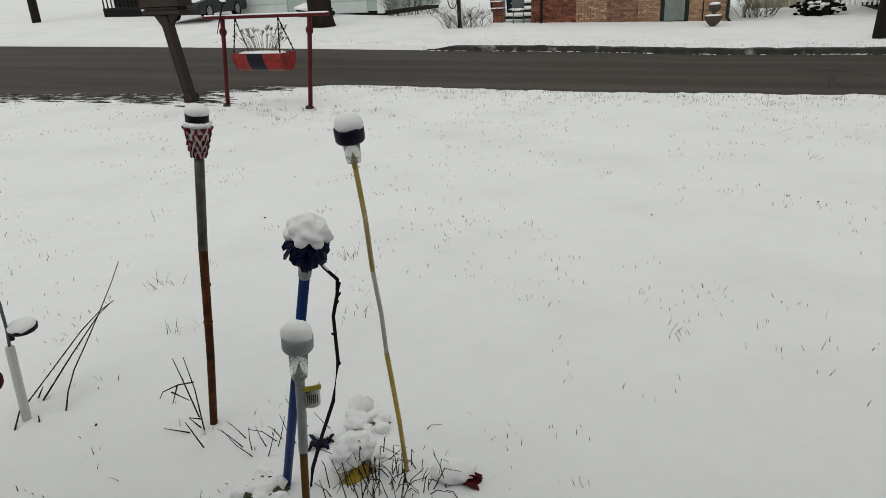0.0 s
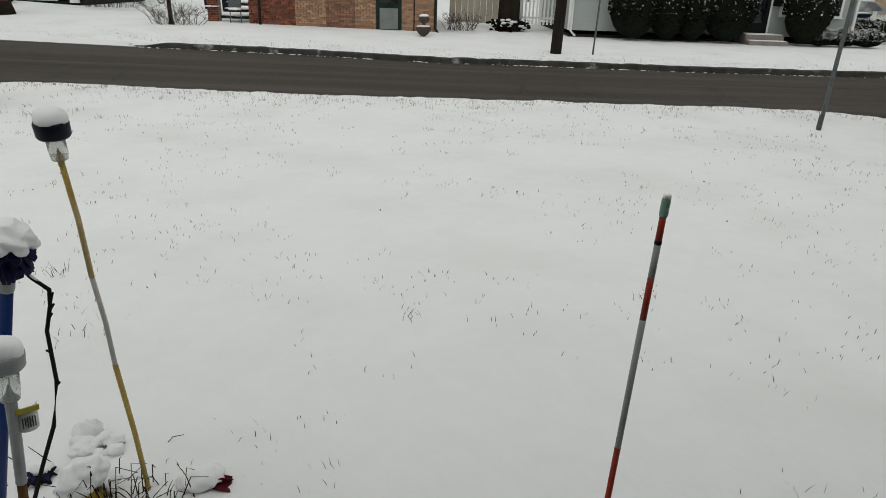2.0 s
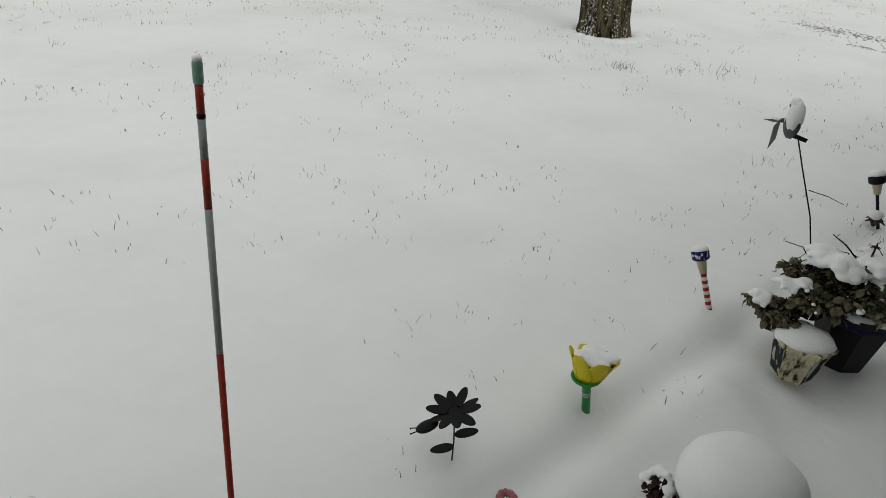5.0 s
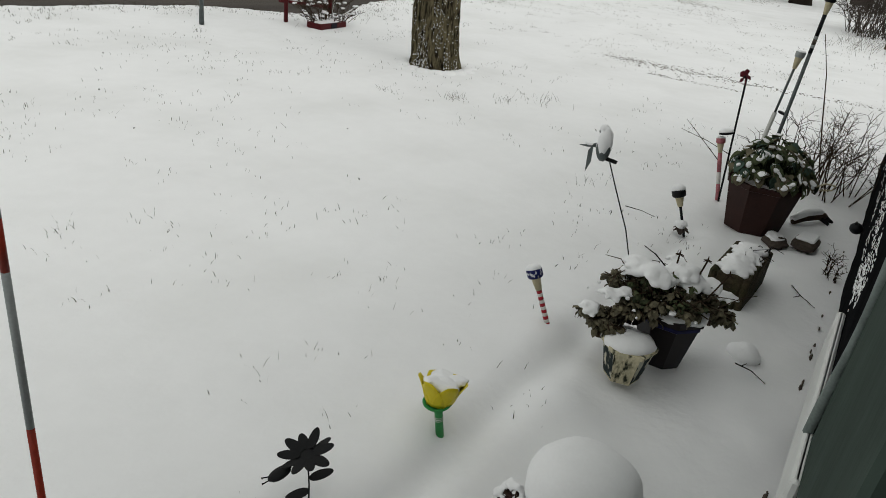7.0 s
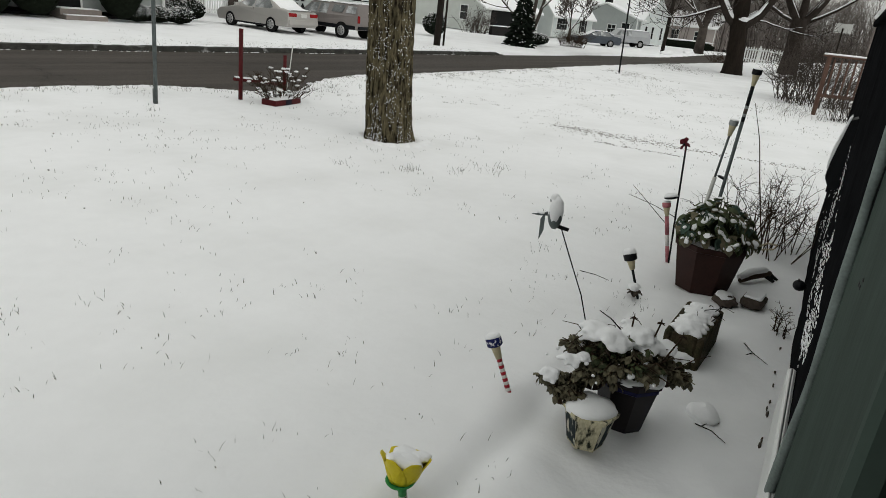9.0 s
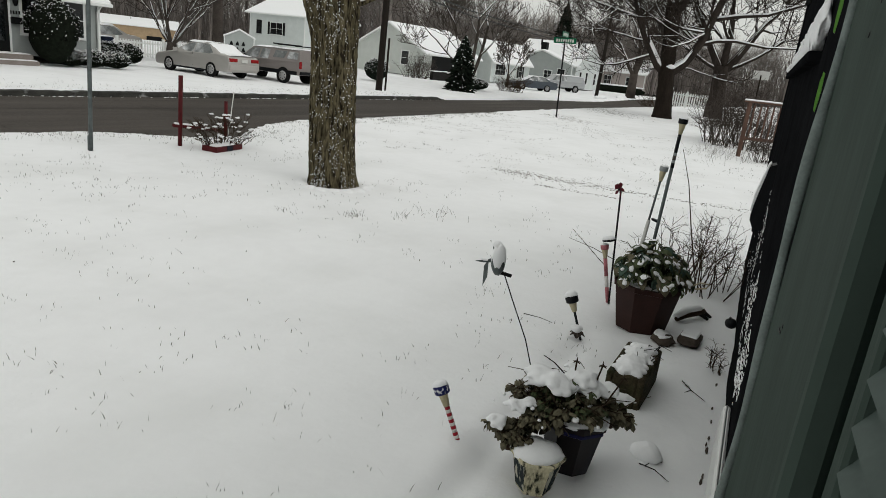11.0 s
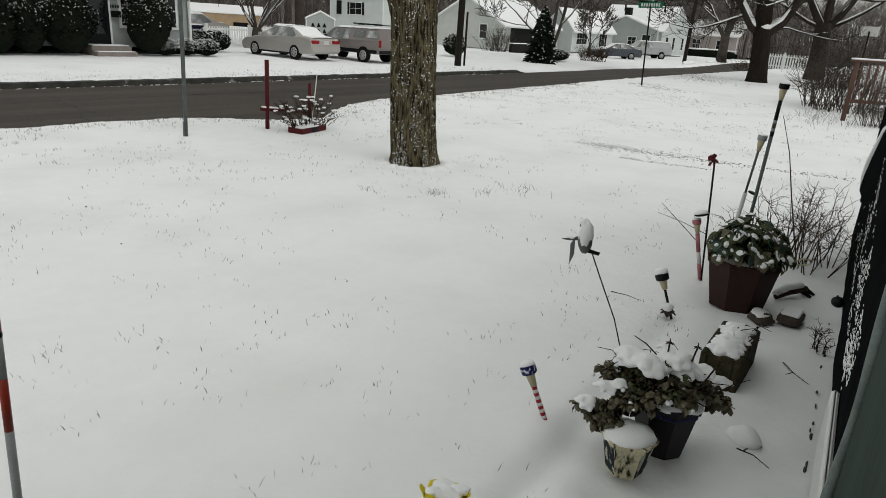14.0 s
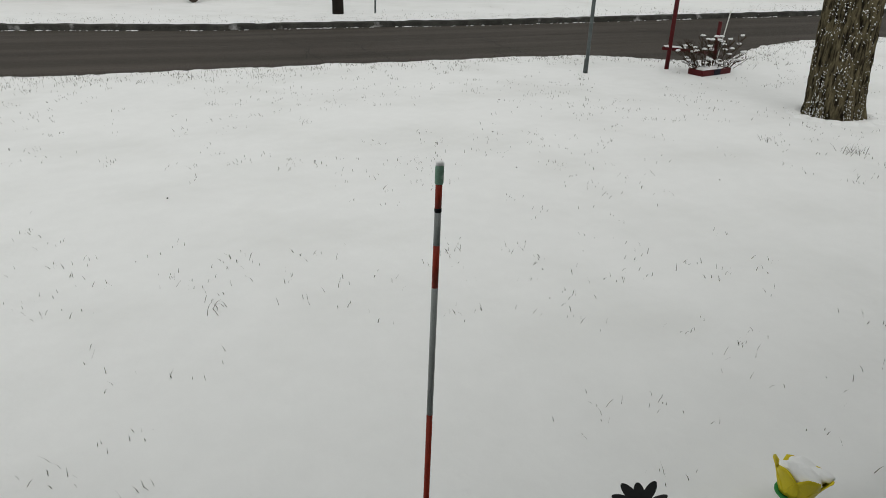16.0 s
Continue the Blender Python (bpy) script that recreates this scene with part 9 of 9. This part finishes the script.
COTTAGE = material("pinkish_grey_siding", (0.47, 0.43, 0.41), 0.7, var=0.06, scale=1.5)
h6 = house("grey_cottage", 100.0, 29.2, -0.3, 9.0, 7.2, 2.9, 4.9, COTTAGE, "small grey house far down the street", axis="y", base=0.3, over=0.3)
for y in (2.2, 5.6):
    window(h6, pose(-0.03, y, 1.0, 0, 0, -90), 1.1, 1.3, "white shuttered window", panes=2)
hg = thing("dark_hedge", Matrix.Translation(st(93.0, 27.5, -0.3)) @ pose(0, 0, 0, 0, 0, STREET + 90), "long dark clipped hedge before the far cottage", "hedge")
part("leaves", Shape().blob((3.0, 0, 0.5), (3.6, 0.5, 0.65), 0.25, 3.0, 12, 22), HEDGE, hg)
part("snow_cap", Shape().blob((3.0, 0, 1.05), (3.4, 0.42, 0.14), 0.3, 3.0, 8, 20), SNOW_CAP, hg)
h7 = house("two_storey_house", *to_sd(74.1, 43.7), -0.5, 8.6, 9.0, 5.1, 7.2, SIDING_WHITE, "two-storey pale green house with black shutters", turn=-88.5, base=0.3, over=0.5)
window(h7, pose(1.5, -0.03, 2.75), 0.7, 1.4, "narrow dark window", False, 1, SHUTTER)
window(h7, pose(4.3, -0.03, 2.75), 1.9, 1.3, "window with black shutters", True, 2)
h8 = house("tan_house", *to_sd(70.5, 64.5), -1.8, 11.0, 9.0, 3.2, 4.1, PLANK_TAN, "low tan house with a flag and wreaths", turn=-33.5, base=0.2, over=0.3)
for x in (2.2, 6.5, 9.6, 12.4):
    w = part("wreath", Shape().lathe([(0.22, -0.05), (0.38, 0.0), (0.22, 0.05), (0.16, 0.0)], 14, pose(x, -0.08, 1.4, 90, 0, 0), close=False), HEDGE, h8, "dark green wreath")
part("entry", Shape().box((8.2, -0.1, 1.1), (1.8, 0.1, 2.1)), SHUTTER, h8)
part("porch_post", Shape().box((3.4, -0.3, 1.2), (0.4, 0.1, 2.4)), TRIM_WHITE, h8)
fg = part("flag", Shape().box((4.8, -0.3, 1.5), (1.6, 0.03, 1.0)), FLAG_WHITE, h8, "hanging striped flag")
part("canton", Shape().box((4.4, -0.33, 1.7), (0.8, 0.03, 0.6)), FLAG_BLUE, fg)
for k in range(4):
    part("stripe", Shape().box((4.8, -0.335, 1.05 + 0.2 * k), (1.58, 0.02, 0.09)), FLAG_RED, fg)
h9 = house("small_garage", *to_sd(63.4, 40.3), -0.9, 2.95, 5.0, 2.4, 3.1, SIDING_GREY, "small white gabled garage with dark ornaments", axis="y", turn=-41, base=0.2, over=0.15)
for k in range(6):
    part("ornament", Shape().prism([(-0.2, 0), (0.2, 0), (0.05, 0.4), (-0.05, 0.4)], 0.04, pose(0.7 + 0.6 * (k % 3), -0.06, 1.0 + 0.6 * (k // 3))), SHUTTER, h9, "small dark tree ornament")

for i, (s, d, r, h) in enumerate(((31.6, 24.8, 0.75, 1.25), (38.5, 22.0, 0.9, 0.7))):
    round_bush(80 + i, s, d, r, r * 0.8, h, "loose snowy bush in a far garden", EVERGREEN, 0.9, 0.9, "snowy far bushes")
bare_bush("bare_shrub", random.Random(30), *st(45.0, 22.8).xy, -0.1, (1.6, 1.2), 1.6, 80, 0.014, DEAD_STEM, "rounded brown bare bush near the corner", split=5)
for s, d in ((62.0, 21.9), (72.0, 23.2), (80.0, 24.4)):
    p = st(s, d)
    solo("snow_bank", Shape().blob((0, 0, 0.1), (2.0, 0.4, 0.22), 0.3, 2, 8, 14), SNOW_CAP, Matrix.Translation((p.x, p.y, -0.25)) @ pose(0, 0, 0, 0, 0, STREET + 7), "low ridge of snow along the far kerb", "snow bank", "snow banks")

# ---- the neighbour's wooden porch rail and shrubs ----
def porch_rail():
    r = thing("porch_rail", pose(21.7, -3.76, 0.0, 0, 0, -78), "brown wooden porch railing with snow on its top rail", "railing")
    for x in (0.0, 1.5, 3.0):
        part("post", Shape().box((x, 0, 0.82), (0.10, 0.10, 1.66), bevel=0.01), POLE_BROWN, r)
    for k in range(15):
        part("baluster", Shape().box((0.16 + 0.19 * k, 0, 1.05), (0.04, 0.04, 1.0)), POLE_BROWN, r)
    part("top_rail", Shape().box((1.5, 0, 1.62), (3.3, 0.14, 0.05), bevel=0.01), POLE_BROWN, r)
    part("lower_rail", Shape().box((1.5, 0, 0.55), (3.1, 0.05, 0.09)), POLE_BROWN, r)
    part("snow_cap", Shape().box((1.5, 0, 1.67), (3.3, 0.13, 0.05), bevel=0.018), SNOW_CAP, r)


POLE_BROWN = material("brown_stained_wood", (0.16, 0.105, 0.085), 0.8, var=0.2, scale=6, stretch=(1, 1, 0.3))
porch_rail()
bare_bush("bare_hedge", random.Random(33), 26.0, -4.3, 0.0, (2.6, 1.5), 2.5, 150, 0.012, TWIG, "dense bare brown hedge behind the railing", split=6)
bare_bush("bare_hedge", random.Random(34), 20.6, -4.4, 0.0, (0.6, 0.6), 1.0, 60, 0.008, TWIG, "low twiggy bush before the railing", split=5)
bb = thing("white_board", pose(44.0, -7.8, 2.6, 0, 0, 80), "plain white board on a post far down the street", "sign")
part("board", Shape().box((0, 0, 0.3), (0.9, 0.03, 0.5)), WHITE_PLASTIC, bb)
part("post", Shape().box((0, 0.05, -1.2), (0.08, 0.08, 3.0)), POLE_WOOD, bb)
picket_fence("white_fence", (59.0, -3.2, 0.1), (58.0, -7.2, 0.1), 22, 1.1, "white fence far beyond the trees", 0.4)
bare_bush("dry_grass", random.Random(35), 55.0, -2.6, 0.0, (1.4, 1.4), 0.9, 60, 0.012, DEAD_STEM, "pale dry ornamental grass", "grass", 2)


# ---- driveway slush and grass pricking through the snow ----
def slush():
    """Strips of wet gravel where tyres broke the snow."""
    rnd = random.Random(44)
    sh = Shape()
    for (x0, y0), (x1, y1), w, n in (((12.3, 1.85), (11.9, -0.35), 0.16, 110), ((11.2, 1.0), (11.1, -0.3), 0.06, 24), ((11.9, -0.35), (11.8, -2.4), 0.12, 40), ((30, 2.6), (27, 1.2), 0.5, 60), ((42, 1.2), (35, -0.4), 0.7, 120)):
        for k in range(4 * n):
            f = rnd.random()
            x, y = x0 + (x1 - x0) * f + rnd.gauss(0, w), y0 + (y1 - y0) * f + rnd.gauss(0, w)
            r = rnd.uniform(0.003, 0.010) * (1 if x < 20 else 2.2)
            sh.blob((x, y, height(x, y) + 0.001), (r * rnd.uniform(1, 1.6), r * rnd.uniform(1, 2.6), 0.006), 0.6, 2, 4, 6, seed=k)
    tagged(part("wet_gravel", sh, SLUSH), "wet gravel and slush showing along the driveway tracks", "gravel", kind="stuff")
    md = Shape()
    for k in range(650):
        s = rnd.uniform(-22, -8.2)
        d = near_edge(s) + 0.10 - abs(rnd.gauss(0.0, 0.30)) if k % 3 else rnd.gauss(9.75, 0.35)
        p = st(s, d)
        ln, w = rnd.uniform(0.10, 0.55), rnd.uniform(0.015, 0.06)
        m = pose(p.x, p.y, max(height(p.x, p.y), ROAD_Z + 0.02), 0, 0, STREET + rnd.gauss(-4, 5))
        one = Shape().blob((0, 0, 0), (ln, w, 0.014), 0.8, 2.5, 4, 10, seed=k)
        md.add([m @ Vector(v) for v in one.v], one.f, True)
    tagged(part("verge_mud", md, MUD), "churned wet mud and slush at the edge of the street", "mud", kind="stuff")


slush()


def grass():
    rnd = random.Random(71)
    sh = Shape()

    def blade(x, y, ln, lean):
        z = height(x, y)
        w = rnd.uniform(0, 6.28)
        dx, dy = lean * ln * math.cos(w), lean * ln * math.sin(w)
        a = rnd.uniform(0, 6.28)
        q = rnd.uniform(0.0011, 0.0021) * (1 + 0.06 * math.hypot(x, y))
        ox, oy = q * math.cos(a), q * math.sin(a)
        k = len(sh.v)
        sh.v += [(x - ox, y - oy, z - 0.01), (x + ox, y + oy, z - 0.01), (x + dx * 0.5 + ox * 0.7, y + dy * 0.5 + oy * 0.7, z + ln * 0.6), (x + dx * 0.5 - ox * 0.7, y + dy * 0.5 - oy * 0.7, z + ln * 0.6), (x + dx, y + dy, z + ln)]
        sh.f += [(k, k + 1, k + 2, k + 3), (k + 3, k + 2, k + 4)]
        sh.smooth += [False, False]

    def tuft(x, y, n, spread, ln):
        for _ in range(n):
            blade(x + rnd.gauss(0, spread), y + rnd.gauss(0, spread), ln * rnd.uniform(0.5, 1.2), rnd.uniform(0.1, 1.4))

    # scattered over the lawn, thicker in patches
    for k in range(6200):
        s, d = rnd.uniform(-14, 24), rnd.uniform(1.0, 11.0)
        p = st(s, d)
        if noise.noise(Vector((p.x * 0.7, p.y * 0.7, 2.2))) < rnd.uniform(-0.25, 0.35):
            continue
        tuft(p.x, p.y, rnd.randint(1, 5), 0.05, 0.032)
    for k in range(1500):
        s = rnd.uniform(-14, 24)
        p = st(s, near_edge(s) - abs(rnd.gauss(0.2, 0.5)))
        tuft(p.x, p.y, rnd.randint(1, 6), 0.05, 0.045)
    for k in range(1300):
        s = rnd.uniform(-16, 26)
        d = kerb_d(s) + 0.2 + abs(rnd.gauss(0, 1.1))
        p = st(s, d)
        tuft(p.x, p.y, rnd.randint(1, 3), 0.09, 0.035)
    # known tufts
    for x, y, n, sp, ln in ((0.97, 3.25, 12, 0.05, 0.042), (1.25, 3.72, 16, 0.12, 0.036), (1.05, 3.5, 10, 0.1, 0.034), (3.14, 6.77, 6, 0.05, 0.06), (7.19, 2.69, 34, 0.06, 0.085), (7.5, 2.2, 22, 0.08, 0.075), (7.9, 1.9, 40, 0.16, 0.085), (6.9, 3.4, 16, 0.06, 0.07),
                            (7.8, 6.9, 14, 0.05, 0.08), (-1.1, 4.4, 10, 0.05, 0.09), (-2.3, 3.9, 14, 0.06, 0.10), (-1.9, 3.3, 10, 0.05, 0.08), (4.7, -0.1, 6, 0.05, 0.05), (5.4, 0.7, 10, 0.05, 0.1), (-0.8, 3.5, 14, 0.1, 0.08)):
        tuft(x, y, n, sp, ln)
    for k in range(26):
        p = st(rnd.gauss(-6.8, 0.9), rnd.gauss(9.0, 0.35))
        tuft(p.x, p.y, 10, 0.06, 0.07)
    for k in range(60):
        p = st(21 + rnd.gauss(0, 1.2), rnd.uniform(2.6, 4.2))
        tuft(p.x, p.y, 2, 0.05, 0.4)
    ob = part("lawn_grass", sh, GRASS)
    tagged(ob, "thin blades of winter grass pricking through the snow", "grass", kind="stuff")
    lf = Shape()
    for k in range(18):
        x, y = rnd.uniform(-3, 9), rnd.uniform(1.0, 9)
        lf.blob((x, y, height(x, y) + 0.01), (rnd.uniform(0.006, 0.011), rnd.uniform(0.005, 0.009), 0.005), 0.7, 2, 4, 5, seed=k)
    tagged(part("fallen_leaves", lf, BLACK_STEM), "small dark fallen leaves dotted over the snow", "leaves", kind="stuff")


grass()
